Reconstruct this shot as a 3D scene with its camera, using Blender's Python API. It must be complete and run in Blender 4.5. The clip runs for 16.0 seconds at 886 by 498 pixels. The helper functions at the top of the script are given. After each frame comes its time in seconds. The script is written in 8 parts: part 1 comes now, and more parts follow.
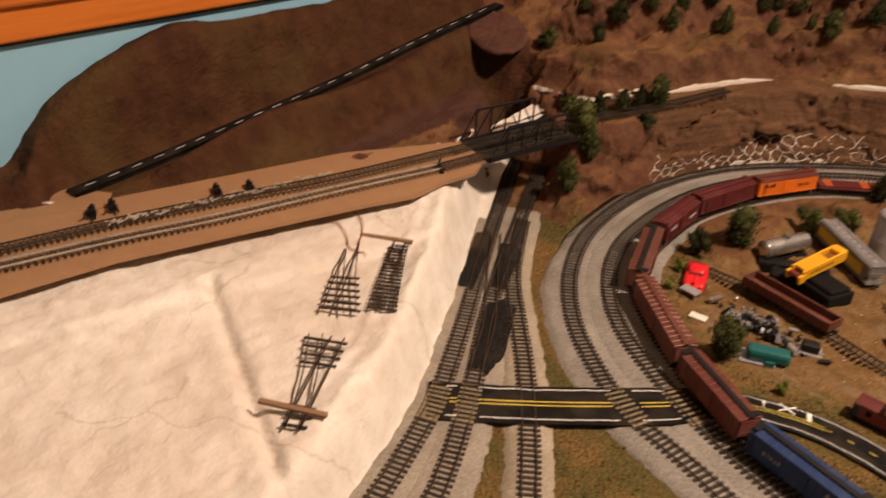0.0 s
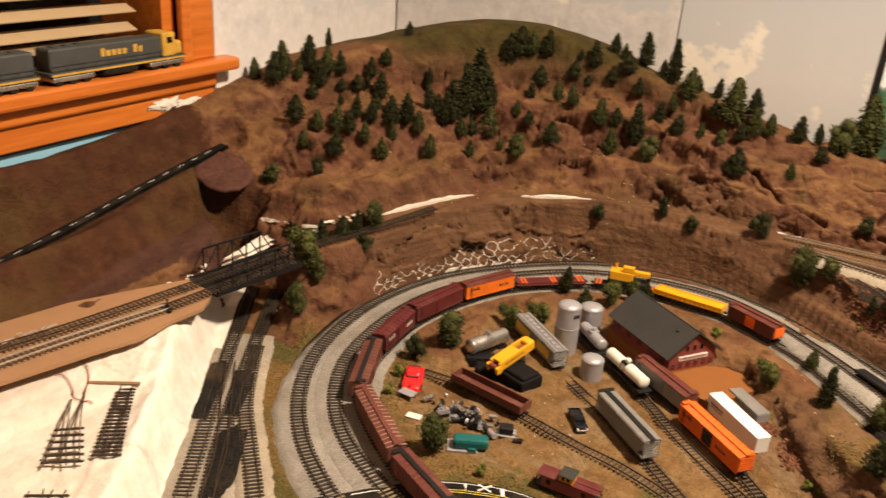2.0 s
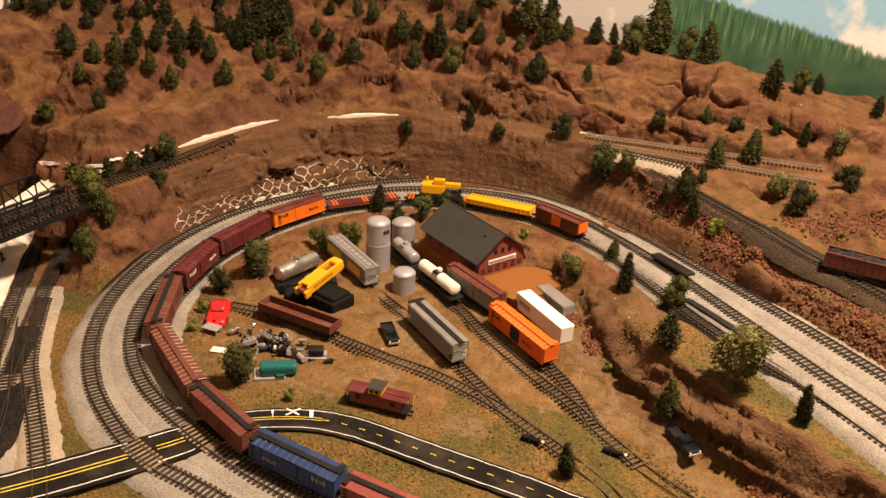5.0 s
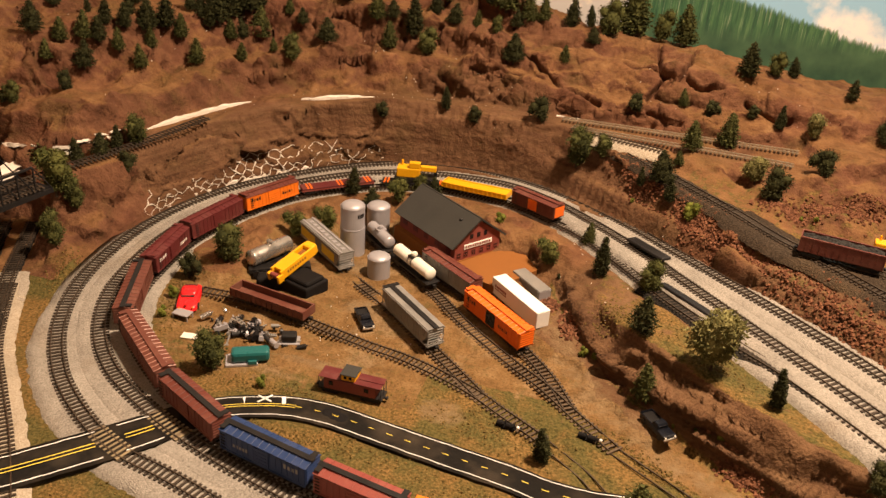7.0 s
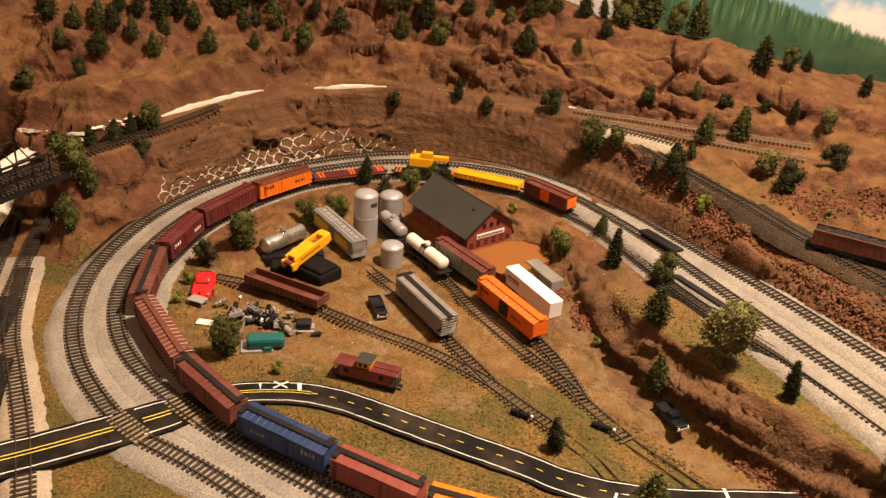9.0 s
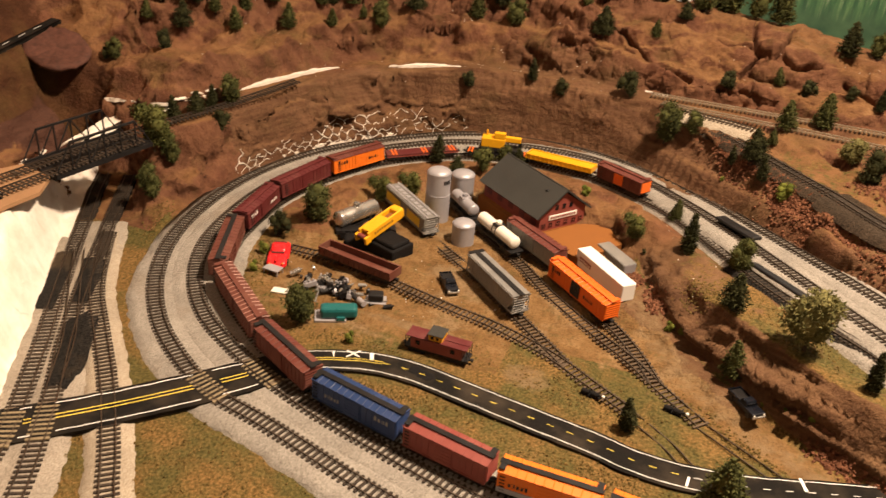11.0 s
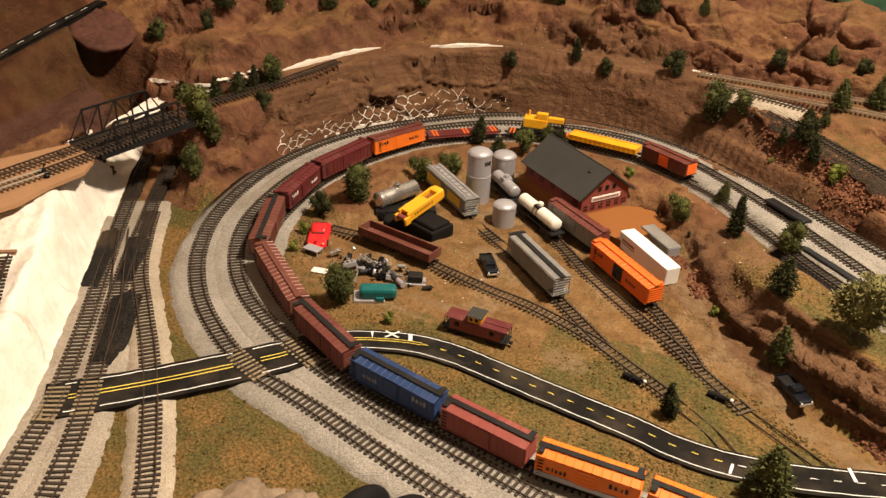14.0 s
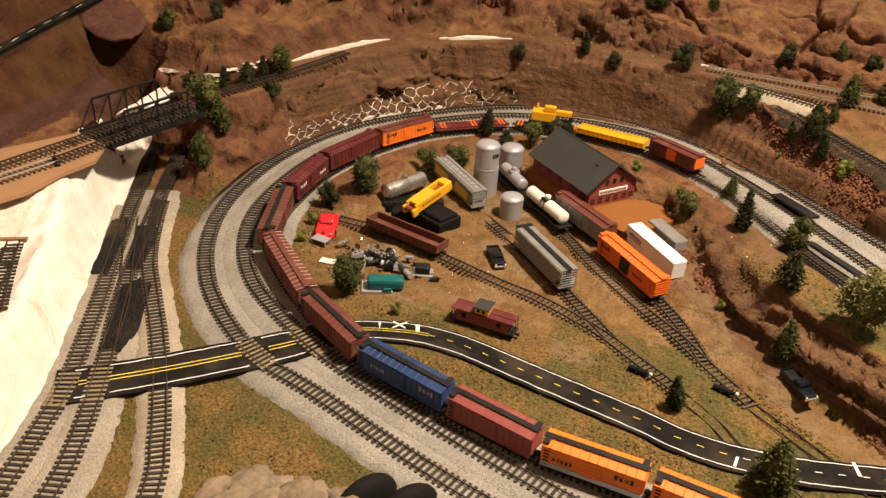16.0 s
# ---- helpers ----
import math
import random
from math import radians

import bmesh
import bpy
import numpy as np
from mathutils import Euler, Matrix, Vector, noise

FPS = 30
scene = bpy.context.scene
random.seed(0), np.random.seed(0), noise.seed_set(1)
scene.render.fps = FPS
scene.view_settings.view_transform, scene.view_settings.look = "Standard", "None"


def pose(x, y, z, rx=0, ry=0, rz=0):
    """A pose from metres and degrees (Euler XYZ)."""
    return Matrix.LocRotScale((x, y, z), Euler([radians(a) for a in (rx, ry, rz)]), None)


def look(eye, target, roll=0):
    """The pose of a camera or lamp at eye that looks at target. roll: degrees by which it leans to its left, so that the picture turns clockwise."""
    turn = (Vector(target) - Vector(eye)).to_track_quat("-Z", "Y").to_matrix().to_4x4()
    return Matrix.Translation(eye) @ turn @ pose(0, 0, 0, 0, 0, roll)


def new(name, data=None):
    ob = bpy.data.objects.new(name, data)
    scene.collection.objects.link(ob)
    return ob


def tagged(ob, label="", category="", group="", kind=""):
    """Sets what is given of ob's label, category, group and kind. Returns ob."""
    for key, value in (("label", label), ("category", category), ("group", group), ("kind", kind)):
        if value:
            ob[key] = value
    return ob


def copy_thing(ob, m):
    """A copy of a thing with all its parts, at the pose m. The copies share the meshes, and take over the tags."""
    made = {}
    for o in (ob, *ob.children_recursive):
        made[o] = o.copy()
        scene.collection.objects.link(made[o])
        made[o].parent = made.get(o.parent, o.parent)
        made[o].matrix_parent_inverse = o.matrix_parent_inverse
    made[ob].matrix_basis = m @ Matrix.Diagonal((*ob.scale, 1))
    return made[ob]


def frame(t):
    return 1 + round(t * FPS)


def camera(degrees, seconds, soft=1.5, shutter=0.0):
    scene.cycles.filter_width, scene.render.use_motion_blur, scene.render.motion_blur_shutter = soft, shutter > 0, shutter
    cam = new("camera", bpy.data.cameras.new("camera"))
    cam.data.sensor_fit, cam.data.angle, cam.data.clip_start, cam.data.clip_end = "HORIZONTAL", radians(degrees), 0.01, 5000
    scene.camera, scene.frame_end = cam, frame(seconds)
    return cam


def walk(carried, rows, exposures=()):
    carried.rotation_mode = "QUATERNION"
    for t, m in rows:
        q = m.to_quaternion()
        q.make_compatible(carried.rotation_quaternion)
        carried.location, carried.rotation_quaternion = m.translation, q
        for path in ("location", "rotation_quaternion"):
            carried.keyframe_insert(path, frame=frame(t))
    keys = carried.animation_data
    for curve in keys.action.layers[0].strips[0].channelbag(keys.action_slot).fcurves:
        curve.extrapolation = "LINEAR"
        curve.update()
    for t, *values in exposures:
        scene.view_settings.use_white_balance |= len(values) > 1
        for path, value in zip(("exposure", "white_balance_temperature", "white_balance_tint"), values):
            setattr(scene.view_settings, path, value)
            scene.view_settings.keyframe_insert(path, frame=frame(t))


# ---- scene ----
cam = camera(57.1, 16.0, soft=1.5, shutter=0.5)
# seconds, place in metres, Euler angles in degrees
ROWS = [
    (0.0, -0.0000, -0.0000, 0.4029, 59.41, -2.95, 43.53),
    (0.5, 0.0226, -0.0003, 0.4208, 62.30, -3.62, 40.15),
    (1.0, 0.0513, -0.0108, 0.4425, 64.57, -3.59, 37.10),
    (1.5, 0.0736, -0.0204, 0.4657, 66.79, -4.44, 32.28),
    (2.0, 0.0902, -0.0112, 0.4660, 67.28, -3.93, 27.84),
    (2.5, 0.1086, 0.0016, 0.4665, 66.84, -2.93, 24.43),
    (3.0, 0.1200, 0.0098, 0.4609, 66.79, -2.51, 21.80),
    (3.5, 0.1287, 0.0167, 0.4565, 66.05, -2.42, 19.79),
    (4.0, 0.1343, 0.0179, 0.4531, 65.24, -2.73, 18.52),
    (4.5, 0.1390, 0.0177, 0.4485, 64.56, -2.81, 17.45),
    (5.0, 0.1421, 0.0233, 0.4399, 63.62, -2.86, 16.48),
    (7.5, 0.1421, 0.0324, 0.4350, 62.39, -3.67, 15.02),
    (8.0, 0.1428, 0.0293, 0.4337, 62.12, -3.75, 15.08),
    (8.5, 0.1382, 0.0269, 0.4346, 62.01, -3.93, 15.23),
    (11.0, 0.1187, 0.0145, 0.4230, 60.93, -4.04, 19.94),
    (11.5, 0.1179, 0.0088, 0.4141, 59.97, -3.84, 22.39),
    (12.0, 0.1155, 0.0076, 0.4149, 59.48, -3.78, 23.99),
    (12.5, 0.1105, 0.0086, 0.4148, 59.40, -3.63, 24.29),
    (13.0, 0.1151, 0.0143, 0.4176, 59.59, -3.16, 23.48),
    (13.5, 0.1177, 0.0181, 0.4178, 59.60, -2.91, 22.85),
    (14.0, 0.1193, 0.0196, 0.4177, 59.62, -2.92, 22.71),
    (14.5, 0.1192, 0.0188, 0.4172, 59.56, -3.07, 22.80),
    (15.0, 0.1190, 0.0162, 0.4184, 59.55, -3.19, 23.05),
    (15.5, 0.1187, 0.0165, 0.4179, 59.33, -3.25, 23.24),
    (16.0, 0.1179, 0.0154, 0.4181, 59.09, -3.25, 23.27),
]
# seconds, stops, kelvin, tint
EXPOSURES = [(0.0, -0.50, 6450, 25), (0.5, -0.20, 6400, 23), (1.5, 0.12, 6250, 15), (2.0, 0.08, 6200, 14), (2.5, 0.02, 6150, 13), (3.5, 0.10, 6150, 14), (4.0, 0.17, 6350, 16), (4.5, 0.14, 6600, 18), (5.0, 0.17, 6850, 20), (8.0, 0.17, 7000, 21), (11.0, 0.21, 6600, 18), (11.5, 0.22, 6400, 16), (12.5, 0.11, 6050, 12), (14.5, 0.12, 6050, 12), (16.0, 0.14, 6050, 12)]
walk(cam, [(t, pose(x, y, z, rx, ry, rz)) for t, x, y, z, rx, ry, rz in ROWS], EXPOSURES)
# ---- end of walk ----
# ---- light ----
K = 0.545  # metres to one unit of the plan


def at(x, y, z=0.0):
    return Vector((x * K, y * K, z * K))


world = bpy.data.worlds.new("room_dark")
world.use_nodes = True
world.node_tree.nodes["Background"].inputs[0].default_value = (1.0, 0.82, 0.6, 1)
world.node_tree.nodes["Background"].inputs[1].default_value = 0.006
scene.world = world


def lamp(name, place, target, size, power, colour):
    data = bpy.data.lights.new(name, "AREA")
    data.shape, data.size, data.energy, data.color = "DISK", size, power, colour
    ob = new(name, data)
    ob.matrix_world = look(place, target)
    return ob


lamp("ceiling_lamp", (0.47, 0.66, 1.27), (-0.05, 0.2, 0.0), 0.13, 42.5, (1.0, 0.80, 0.56))
# weak fill added behind the camera, not a known lamp of the room
lamp("ceiling_lamp_far", (-0.1, -0.55, 1.38), (-0.2, 0.6, 0.0), 0.30, 1.0, (1.0, 0.80, 0.58))

# ---- materials ----


def nodes_of(name):
    m = bpy.data.materials.new(name)
    m.use_nodes = True
    t = m.node_tree
    return m, t, t.nodes, t.links, t.nodes["Principled BSDF"]


def noise_node(t, coord, scale, detail=4.0, rough=0.6):
    n = t.nodes.new("ShaderNodeTexNoise")
    n.inputs["Scale"].default_value, n.inputs["Detail"].default_value, n.inputs["Roughness"].default_value = scale, detail, rough
    t.links.new(coord, n.inputs["Vector"])
    return n.outputs["Fac"]


def ramp(t, fac, *stops):
    r = t.nodes.new("ShaderNodeValToRGB")
    e = r.color_ramp.elements
    while len(e) < len(stops):
        e.new(0.5)
    for k, (p, c) in zip(e, stops):
        k.position = p
        k.color = (*c, 1) if not isinstance(c, (int, float)) else (c, c, c, 1)
    t.links.new(fac, r.inputs[0])
    return r.outputs[0]


def mix(t, fac, a, b, how="MIX"):
    n = t.nodes.new("ShaderNodeMix")
    n.data_type, n.blend_type = "RGBA", how
    for slot, v in ((0, fac), (6, a), (7, b)):
        if isinstance(v, (int, float)):
            n.inputs[slot].default_value = v
        elif isinstance(v, tuple):
            n.inputs[slot].default_value = (*v, 1)
        else:
            t.links.new(v, n.inputs[slot])
    return n.outputs[2]


def math_node(t, op, a, b=0.0):
    n = t.nodes.new("ShaderNodeMath")
    n.operation = op
    n.use_clamp = False
    for i, v in enumerate((a, b)):
        if isinstance(v, (int, float)):
            n.inputs[i].default_value = v
        else:
            t.links.new(v, n.inputs[i])
    return n.outputs[0]


def bump(t, bsdf, height, strength, distance):
    b = t.nodes.new("ShaderNodeBump")
    b.inputs["Strength"].default_value, b.inputs["Distance"].default_value = strength, distance
    t.links.new(height, b.inputs["Height"])
    t.links.new(b.outputs[0], bsdf.inputs["Normal"])


def coords(t, kind="Object"):
    return t.nodes.new("ShaderNodeTexCoord").outputs[kind]


def stuff_mat(name, colour, rough=0.6, metal=0.0, vary=0.25, grain=900.0, blotch=60.0, relief=0.15, each=0.0, dust=0.0, gloss=0.32):
    """Painted or moulded surface with blotches, grain, fine relief and, for pieces, a shade of its own."""
    m, t, n, l, b = nodes_of(name)
    c = coords(t)
    dark = tuple(v * (1 - vary) for v in colour)
    light = tuple(min(1, v * (1 + vary)) for v in colour)
    fine = noise_node(t, c, grain)
    big = noise_node(t, c, blotch, 3)
    f = math_node(t, "ADD", math_node(t, "MULTIPLY", fine, 0.5), math_node(t, "MULTIPLY", big, 0.5))
    col = ramp(t, f, (0.3, dark), (0.7, light))
    if dust:
        col = mix(t, math_node(t, "MULTIPLY", ramp(t, big, (0.45, 0.0), (0.75, 1.0)), dust), col, (0.32, 0.24, 0.16))
    if each:
        info = n.new("ShaderNodeObjectInfo")
        col = mix(t, each, col, ramp(t, info.outputs["Random"], (0.0, 0.35), (1.0, 1.0)), "MULTIPLY")
    l.new(col, b.inputs["Base Color"])
    b.inputs["Roughness"].default_value, b.inputs["Metallic"].default_value = rough, metal
    b.inputs["Specular IOR Level"].default_value = gloss
    l.new(ramp(t, big, (0.3, max(0.05, rough - 0.12)), (0.7, min(1, rough + 0.12))), b.inputs["Roughness"])
    if relief:
        bump(t, b, fine, relief, 0.0008)
    return m


def gravel_mat(name, dark, light, scale=620.0, relief=0.9):
    m, t, n, l, b = nodes_of(name)
    c = coords(t)
    v = n.new("ShaderNodeTexVoronoi")
    v.inputs["Scale"].default_value = scale
    l.new(c, v.inputs["Vector"])
    col = ramp(t, v.outputs["Color"], (0.1, dark), (0.9, light))
    col = mix(t, 0.55, col, ramp(t, noise_node(t, c, 25), (0.35, 0.55), (0.65, 1.0)), "MULTIPLY")
    col = mix(t, ramp(t, noise_node(t, c, 12, 5), (0.55, 0.0), (0.75, 0.35)), col, (0.22, 0.14, 0.07))
    l.new(col, b.inputs["Base Color"])
    b.inputs["Roughness"].default_value = 0.9
    b.inputs["Specular IOR Level"].default_value = 0.12
    bump(t, b, v.outputs["Distance"], relief, 0.0012)
    return m


def land_mat():
    """Painted plaster hills: red brown rock, tan flock, sandy yard, turf and bare plaster veins by zone."""
    m, t, n, l, b = nodes_of("painted_landscape")
    c = coords(t)
    a, w = n.new("ShaderNodeAttribute"), n.new("ShaderNodeAttribute")
    a.attribute_name, w.attribute_name = "zone", "wear_and_shade"
    sep, worn = n.new("ShaderNodeSeparateColor"), n.new("ShaderNodeSeparateColor")
    l.new(a.outputs["Color"], sep.inputs[0])
    l.new(w.outputs["Color"], worn.inputs[0])
    turf, sand, west, plaster = sep.outputs[0], sep.outputs[1], sep.outputs[2], a.outputs["Alpha"]
    dust, meadow_shade, slab = worn.outputs[0], worn.outputs[1], worn.outputs[2]
    fine, mid, big, grit = noise_node(t, c, 420, 3), noise_node(t, c, 42, 5, 0.6), noise_node(t, c, 14, 4), noise_node(t, c, 1300, 2)
    patch = noise_node(t, c, 75, 4, 0.65)
    geo = n.new("ShaderNodeNewGeometry")
    up = n.new("ShaderNodeSeparateXYZ")
    l.new(geo.outputs["Normal"], up.inputs[0])
    tan = ramp(t, mid, (0.30, (0.135, 0.066, 0.028)), (0.48, (0.190, 0.094, 0.041)), (0.64, (0.240, 0.124, 0.054)), (0.80, (0.285, 0.162, 0.080)))
    rock = ramp(t, mid, (0.28, (0.080, 0.034, 0.019)), (0.48, (0.140, 0.062, 0.034)), (0.66, (0.190, 0.089, 0.048)), (0.80, (0.228, 0.110, 0.062)))
    k = n.new("ShaderNodeAttribute")
    k.attribute_name = "bare"
    steep = math_node(t, "SUBTRACT", math_node(t, "ADD", up.outputs[2], math_node(t, "MULTIPLY", math_node(t, "SUBTRACT", big, 0.5), 1.0)), math_node(t, "MULTIPLY", math_node(t, "SUBTRACT", k.outputs["Fac"], 0.5), 0.7))
    hill = mix(t, ramp(t, steep, (0.48, 1.0), (0.86, 0.0)), tan, rock)
    hill = mix(t, math_node(t, "MULTIPLY", ramp(t, patch, (0.48, 0.0), (0.66, 1.0)), 0.40), hill, ramp(t, fine, (0.3, (0.055, 0.024, 0.014)), (0.7, (0.155, 0.075, 0.034))))
    olive = ramp(t, fine, (0.3, (0.040, 0.034, 0.010)), (0.7, (0.150, 0.102, 0.032)))
    hill = mix(t, math_node(t, "MULTIPLY", ramp(t, noise_node(t, c, 22, 6), (0.54, 0.0), (0.67, 1.0)), 0.42), hill, olive)
    hill = mix(t, math_node(t, "MULTIPLY", ramp(t, noise_node(t, c, 8.5, 5, 0.6), (0.52, 0.0), (0.62, 1.0)), 0.36), hill, ramp(t, mid, (0.3, (0.105, 0.036, 0.024)), (0.7, (0.205, 0.080, 0.046))))
    lay = n.new("ShaderNodeMapping")
    lay.inputs["Scale"].default_value = (14.0, 14.0, 160.0)
    l.new(c, lay.inputs[0])
    hill = mix(t, math_node(t, "MULTIPLY", w.outputs["Alpha"], 0.8), hill, ramp(t, noise_node(t, lay.outputs[0], 1.0, 5, 0.65), (0.30, (0.070, 0.036, 0.019)), (0.5, (0.135, 0.073, 0.037)), (0.70, (0.215, 0.124, 0.066))))
    # olive crest turf, darkened so the lamp's falloff is put into the colour
    hill = mix(t, meadow_shade, hill, ramp(t, mid, (0.3, (0.046, 0.035, 0.010)), (0.7, (0.092, 0.066, 0.021))))
    ground = ramp(t, mid, (0.28, (0.125, 0.066, 0.025)), (0.5, (0.210, 0.117, 0.046)), (0.72, (0.285, 0.172, 0.078)))
    ground = mix(t, ramp(t, noise_node(t, c, 20, 4), (0.52, 0.0), (0.64, 0.5)), ground, (0.32, 0.225, 0.128))
    ground = mix(t, ramp(t, fine, (0.50, 0.0), (0.66, 0.75)), ground, (0.115, 0.066, 0.022))
    ground = mix(t, ramp(t, patch, (0.55, 0.0), (0.68, 0.6)), ground, ramp(t, fine, (0.35, (0.050, 0.045, 0.014)), (0.65, (0.150, 0.112, 0.040))))
    grass = ramp(t, fine, (0.28, (0.066, 0.047, 0.014)), (0.45, (0.142, 0.088, 0.028)), (0.58, (0.225, 0.128, 0.044)), (0.75, (0.32, 0.195, 0.076)))
    grass = mix(t, ramp(t, noise_node(t, c, 15, 5, 0.65), (0.42, 0.0), (0.56, 0.8)), grass, ramp(t, fine, (0.3, (0.038, 0.040, 0.012)), (0.7, (0.125, 0.112, 0.036))))
    brown = ramp(t, mid, (0.3, (0.050, 0.020, 0.010)), (0.55, (0.078, 0.032, 0.015)), (0.75, (0.110, 0.050, 0.022)))
    brown = mix(t, ramp(t, noise_node(t, c, 9, 4), (0.50, 0.0), (0.64, 0.55)), brown, (0.105, 0.064, 0.022))
    brown = mix(t, slab, brown, ramp(t, mid, (0.3, (0.072, 0.033, 0.023)), (0.7, (0.100, 0.047, 0.032))))
    edge = noise_node(t, c, 90, 5, 0.7)

    def masked(v, lo=0.45, hi=0.55):
        return ramp(t, math_node(t, "ADD", v, math_node(t, "MULTIPLY", math_node(t, "SUBTRACT", edge, 0.5), 1.1)), (lo, 0.0), (hi, 1.0))

    col = mix(t, masked(west, 0.4, 0.6), hill, brown)
    col = mix(t, masked(sand), col, ground)
    col = mix(t, masked(turf, 0.42, 0.58), col, grass)
    col = mix(t, math_node(t, "MULTIPLY", masked(dust, 0.40, 0.75), 0.85), col, ramp(t, patch, (0.3, (0.165, 0.104, 0.051)), (0.7, (0.255, 0.176, 0.096))))
    # smears of bare plaster
    vein = ramp(t, math_node(t, "ADD", plaster, math_node(t, "MULTIPLY", math_node(t, "SUBTRACT", noise_node(t, c, 110, 5, 0.7), 0.5), 1.6)), (1.10, 0.0), (1.18, 1.0))
    col = mix(t, 0.40, col, ramp(t, grit, (0.3, 0.40), (0.7, 1.0)), "MULTIPLY")
    col = mix(t, math_node(t, "MULTIPLY", vein, 0.92), col, ramp(t, patch, (0.3, (0.50, 0.43, 0.36)), (0.6, (0.76, 0.71, 0.64))))
    l.new(col, b.inputs["Base Color"])
    b.inputs["Specular IOR Level"].default_value = 0.12
    b.inputs["Roughness"].default_value = 0.9
    h = math_node(t, "ADD", math_node(t, "MULTIPLY", mid, 0.55), math_node(t, "MULTIPLY", fine, 0.26))
    for size, tall in ((34, 1.3), (95, 0.45)):
        fold = math_node(t, "ABSOLUTE", math_node(t, "SUBTRACT", noise_node(t, c, size, 3, 0.55), 0.5))
        h = math_node(t, "ADD", h, math_node(t, "MULTIPLY", fold, tall))
    h = math_node(t, "ADD", h, math_node(t, "MULTIPLY", vein, 0.25))
    bump(t, b, h, 0.95, 0.0062)
    return m


def foam_mat():
    m, t, n, l, b = nodes_of("white_plaster")
    c = coords(t)
    mid, fine = noise_node(t, c, 30, 6, 0.7), noise_node(t, c, 260, 4)
    col = ramp(t, mid, (0.3, (0.66, 0.58, 0.49)), (0.55, (0.80, 0.75, 0.67)), (0.75, (0.86, 0.83, 0.78)))
    col = mix(t, math_node(t, "MULTIPLY", ramp(t, noise_node(t, c, 48, 6, 0.75), (0.66, 0.0), (0.72, 1.0)), 0.5), col, (0.42, 0.30, 0.2))
    col = mix(t, ramp(t, noise_node(t, c, 5, 4), (0.42, 0.0), (0.62, 0.55)), col, (0.60, 0.50, 0.40))
    cv = n.new("ShaderNodeTexVoronoi")
    cv.feature, cv.inputs["Scale"].default_value = "DISTANCE_TO_EDGE", 6.0
    cs = n.new("ShaderNodeVectorMath")
    cs.operation = "SCALE"
    cs.inputs["Scale"].default_value = 0.12
    cn = n.new("ShaderNodeTexNoise")
    cn.inputs["Scale"].default_value, cn.inputs["Detail"].default_value = 12.0, 6.0
    l.new(c, cn.inputs["Vector"])
    l.new(cn.outputs["Color"], cs.inputs[0])
    ca = n.new("ShaderNodeVectorMath")
    l.new(c, ca.inputs[0])
    l.new(cs.outputs[0], ca.inputs[1])
    l.new(ca.outputs[0], cv.inputs["Vector"])
    crack = math_node(t, "MULTIPLY", ramp(t, cv.outputs["Distance"], (0.0, 1.0), (0.012, 0.0)), ramp(t, noise_node(t, c, 8, 3), (0.50, 0.0), (0.56, 1.0)))
    col = mix(t, math_node(t, "MULTIPLY", crack, 0.45), col, (0.40, 0.32, 0.24))
    l.new(col, b.inputs["Base Color"])
    b.inputs["Roughness"].default_value = 0.75
    bump(t, b, math_node(t, "ADD", mid, math_node(t, "MULTIPLY", fine, 0.4)), 0.5, 0.004)
    return m


def wood_mat(name, dark, light, rough=0.3, scale=3.0):
    m, t, n, l, b = nodes_of(name)
    c = coords(t)
    mp = n.new("ShaderNodeMapping")
    mp.inputs["Scale"].default_value = (60.0, scale, 60.0)
    l.new(c, mp.inputs[0])
    g = noise_node(t, mp.outputs[0], 1.6, 6, 0.65)
    col = ramp(t, g, (0.3, dark), (0.7, light))
    l.new(col, b.inputs["Base Color"])
    b.inputs["Roughness"].default_value = rough
    bump(t, b, g, 0.08, 0.001)
    return m


def foliage_mat(name, dark, light):
    m, t, n, l, b = nodes_of(name)
    g = n.new("ShaderNodeNewGeometry")
    info = n.new("ShaderNodeObjectInfo")
    col = ramp(t, g.outputs["Random Per Island"], (0.0, dark), (0.75, light), (1.0, tuple(v * 1.12 for v in light)))
    col = mix(t, 0.5, col, ramp(t, info.outputs["Random"], (0.0, 0.6), (1.0, 1.0)), "MULTIPLY")
    col = mix(t, ramp(t, noise_node(t, coords(t), 300, 3), (0.4, 0.0), (0.7, 0.35)), col, tuple(v * 0.5 for v in dark))
    l.new(col, b.inputs["Base Color"])
    b.inputs["Roughness"].default_value = 0.9
    b.inputs["Specular IOR Level"].default_value = 0.1
    return m


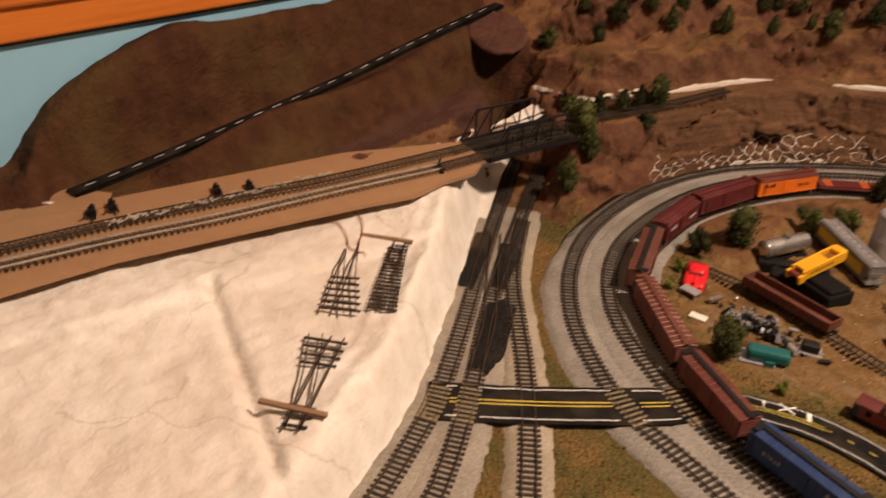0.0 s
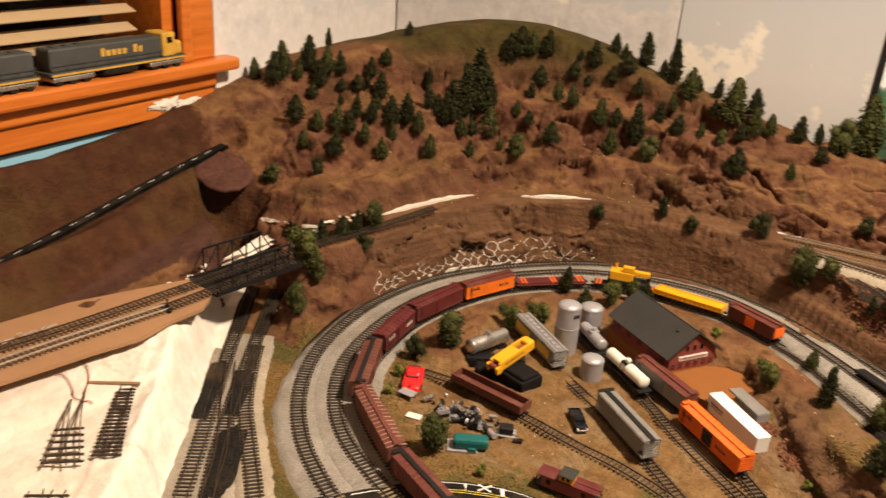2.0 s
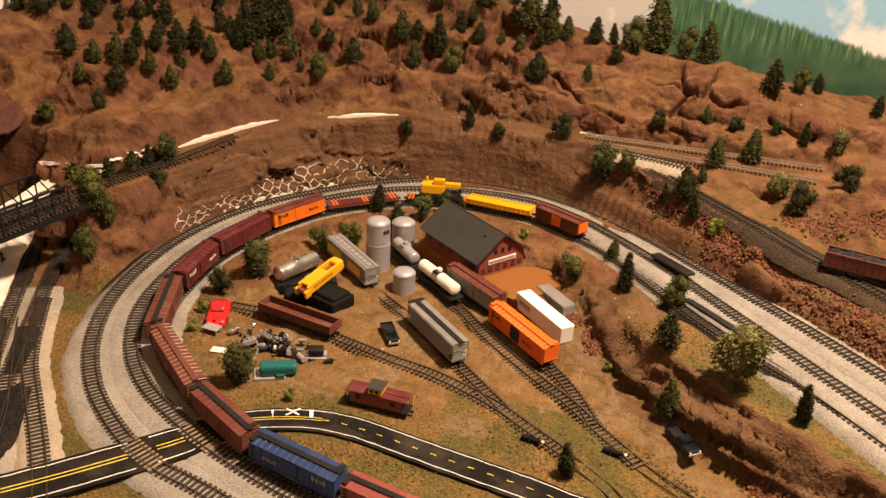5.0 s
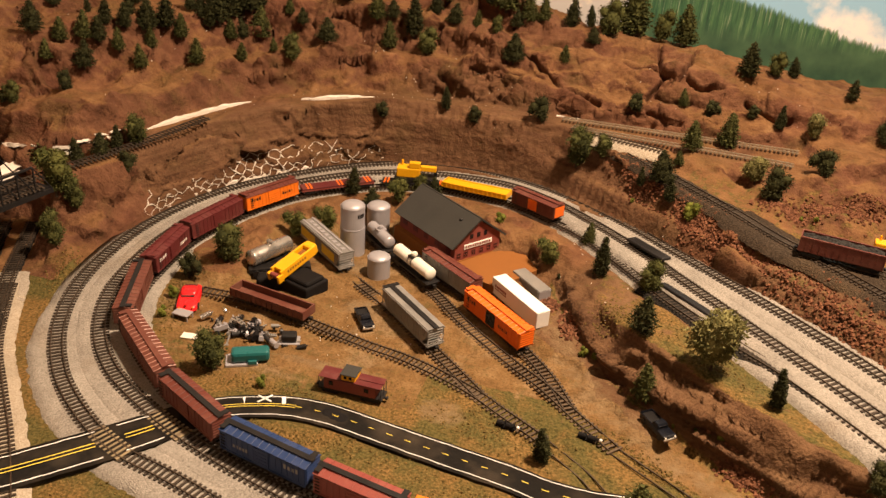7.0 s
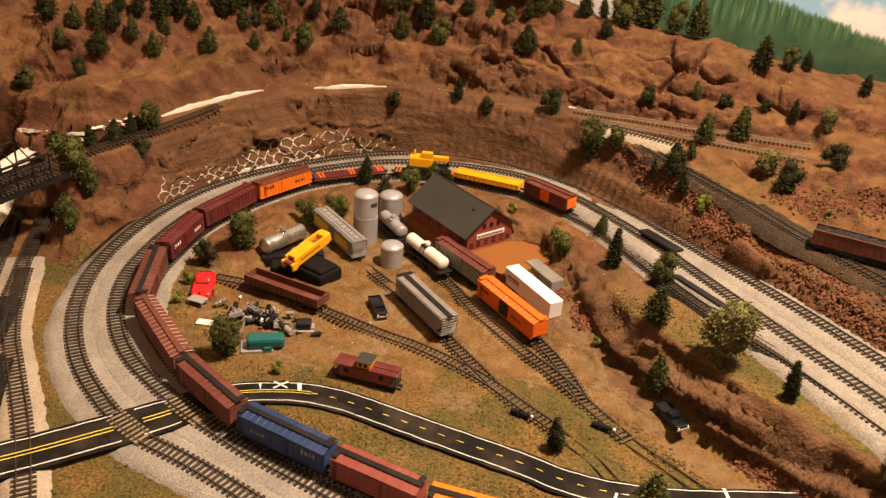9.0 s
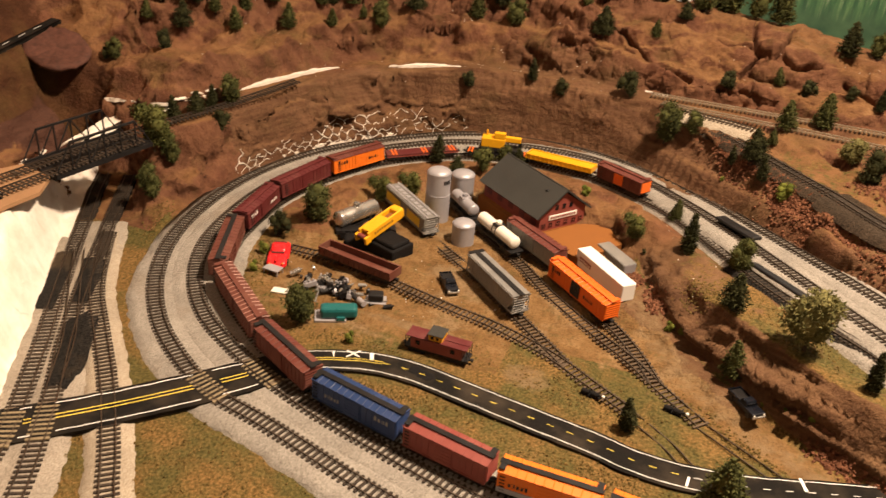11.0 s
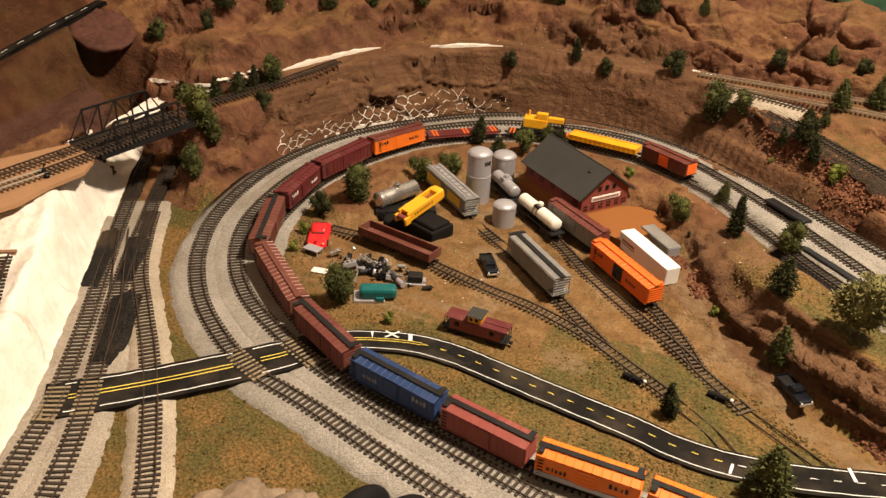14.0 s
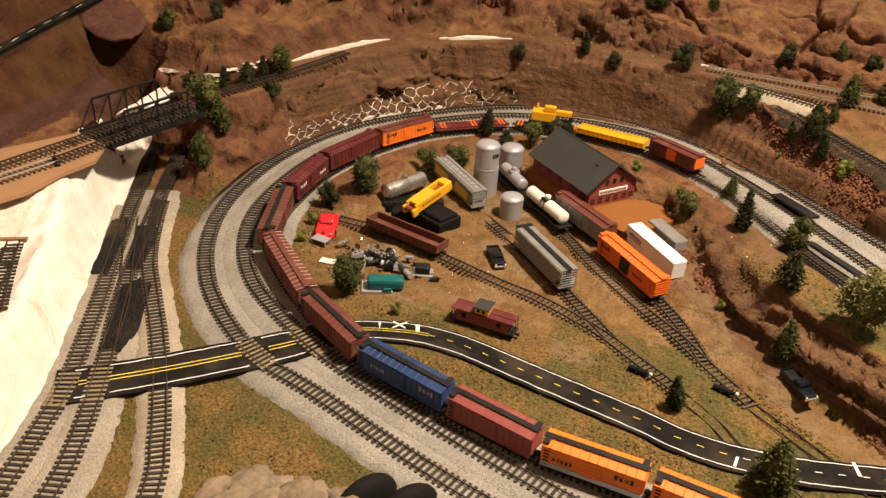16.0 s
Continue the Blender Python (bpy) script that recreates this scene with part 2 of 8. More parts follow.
def print_mat(name, kind):
    """Printed paper backdrop: misty peaks, a cloudy sky, or a forest under blue sky."""
    m, t, n, l, b = nodes_of(name)
    c = coords(t)
    sep = n.new("ShaderNodeSeparateXYZ")
    l.new(c, sep.inputs[0])
    z = sep.outputs[2]
    across = math_node(t, "ADD", sep.outputs[0], sep.outputs[1])
    cloud = noise_node(t, c, 9.0, 7, 0.58)
    if kind == "forest":
        mp = n.new("ShaderNodeMapping")
        mp.inputs["Scale"].default_value = (150.0, 150.0, 9.0)
        l.new(c, mp.inputs[0])
        streak = noise_node(t, mp.outputs[0], 1.0, 5, 0.7)
        sky = mix(t, ramp(t, noise_node(t, c, 7.0, 7, 0.55), (0.50, 0.0), (0.58, 1.0)), (0.30, 0.57, 0.80), (0.90, 0.90, 0.90))
        wood = ramp(t, streak, (0.30, (0.010, 0.045, 0.030)), (0.48, (0.034, 0.115, 0.055)), (0.62, (0.095, 0.22, 0.095)), (0.75, (0.30, 0.40, 0.25)))
        mq = n.new("ShaderNodeMapping")
        mq.inputs["Scale"].default_value = (420.0, 420.0, 16.0)
        l.new(c, mq.inputs[0])
        wood = mix(t, ramp(t, noise_node(t, mq.outputs[0], 1.0, 3, 0.6), (0.58, 0.0), (0.70, 0.75)), wood, (0.34, 0.44, 0.29))
        deep = ramp(t, noise_node(t, c, 16, 4), (0.35, (0.025, 0.075, 0.045)), (0.7, (0.075, 0.165, 0.085)))
        wood = mix(t, ramp(t, math_node(t, "ADD", z, math_node(t, "MULTIPLY", streak, 0.02)), (0.188, 1.0), (0.215, 0.0)), wood, deep)
        top = math_node(t, "SUBTRACT", math_node(t, "ADD", z, math_node(t, "MULTIPLY", math_node(t, "SUBTRACT", streak, 0.5), -0.035)), math_node(t, "MULTIPLY", sep.outputs[0], -0.24))
        top = math_node(t, "ADD", top, math_node(t, "MULTIPLY", noise_node(t, c, 22, 3), -0.02))
        col = mix(t, ramp(t, top, (0.288, 1.0), (0.292, 0.0)), sky, wood)
    else:
        sky = mix(t, ramp(t, z, (0.26, 0.0), (0.40, 1.0)), (0.60, 0.595, 0.59), (0.46, 0.49, 0.53))
        sky = mix(t, ramp(t, cloud, (0.56, 0.0), (0.60, 0.9)), sky, (0.84, 0.78, 0.68))
        col = mix(t, ramp(t, noise_node(t, c, 30, 4), (0.4, 0.0), (0.7, 0.15)), sky, (0.5, 0.48, 0.45))
        if kind == "peaks":
            peak = math_node(t, "ADD", z, math_node(t, "MULTIPLY", noise_node(t, c, 11.0, 6, 0.55), -0.22))
            rock = ramp(t, noise_node(t, c, 45, 6, 0.7), (0.35, (0.52, 0.50, 0.50)), (0.6, (0.66, 0.63, 0.61)), (0.75, (0.78, 0.75, 0.72)))
            col = mix(t, ramp(t, peak, (0.215, 1.0), (0.222, 0.0)), col, rock)
            col = mix(t, ramp(t, math_node(t, "ADD", z, math_node(t, "MULTIPLY", cloud, 0.06)), (0.24, 1.0), (0.33, 0.0)), col, (0.76, 0.72, 0.68))
    l.new(col, b.inputs["Base Color"])
    b.inputs["Roughness"].default_value = 0.55
    return m


LAND = land_mat()
FOAM = foam_mat()
BALLAST = gravel_mat("grey_ballast", (0.23, 0.205, 0.172), (0.47, 0.43, 0.375), 1350.0, 0.7)
BALLAST_MID = gravel_mat("side_ballast", (0.28, 0.235, 0.185), (0.50, 0.44, 0.36), 1350.0, 0.7)
BALLAST_DARK = gravel_mat("cinder_ballast", (0.022, 0.016, 0.011), (0.085, 0.060, 0.040), 900.0)
BALLAST_PALE = gravel_mat("pale_ballast", (0.36, 0.29, 0.21), (0.58, 0.50, 0.39), 1350.0, 0.7)
CINDER = gravel_mat("black_cinder", (0.006, 0.0055, 0.005), (0.030, 0.026, 0.022), 700.0)
TIE = stuff_mat("brown_tie", (0.050, 0.036, 0.025), 0.8, each=0.55, relief=0.3)
TIE_BROWN = stuff_mat("bare_brown_tie", (0.10, 0.068, 0.042), 0.8, each=0.5, relief=0.3)
TIE_TAN = stuff_mat("dusty_tie", (0.20, 0.15, 0.10), 0.85, each=0.4, relief=0.3)
TIE_WORN = stuff_mat("worn_tan_tie", (0.27, 0.21, 0.125), 0.85, each=0.35, relief=0.3)
RAIL = stuff_mat("weathered_rail", (0.10, 0.075, 0.055), 0.42, 0.7, relief=0.05)
RAIL_CREAM = stuff_mat("pale_rail", (0.42, 0.34, 0.24), 0.45, 0.4, relief=0.03)
# pale and half metallic, with the lamp's reflection put into the colour
RAIL_BRIGHT = stuff_mat("bright_rail", (0.62, 0.56, 0.47), 0.3, 0.45, relief=0.03)
BLACK = stuff_mat("black_plastic", (0.012, 0.011, 0.011), 0.45)
SOOT = stuff_mat("black_paint", (0.008, 0.007, 0.007), 0.8, relief=0.5, grain=500, gloss=0.15)
ASPHALT = stuff_mat("road_black", (0.012, 0.0105, 0.009), 0.92, vary=0.5, blotch=30, relief=0.4, gloss=0.1, dust=0.10)
WHITE_LINE = stuff_mat("white_line", (0.84, 0.82, 0.78), 0.7)
YELLOW_LINE = stuff_mat("yellow_line", (0.82, 0.62, 0.10), 0.7)
WIRE_RED = stuff_mat("red_wire", (0.42, 0.13, 0.08), 0.5)
BOARD = stuff_mat("fibreboard", (0.34, 0.19, 0.095), 0.8, vary=0.12, grain=500, relief=0.1)
BOXCAR_RED = stuff_mat("oxide_red", (0.125, 0.032, 0.022), 0.6, vary=0.18, dust=0.12)
MAROON = stuff_mat("maroon", (0.105, 0.018, 0.018), 0.55, vary=0.18, dust=0.08)
BROWN_CAR = stuff_mat("freight_brown", (0.128, 0.040, 0.027), 0.6, vary=0.18, dust=0.12)
BLUE_CAR = stuff_mat("railway_blue", (0.016, 0.038, 0.115), 0.5, vary=0.18, dust=0.06)
RED_CAR = stuff_mat("faded_red", (0.225, 0.052, 0.040), 0.6, vary=0.16, dust=0.12)
ORANGE_CAR = stuff_mat("bright_orange", (0.74, 0.135, 0.014), 0.45, vary=0.1)
ORANGE_DULL = stuff_mat("reefer_orange", (0.77, 0.178, 0.015), 0.5, vary=0.12)
YELLOW_CAR = stuff_mat("yellow_plastic", (0.78, 0.38, 0.012), 0.38, vary=0.12)
SILVER = stuff_mat("silver_paint", (0.40, 0.385, 0.405), 0.42, 0.35, vary=0.08)
GREY_CAR = stuff_mat("hopper_grey", (0.235, 0.225, 0.21), 0.5, 0.2, vary=0.28, dust=0.12)
STEEL = stuff_mat("steel", (0.55, 0.52, 0.48), 0.28, 0.85, vary=0.1)
WHITE_CAR = stuff_mat("white_plastic", (0.80, 0.78, 0.73), 0.4, vary=0.05)
CREAM = stuff_mat("cream_plastic", (0.78, 0.74, 0.64), 0.35, vary=0.05)
YELLOW_PANEL = stuff_mat("yellow_panel", (0.60, 0.42, 0.035), 0.5, vary=0.2)
RIB_WORN = stuff_mat("worn_rib", (0.42, 0.22, 0.17), 0.4, vary=0.35)
TEAL = stuff_mat("teal_tarp", (0.010, 0.110, 0.110), 0.35, vary=0.2)
RED_TOY = stuff_mat("red_plastic", (0.72, 0.02, 0.022), 0.3, vary=0.1)
NAVY = stuff_mat("black_enamel", (0.006, 0.007, 0.011), 0.3, vary=0.2)
SHINGLE = stuff_mat("shed_roof", (0.036, 0.035, 0.031), 0.85, vary=0.3, blotch=40, relief=0.4)
BRICK_RED = stuff_mat("brick_red", (0.22, 0.052, 0.038), 0.7, vary=0.2)
DECK = stuff_mat("deck_brown", (0.235, 0.092, 0.026), 0.9, vary=0.14, blotch=25, gloss=0.1)
GLASS_DARK = stuff_mat("dark_glass", (0.01, 0.01, 0.012), 0.15, relief=0)
COAL = gravel_mat("coal_load", (0.008, 0.008, 0.008), (0.05, 0.046, 0.042), 500)
ROCK = stuff_mat("tan_rock", (0.20, 0.145, 0.095), 0.9, vary=0.55, grain=200, blotch=35, relief=0.8)
BOULDER = stuff_mat("brown_rock", (0.085, 0.036, 0.025), 0.8, vary=0.5, grain=160, blotch=60, relief=1.0, gloss=0.2)
OAK = wood_mat("stained_oak", (0.42, 0.105, 0.012), (0.66, 0.20, 0.03))
STICK = stuff_mat("bare_wood", (0.26, 0.15, 0.08), 0.7)
BLIND = stuff_mat("blind_slat", (0.46, 0.33, 0.19), 0.5, vary=0.06)
SKY_BLUE = stuff_mat("blue_wall_paint", (0.25, 0.49, 0.64), 0.7, vary=0.04, relief=0.05)
WALL = stuff_mat("wall_paint", (0.44, 0.40, 0.35), 0.8, vary=0.04, relief=0.05)
PINE = foliage_mat("pine_foam", (0.020, 0.022, 0.009), (0.051, 0.052, 0.020))
PINE_OLIVE = foliage_mat("olive_pine_foam", (0.030, 0.034, 0.011), (0.092, 0.096, 0.031))
LEAF = foliage_mat("bush_foam", (0.038, 0.044, 0.012), (0.125, 0.128, 0.038))
LEAF_PALE = foliage_mat("pale_bush_foam", (0.085, 0.086, 0.028), (0.24, 0.215, 0.085))
LEAF_BRIGHT = foliage_mat("bright_bush_foam", (0.060, 0.075, 0.012), (0.17, 0.185, 0.036))
BARK = stuff_mat("bark", (0.06, 0.04, 0.025), 0.9)
LOCO_BLUE = stuff_mat("engine_blue", (0.060, 0.062, 0.058), 0.45)
LOCO_YELLOW = stuff_mat("engine_yellow", (0.55, 0.31, 0.045), 0.5, vary=0.35, blotch=90)

# ---- plan ----
# spot levels along the lines of the layout: x, y, z
TRACK_A = [(0.75, 0.60, .0), (0.40, 0.63, .0), (0.014, 0.696, .0), (-0.247, 0.77, .0), (-0.346, 0.795, .0), (-0.437, 0.84, .0), (-0.545, 0.925, .0), (-0.635, 1.046, .002), (-0.69, 1.197, .006), (-0.698, 1.395, .012), (-0.643, 1.575, .02), (-0.536, 1.715, .028), (-0.374, 1.848, .036), (-0.213, 1.905, .042), (-0.039, 1.89, .05), (0.117, 1.815, .058), (0.26, 1.70, .065), (0.372, 1.58, .073), (0.44, 1.505, .078), (0.534, 1.40, .085), (0.615, 1.305, .09), (0.69, 1.21, .095), (0.85, 1.0, .098)]
TRACK_B = [(0.75, 0.66, .0), (0.40, 0.69, .0), (0.117, 0.74, .0), (-0.142, 0.804, .0), (-0.249, 0.838, .0), (-0.354, 0.883, .0), (-0.479, 0.959, .0), (-0.568, 1.061, .002), (-0.622, 1.194, .006), (-0.632, 1.382, .012), (-0.590, 1.54, .02), (-0.494, 1.685, .028), (-0.346, 1.800, .036), (-0.185, 1.845, .042), (-0.015, 1.832, .05), (0.107, 1.765, .055), (0.207, 1.672, .062), (0.31, 1.557, .07), (0.387, 1.458, .076), (0.482, 1.333, .084), (0.562, 1.233, .088), (0.631, 1.146, .092), (0.80, 0.94, .096)]
TRACK_C = [(0.75, 0.75, .0), (0.45, 0.765, .0), (0.208, 0.785, .0), (0.07, 0.79, .0), (-0.066, 0.817, .0), (-0.22, 0.857, .0), (-0.356, 0.932, .0), (-0.505, 1.055, .002), (-0.553, 1.14, .004), (-0.572, 1.24, .008), (-0.572, 1.37, .013), (-0.527, 1.505, .021), (-0.450, 1.632, .027), (-0.31, 1.735, .033), (-0.152, 1.768, .039), (0.016, 1.735, .046), (0.142, 1.655, .052), (0.2, 1.603, .056), (0.263, 1.524, .06), (0.374, 1.375, .07), (0.47, 1.262, .08), (0.565, 1.165, .086), (0.72, 0.98, .09)]
TRACK_D = [(-0.40, 0.20, .0), (-0.49, 0.461, .0), (-0.52, 0.54, .0), (-0.553, 0.62, .0), (-0.596, 0.695, .0), (-0.663, 0.805, .0), (-0.748, 0.937, .0), (-0.825, 1.059, .0), (-0.872, 1.137, .0), (-0.944, 1.254, .0), (-0.985, 1.33, .0)]
TRACK_E = [(-0.35, 0.20, .0), (-0.431, 0.472, .0), (-0.462, 0.547, .0), (-0.509, 0.63, .0), (-0.561, 0.713, .0), (-0.626, 0.808, .0), (-0.706, 0.938, .0), (-0.785, 1.08, .0), (-0.829, 1.158, .0), (-0.90, 1.29, .0), (-0.93, 1.345, .0)]
TRACK_F = [(-0.20, 0.25, .0), (-0.326, 0.523, .0), (-0.377, 0.601, .0), (-0.446, 0.688, .0), (-0.515, 0.767, .0), (-0.601, 0.856, .0), (-0.680, 0.94, .0), (-0.75, 1.04, .0), (-0.80, 1.12, .0)]
TRACK_G = [(-0.561, 0.713, .0), (-0.622, 0.812, .0), (-0.675, 0.88, .0), (-0.742, 0.965, .0), (-0.80, 1.04, .0)]
TRACK_U = [(-1.14, 0.10, .126), (-1.093, 0.303, .128), (-1.06, 0.451, .129), (-1.014, 0.615, .131), (-0.957, 0.799, .133), (-0.905, 1.032, .135), (-0.872, 1.2, .137), (-0.83, 1.33, .142), (-0.755, 1.49, .155), (-0.69, 1.66, .17), (-0.62, 1.80, .18), (-0.50, 1.90, .188), (-0.36, 1.945, .194), (-0.1, 1.965, .196), (0.09, 1.945, .196), (0.227, 1.937, .198), (0.346, 1.932, .199), (0.46, 1.928, .200), (0.62, 1.91, .205)]
TRACK_W = [(-1.10, 0.09, .126), (-1.049, 0.285, .128), (-1.014, 0.427, .129), (-0.967, 0.584, .131), (-0.922, 0.769, .133), (-0.872, 0.96, .134), (-0.845, 1.1, .136), (-0.826, 1.2, .138), (-0.812, 1.25, .140)]
TRACK_V = [(0.235, 1.838, .184), (0.29, 1.785, .178), (0.367, 1.717, .17), (0.479, 1.621, .16), (0.577, 1.525, .152), (0.662, 1.436, .15), (0.76, 1.33, .148), (0.95, 1.1, .148)]

TRACK_X = [(0.479, 1.621, .16), (0.57, 1.53, .152), (0.64, 1.492, .15), (0.72, 1.468, .149), (0.9, 1.43, .148)]
TRACK_Q = [(0.12, 1.895, .196), (0.171, 1.881, .197), (0.231, 1.876, .197), (0.29, 1.871, .197), (0.347, 1.861, .198), (0.43, 1.855, .199), (0.6, 1.83, .20)]
TRACK_Z = [(0.17, 1.865, .196), (0.227, 1.845, .196), (0.268, 1.834, .196), (0.325, 1.817, .195)]
YARD_1 = [(-0.47, 1.225, 0), (-0.359, 1.223, 0), (-0.23, 1.19, 0), (-0.123, 1.164, 0), (-0.035, 1.143, 0), (0.072, 1.101, 0), (0.144, 1.058, 0), (0.212, 1.012, 0)]
YARD_2 = [(-0.42, 1.535, 0), (-0.238, 1.38, 0), (-0.113, 1.285, 0), (-0.008, 1.186, 0), (0.044, 1.138, 0), (0.10, 1.087, 0)]
YARD_3 = [(-0.32, 1.62, 0), (-0.218, 1.518, 0), (-0.118, 1.430, 0), (-0.048, 1.365, 0), (0.026, 1.286, 0), (0.125, 1.199, 0), (0.189, 1.146, 0), (0.249, 1.09, 0), (0.312, 1.03, 0)]
YARD_4 = [(-0.14, 1.495, 0), (-0.036, 1.418, 0), (0.065, 1.313, 0), (0.147, 1.23, 0), (0.194, 1.174, 0), (0.235, 1.105, 0)]
STUB_1 = [(0.212, 1.012, 0), (0.274, 0.964, 0), (0.312, 0.925, 0), (0.40, 0.86, 0)]
STUB_2 = [(0.312, 1.03, 0), (0.384, 0.983, 0), (0.441, 0.945, 0), (0.55, 0.87, 0)]
FLATS = [(-0.47, 1.12), (-0.38, 1.14), (-0.30, 1.08), (-0.15, 1.12), (-0.10, 1.2), (-0.2, 1.3), (-0.33, 1.32), (-0.38, 1.43), (-0.3, 1.50), (-0.15, 1.43), (-0.05, 1.35), (0.05, 1.28), (0.1, 1.2), (0.13, 1.36), (0.02, 1.42), (0.07, 1.5), (-0.08, 1.5), (-0.2, 1.58), (0.0, 1.05), (0.15, 1.1), (0.22, 1.2), (0.28, 1.1), (0.38, 1.02), (0.5, 0.93), (0.3, 0.95), (0.1, 0.95), (-0.15, 0.98), (-0.3, 0.95), (0.65, 0.88), (-0.3, 0.6), (-0.15, 0.68), (0.1, 0.6), (0.4, 0.5), (-0.42, 0.75), (-0.58, 0.93), (-0.66, 1.03), (-0.72, 1.13), (-0.5, 0.55), (0.7, 0.45), (-0.38, 1.53)]
BANK = [(-0.765, 1.2, .022), (-0.80, 1.3, .055), (-0.745, 1.4, .065), (-0.72, 1.5, .055), (-0.69, 1.62, .07), (-0.585, 1.735, .075), (-0.47, 1.82, .08)]
STRIP_1 = [(-0.782, 1.555, .165), (-0.746, 1.66, .165), (-0.705, 1.765, .166), (-0.660, 1.83, .170)]
STRIP_2 = [(-0.54, 1.850, .187), (-0.464, 1.883, .19), (-0.375, 1.920, .195)]
LEDGE = [(-0.795, 1.365, .145), (-0.728, 1.475, .158), (-0.668, 1.62, .168), (-0.61, 1.76, .177), (-0.50, 1.865, .186), (-0.37, 1.905, .20), (-0.2, 1.935, .205), (-0.05, 1.925, .205), (0.07, 1.895, .195)]
CLIFF = [(-0.27, 1.925, .15), (-0.15, 1.935, .16), (0.0, 1.905, .14), (0.1, 1.85, .125), (0.19, 1.775, .13), (0.30, 1.69, .125), (0.39, 1.62, .13), (0.48, 1.55, .135), (0.58, 1.45, .13), (0.75, 1.25, .13)]
PIT = [(-0.95, 0.3, .03), (-0.9, 0.55, .03), (-0.85, 0.75, .03), (-0.7, 0.6, .03), (-0.7, 0.4, .03), (-0.95, 0.75, .05), (-0.88, 0.95, .04), (-1.02, 0.5, .06), (-0.78, 0.85, .03)]
MOUND_FOOT = [(0.13, 1.45, .012), (0.165, 1.42, .015), (0.2, 1.33, .02), (0.255, 1.22, .015), (0.335, 1.14, .015), (0.42, 1.065, .01), (0.52, 1.0, .005), (0.66, 0.95, .005)]
MOUND_TOP = [(0.21, 1.45, .055), (0.25, 1.35, .07), (0.305, 1.25, .085), (0.385, 1.175, .095), (0.50, 1.10, .085), (0.62, 1.03, .08), (0.36, 1.33, .085), (0.43, 1.22, .09)]
SLOPE = [(-1.0, 1.415, .215), (-0.915, 1.475, .24), (-0.80, 1.62, .235), (-0.76, 1.8, .25), (-0.70, 1.93, .26), (-0.55, 2.02, .275), (-0.35, 2.06, .28), (-0.13, 2.07, .275), (0.0, 2.02, .255), (0.12, 2.0, .246), (0.3, 1.995, .243), (0.45, 1.975, .240), (0.58, 1.95, .24), (0.8, 1.9, .235)]
SLOPE_HIGH = [(-1.15, 1.55, .33), (-1.03, 1.68, .36), (-0.90, 1.86, .36), (-0.79, 2.02, .37), (-0.6, 2.12, .38), (-0.4, 2.15, .37), (-0.2, 2.16, .35), (-0.05, 2.12, .32), (0.12, 2.12, .315), (0.27, 2.12, .315), (0.46, 2.10, .30), (0.6, 2.04, .28), (0.8, 2.02, .28)]
RIDGE = [(-1.28, 1.52, .385), (-1.25, 1.66, .41), (-1.16, 1.85, .465), (-1.02, 2.03, .52), (-0.86, 2.2, .56), (-0.7, 2.29, .56), (-0.55, 2.3, .53), (-0.37, 2.26, .48), (-0.24, 2.26, .445), (-0.07, 2.25, .395), (0.1, 2.22, .355), (0.25, 2.2, .34), (0.48, 2.16, .32), (0.62, 2.1, .295), (0.85, 2.08, .28), (1.5, 2.05, .27)]
RIGHT = [(0.36, 1.86, .168), (0.45, 1.73, .165), (0.55, 1.70, .167), (0.66, 1.66, .172), (0.75, 1.72, .195), (0.9, 1.6, .17), (0.62, 1.46, .145), (0.85, 1.25, .14), (1.2, 1.2, .14), (1.2, 1.7, .19), (1.5, 1.9, .24)]
WEST = [(-1.27, 0.40, .15), (-1.27, 0.455, .235), (-1.27, 0.57, .30), (-1.27, 0.7, .34), (-1.27, 0.85, .332), (-1.27, 1.11, .33), (-1.27, 1.33, .356), (-1.27, 1.44, .374), (-1.2, 0.62, .20), (-1.23, 0.9, .26)]
WEST_ROAD = [(-1.195, 0.45, .128), (-1.2, 0.62, .143), (-1.21, 0.80, .161), (-1.20, 1.01, .195), (-1.195, 1.25, .24), (-1.175, 1.46, .283)]
WEST_FOOT = [(-1.2, 0.2, .115), (-1.14, 0.42, .117), (-1.09, 0.65, .121), (-1.05, 0.86, .125), (-1.03, 1.05, .132), (-1.09, 1.2, .142), (-1.12, 1.3, .147)]


def along(line, step=0.02):
    """Points at even steps along a smooth line through the given ones."""
    p = np.array(line, float)
    q = np.vstack([2 * p[0] - p[1], p, 2 * p[-1] - p[-2]])
    out = []
    for i in range(1, len(q) - 2):
        a, b, c, e = q[i - 1], q[i], q[i + 1], q[i + 2]
        n = max(2, int(np.linalg.norm(c[:2] - b[:2]) / 0.004))
        u = np.linspace(0, 1, n, endpoint=False)[:, None]
        out.append(0.5 * (2 * b + (c - a) * u + (2 * a - 5 * b + 4 * c - e) * u ** 2 + (3 * b - a - 3 * c + e) * u ** 3))
    out = np.vstack(out + [p[-1:]])
    s = np.concatenate([[0], np.cumsum(np.linalg.norm(np.diff(out[:, :2], axis=0), axis=1))])
    t = np.arange(0, s[-1], step)
    return np.stack([np.interp(t, s, out[:, k]) for k in range(out.shape[1])], 1)


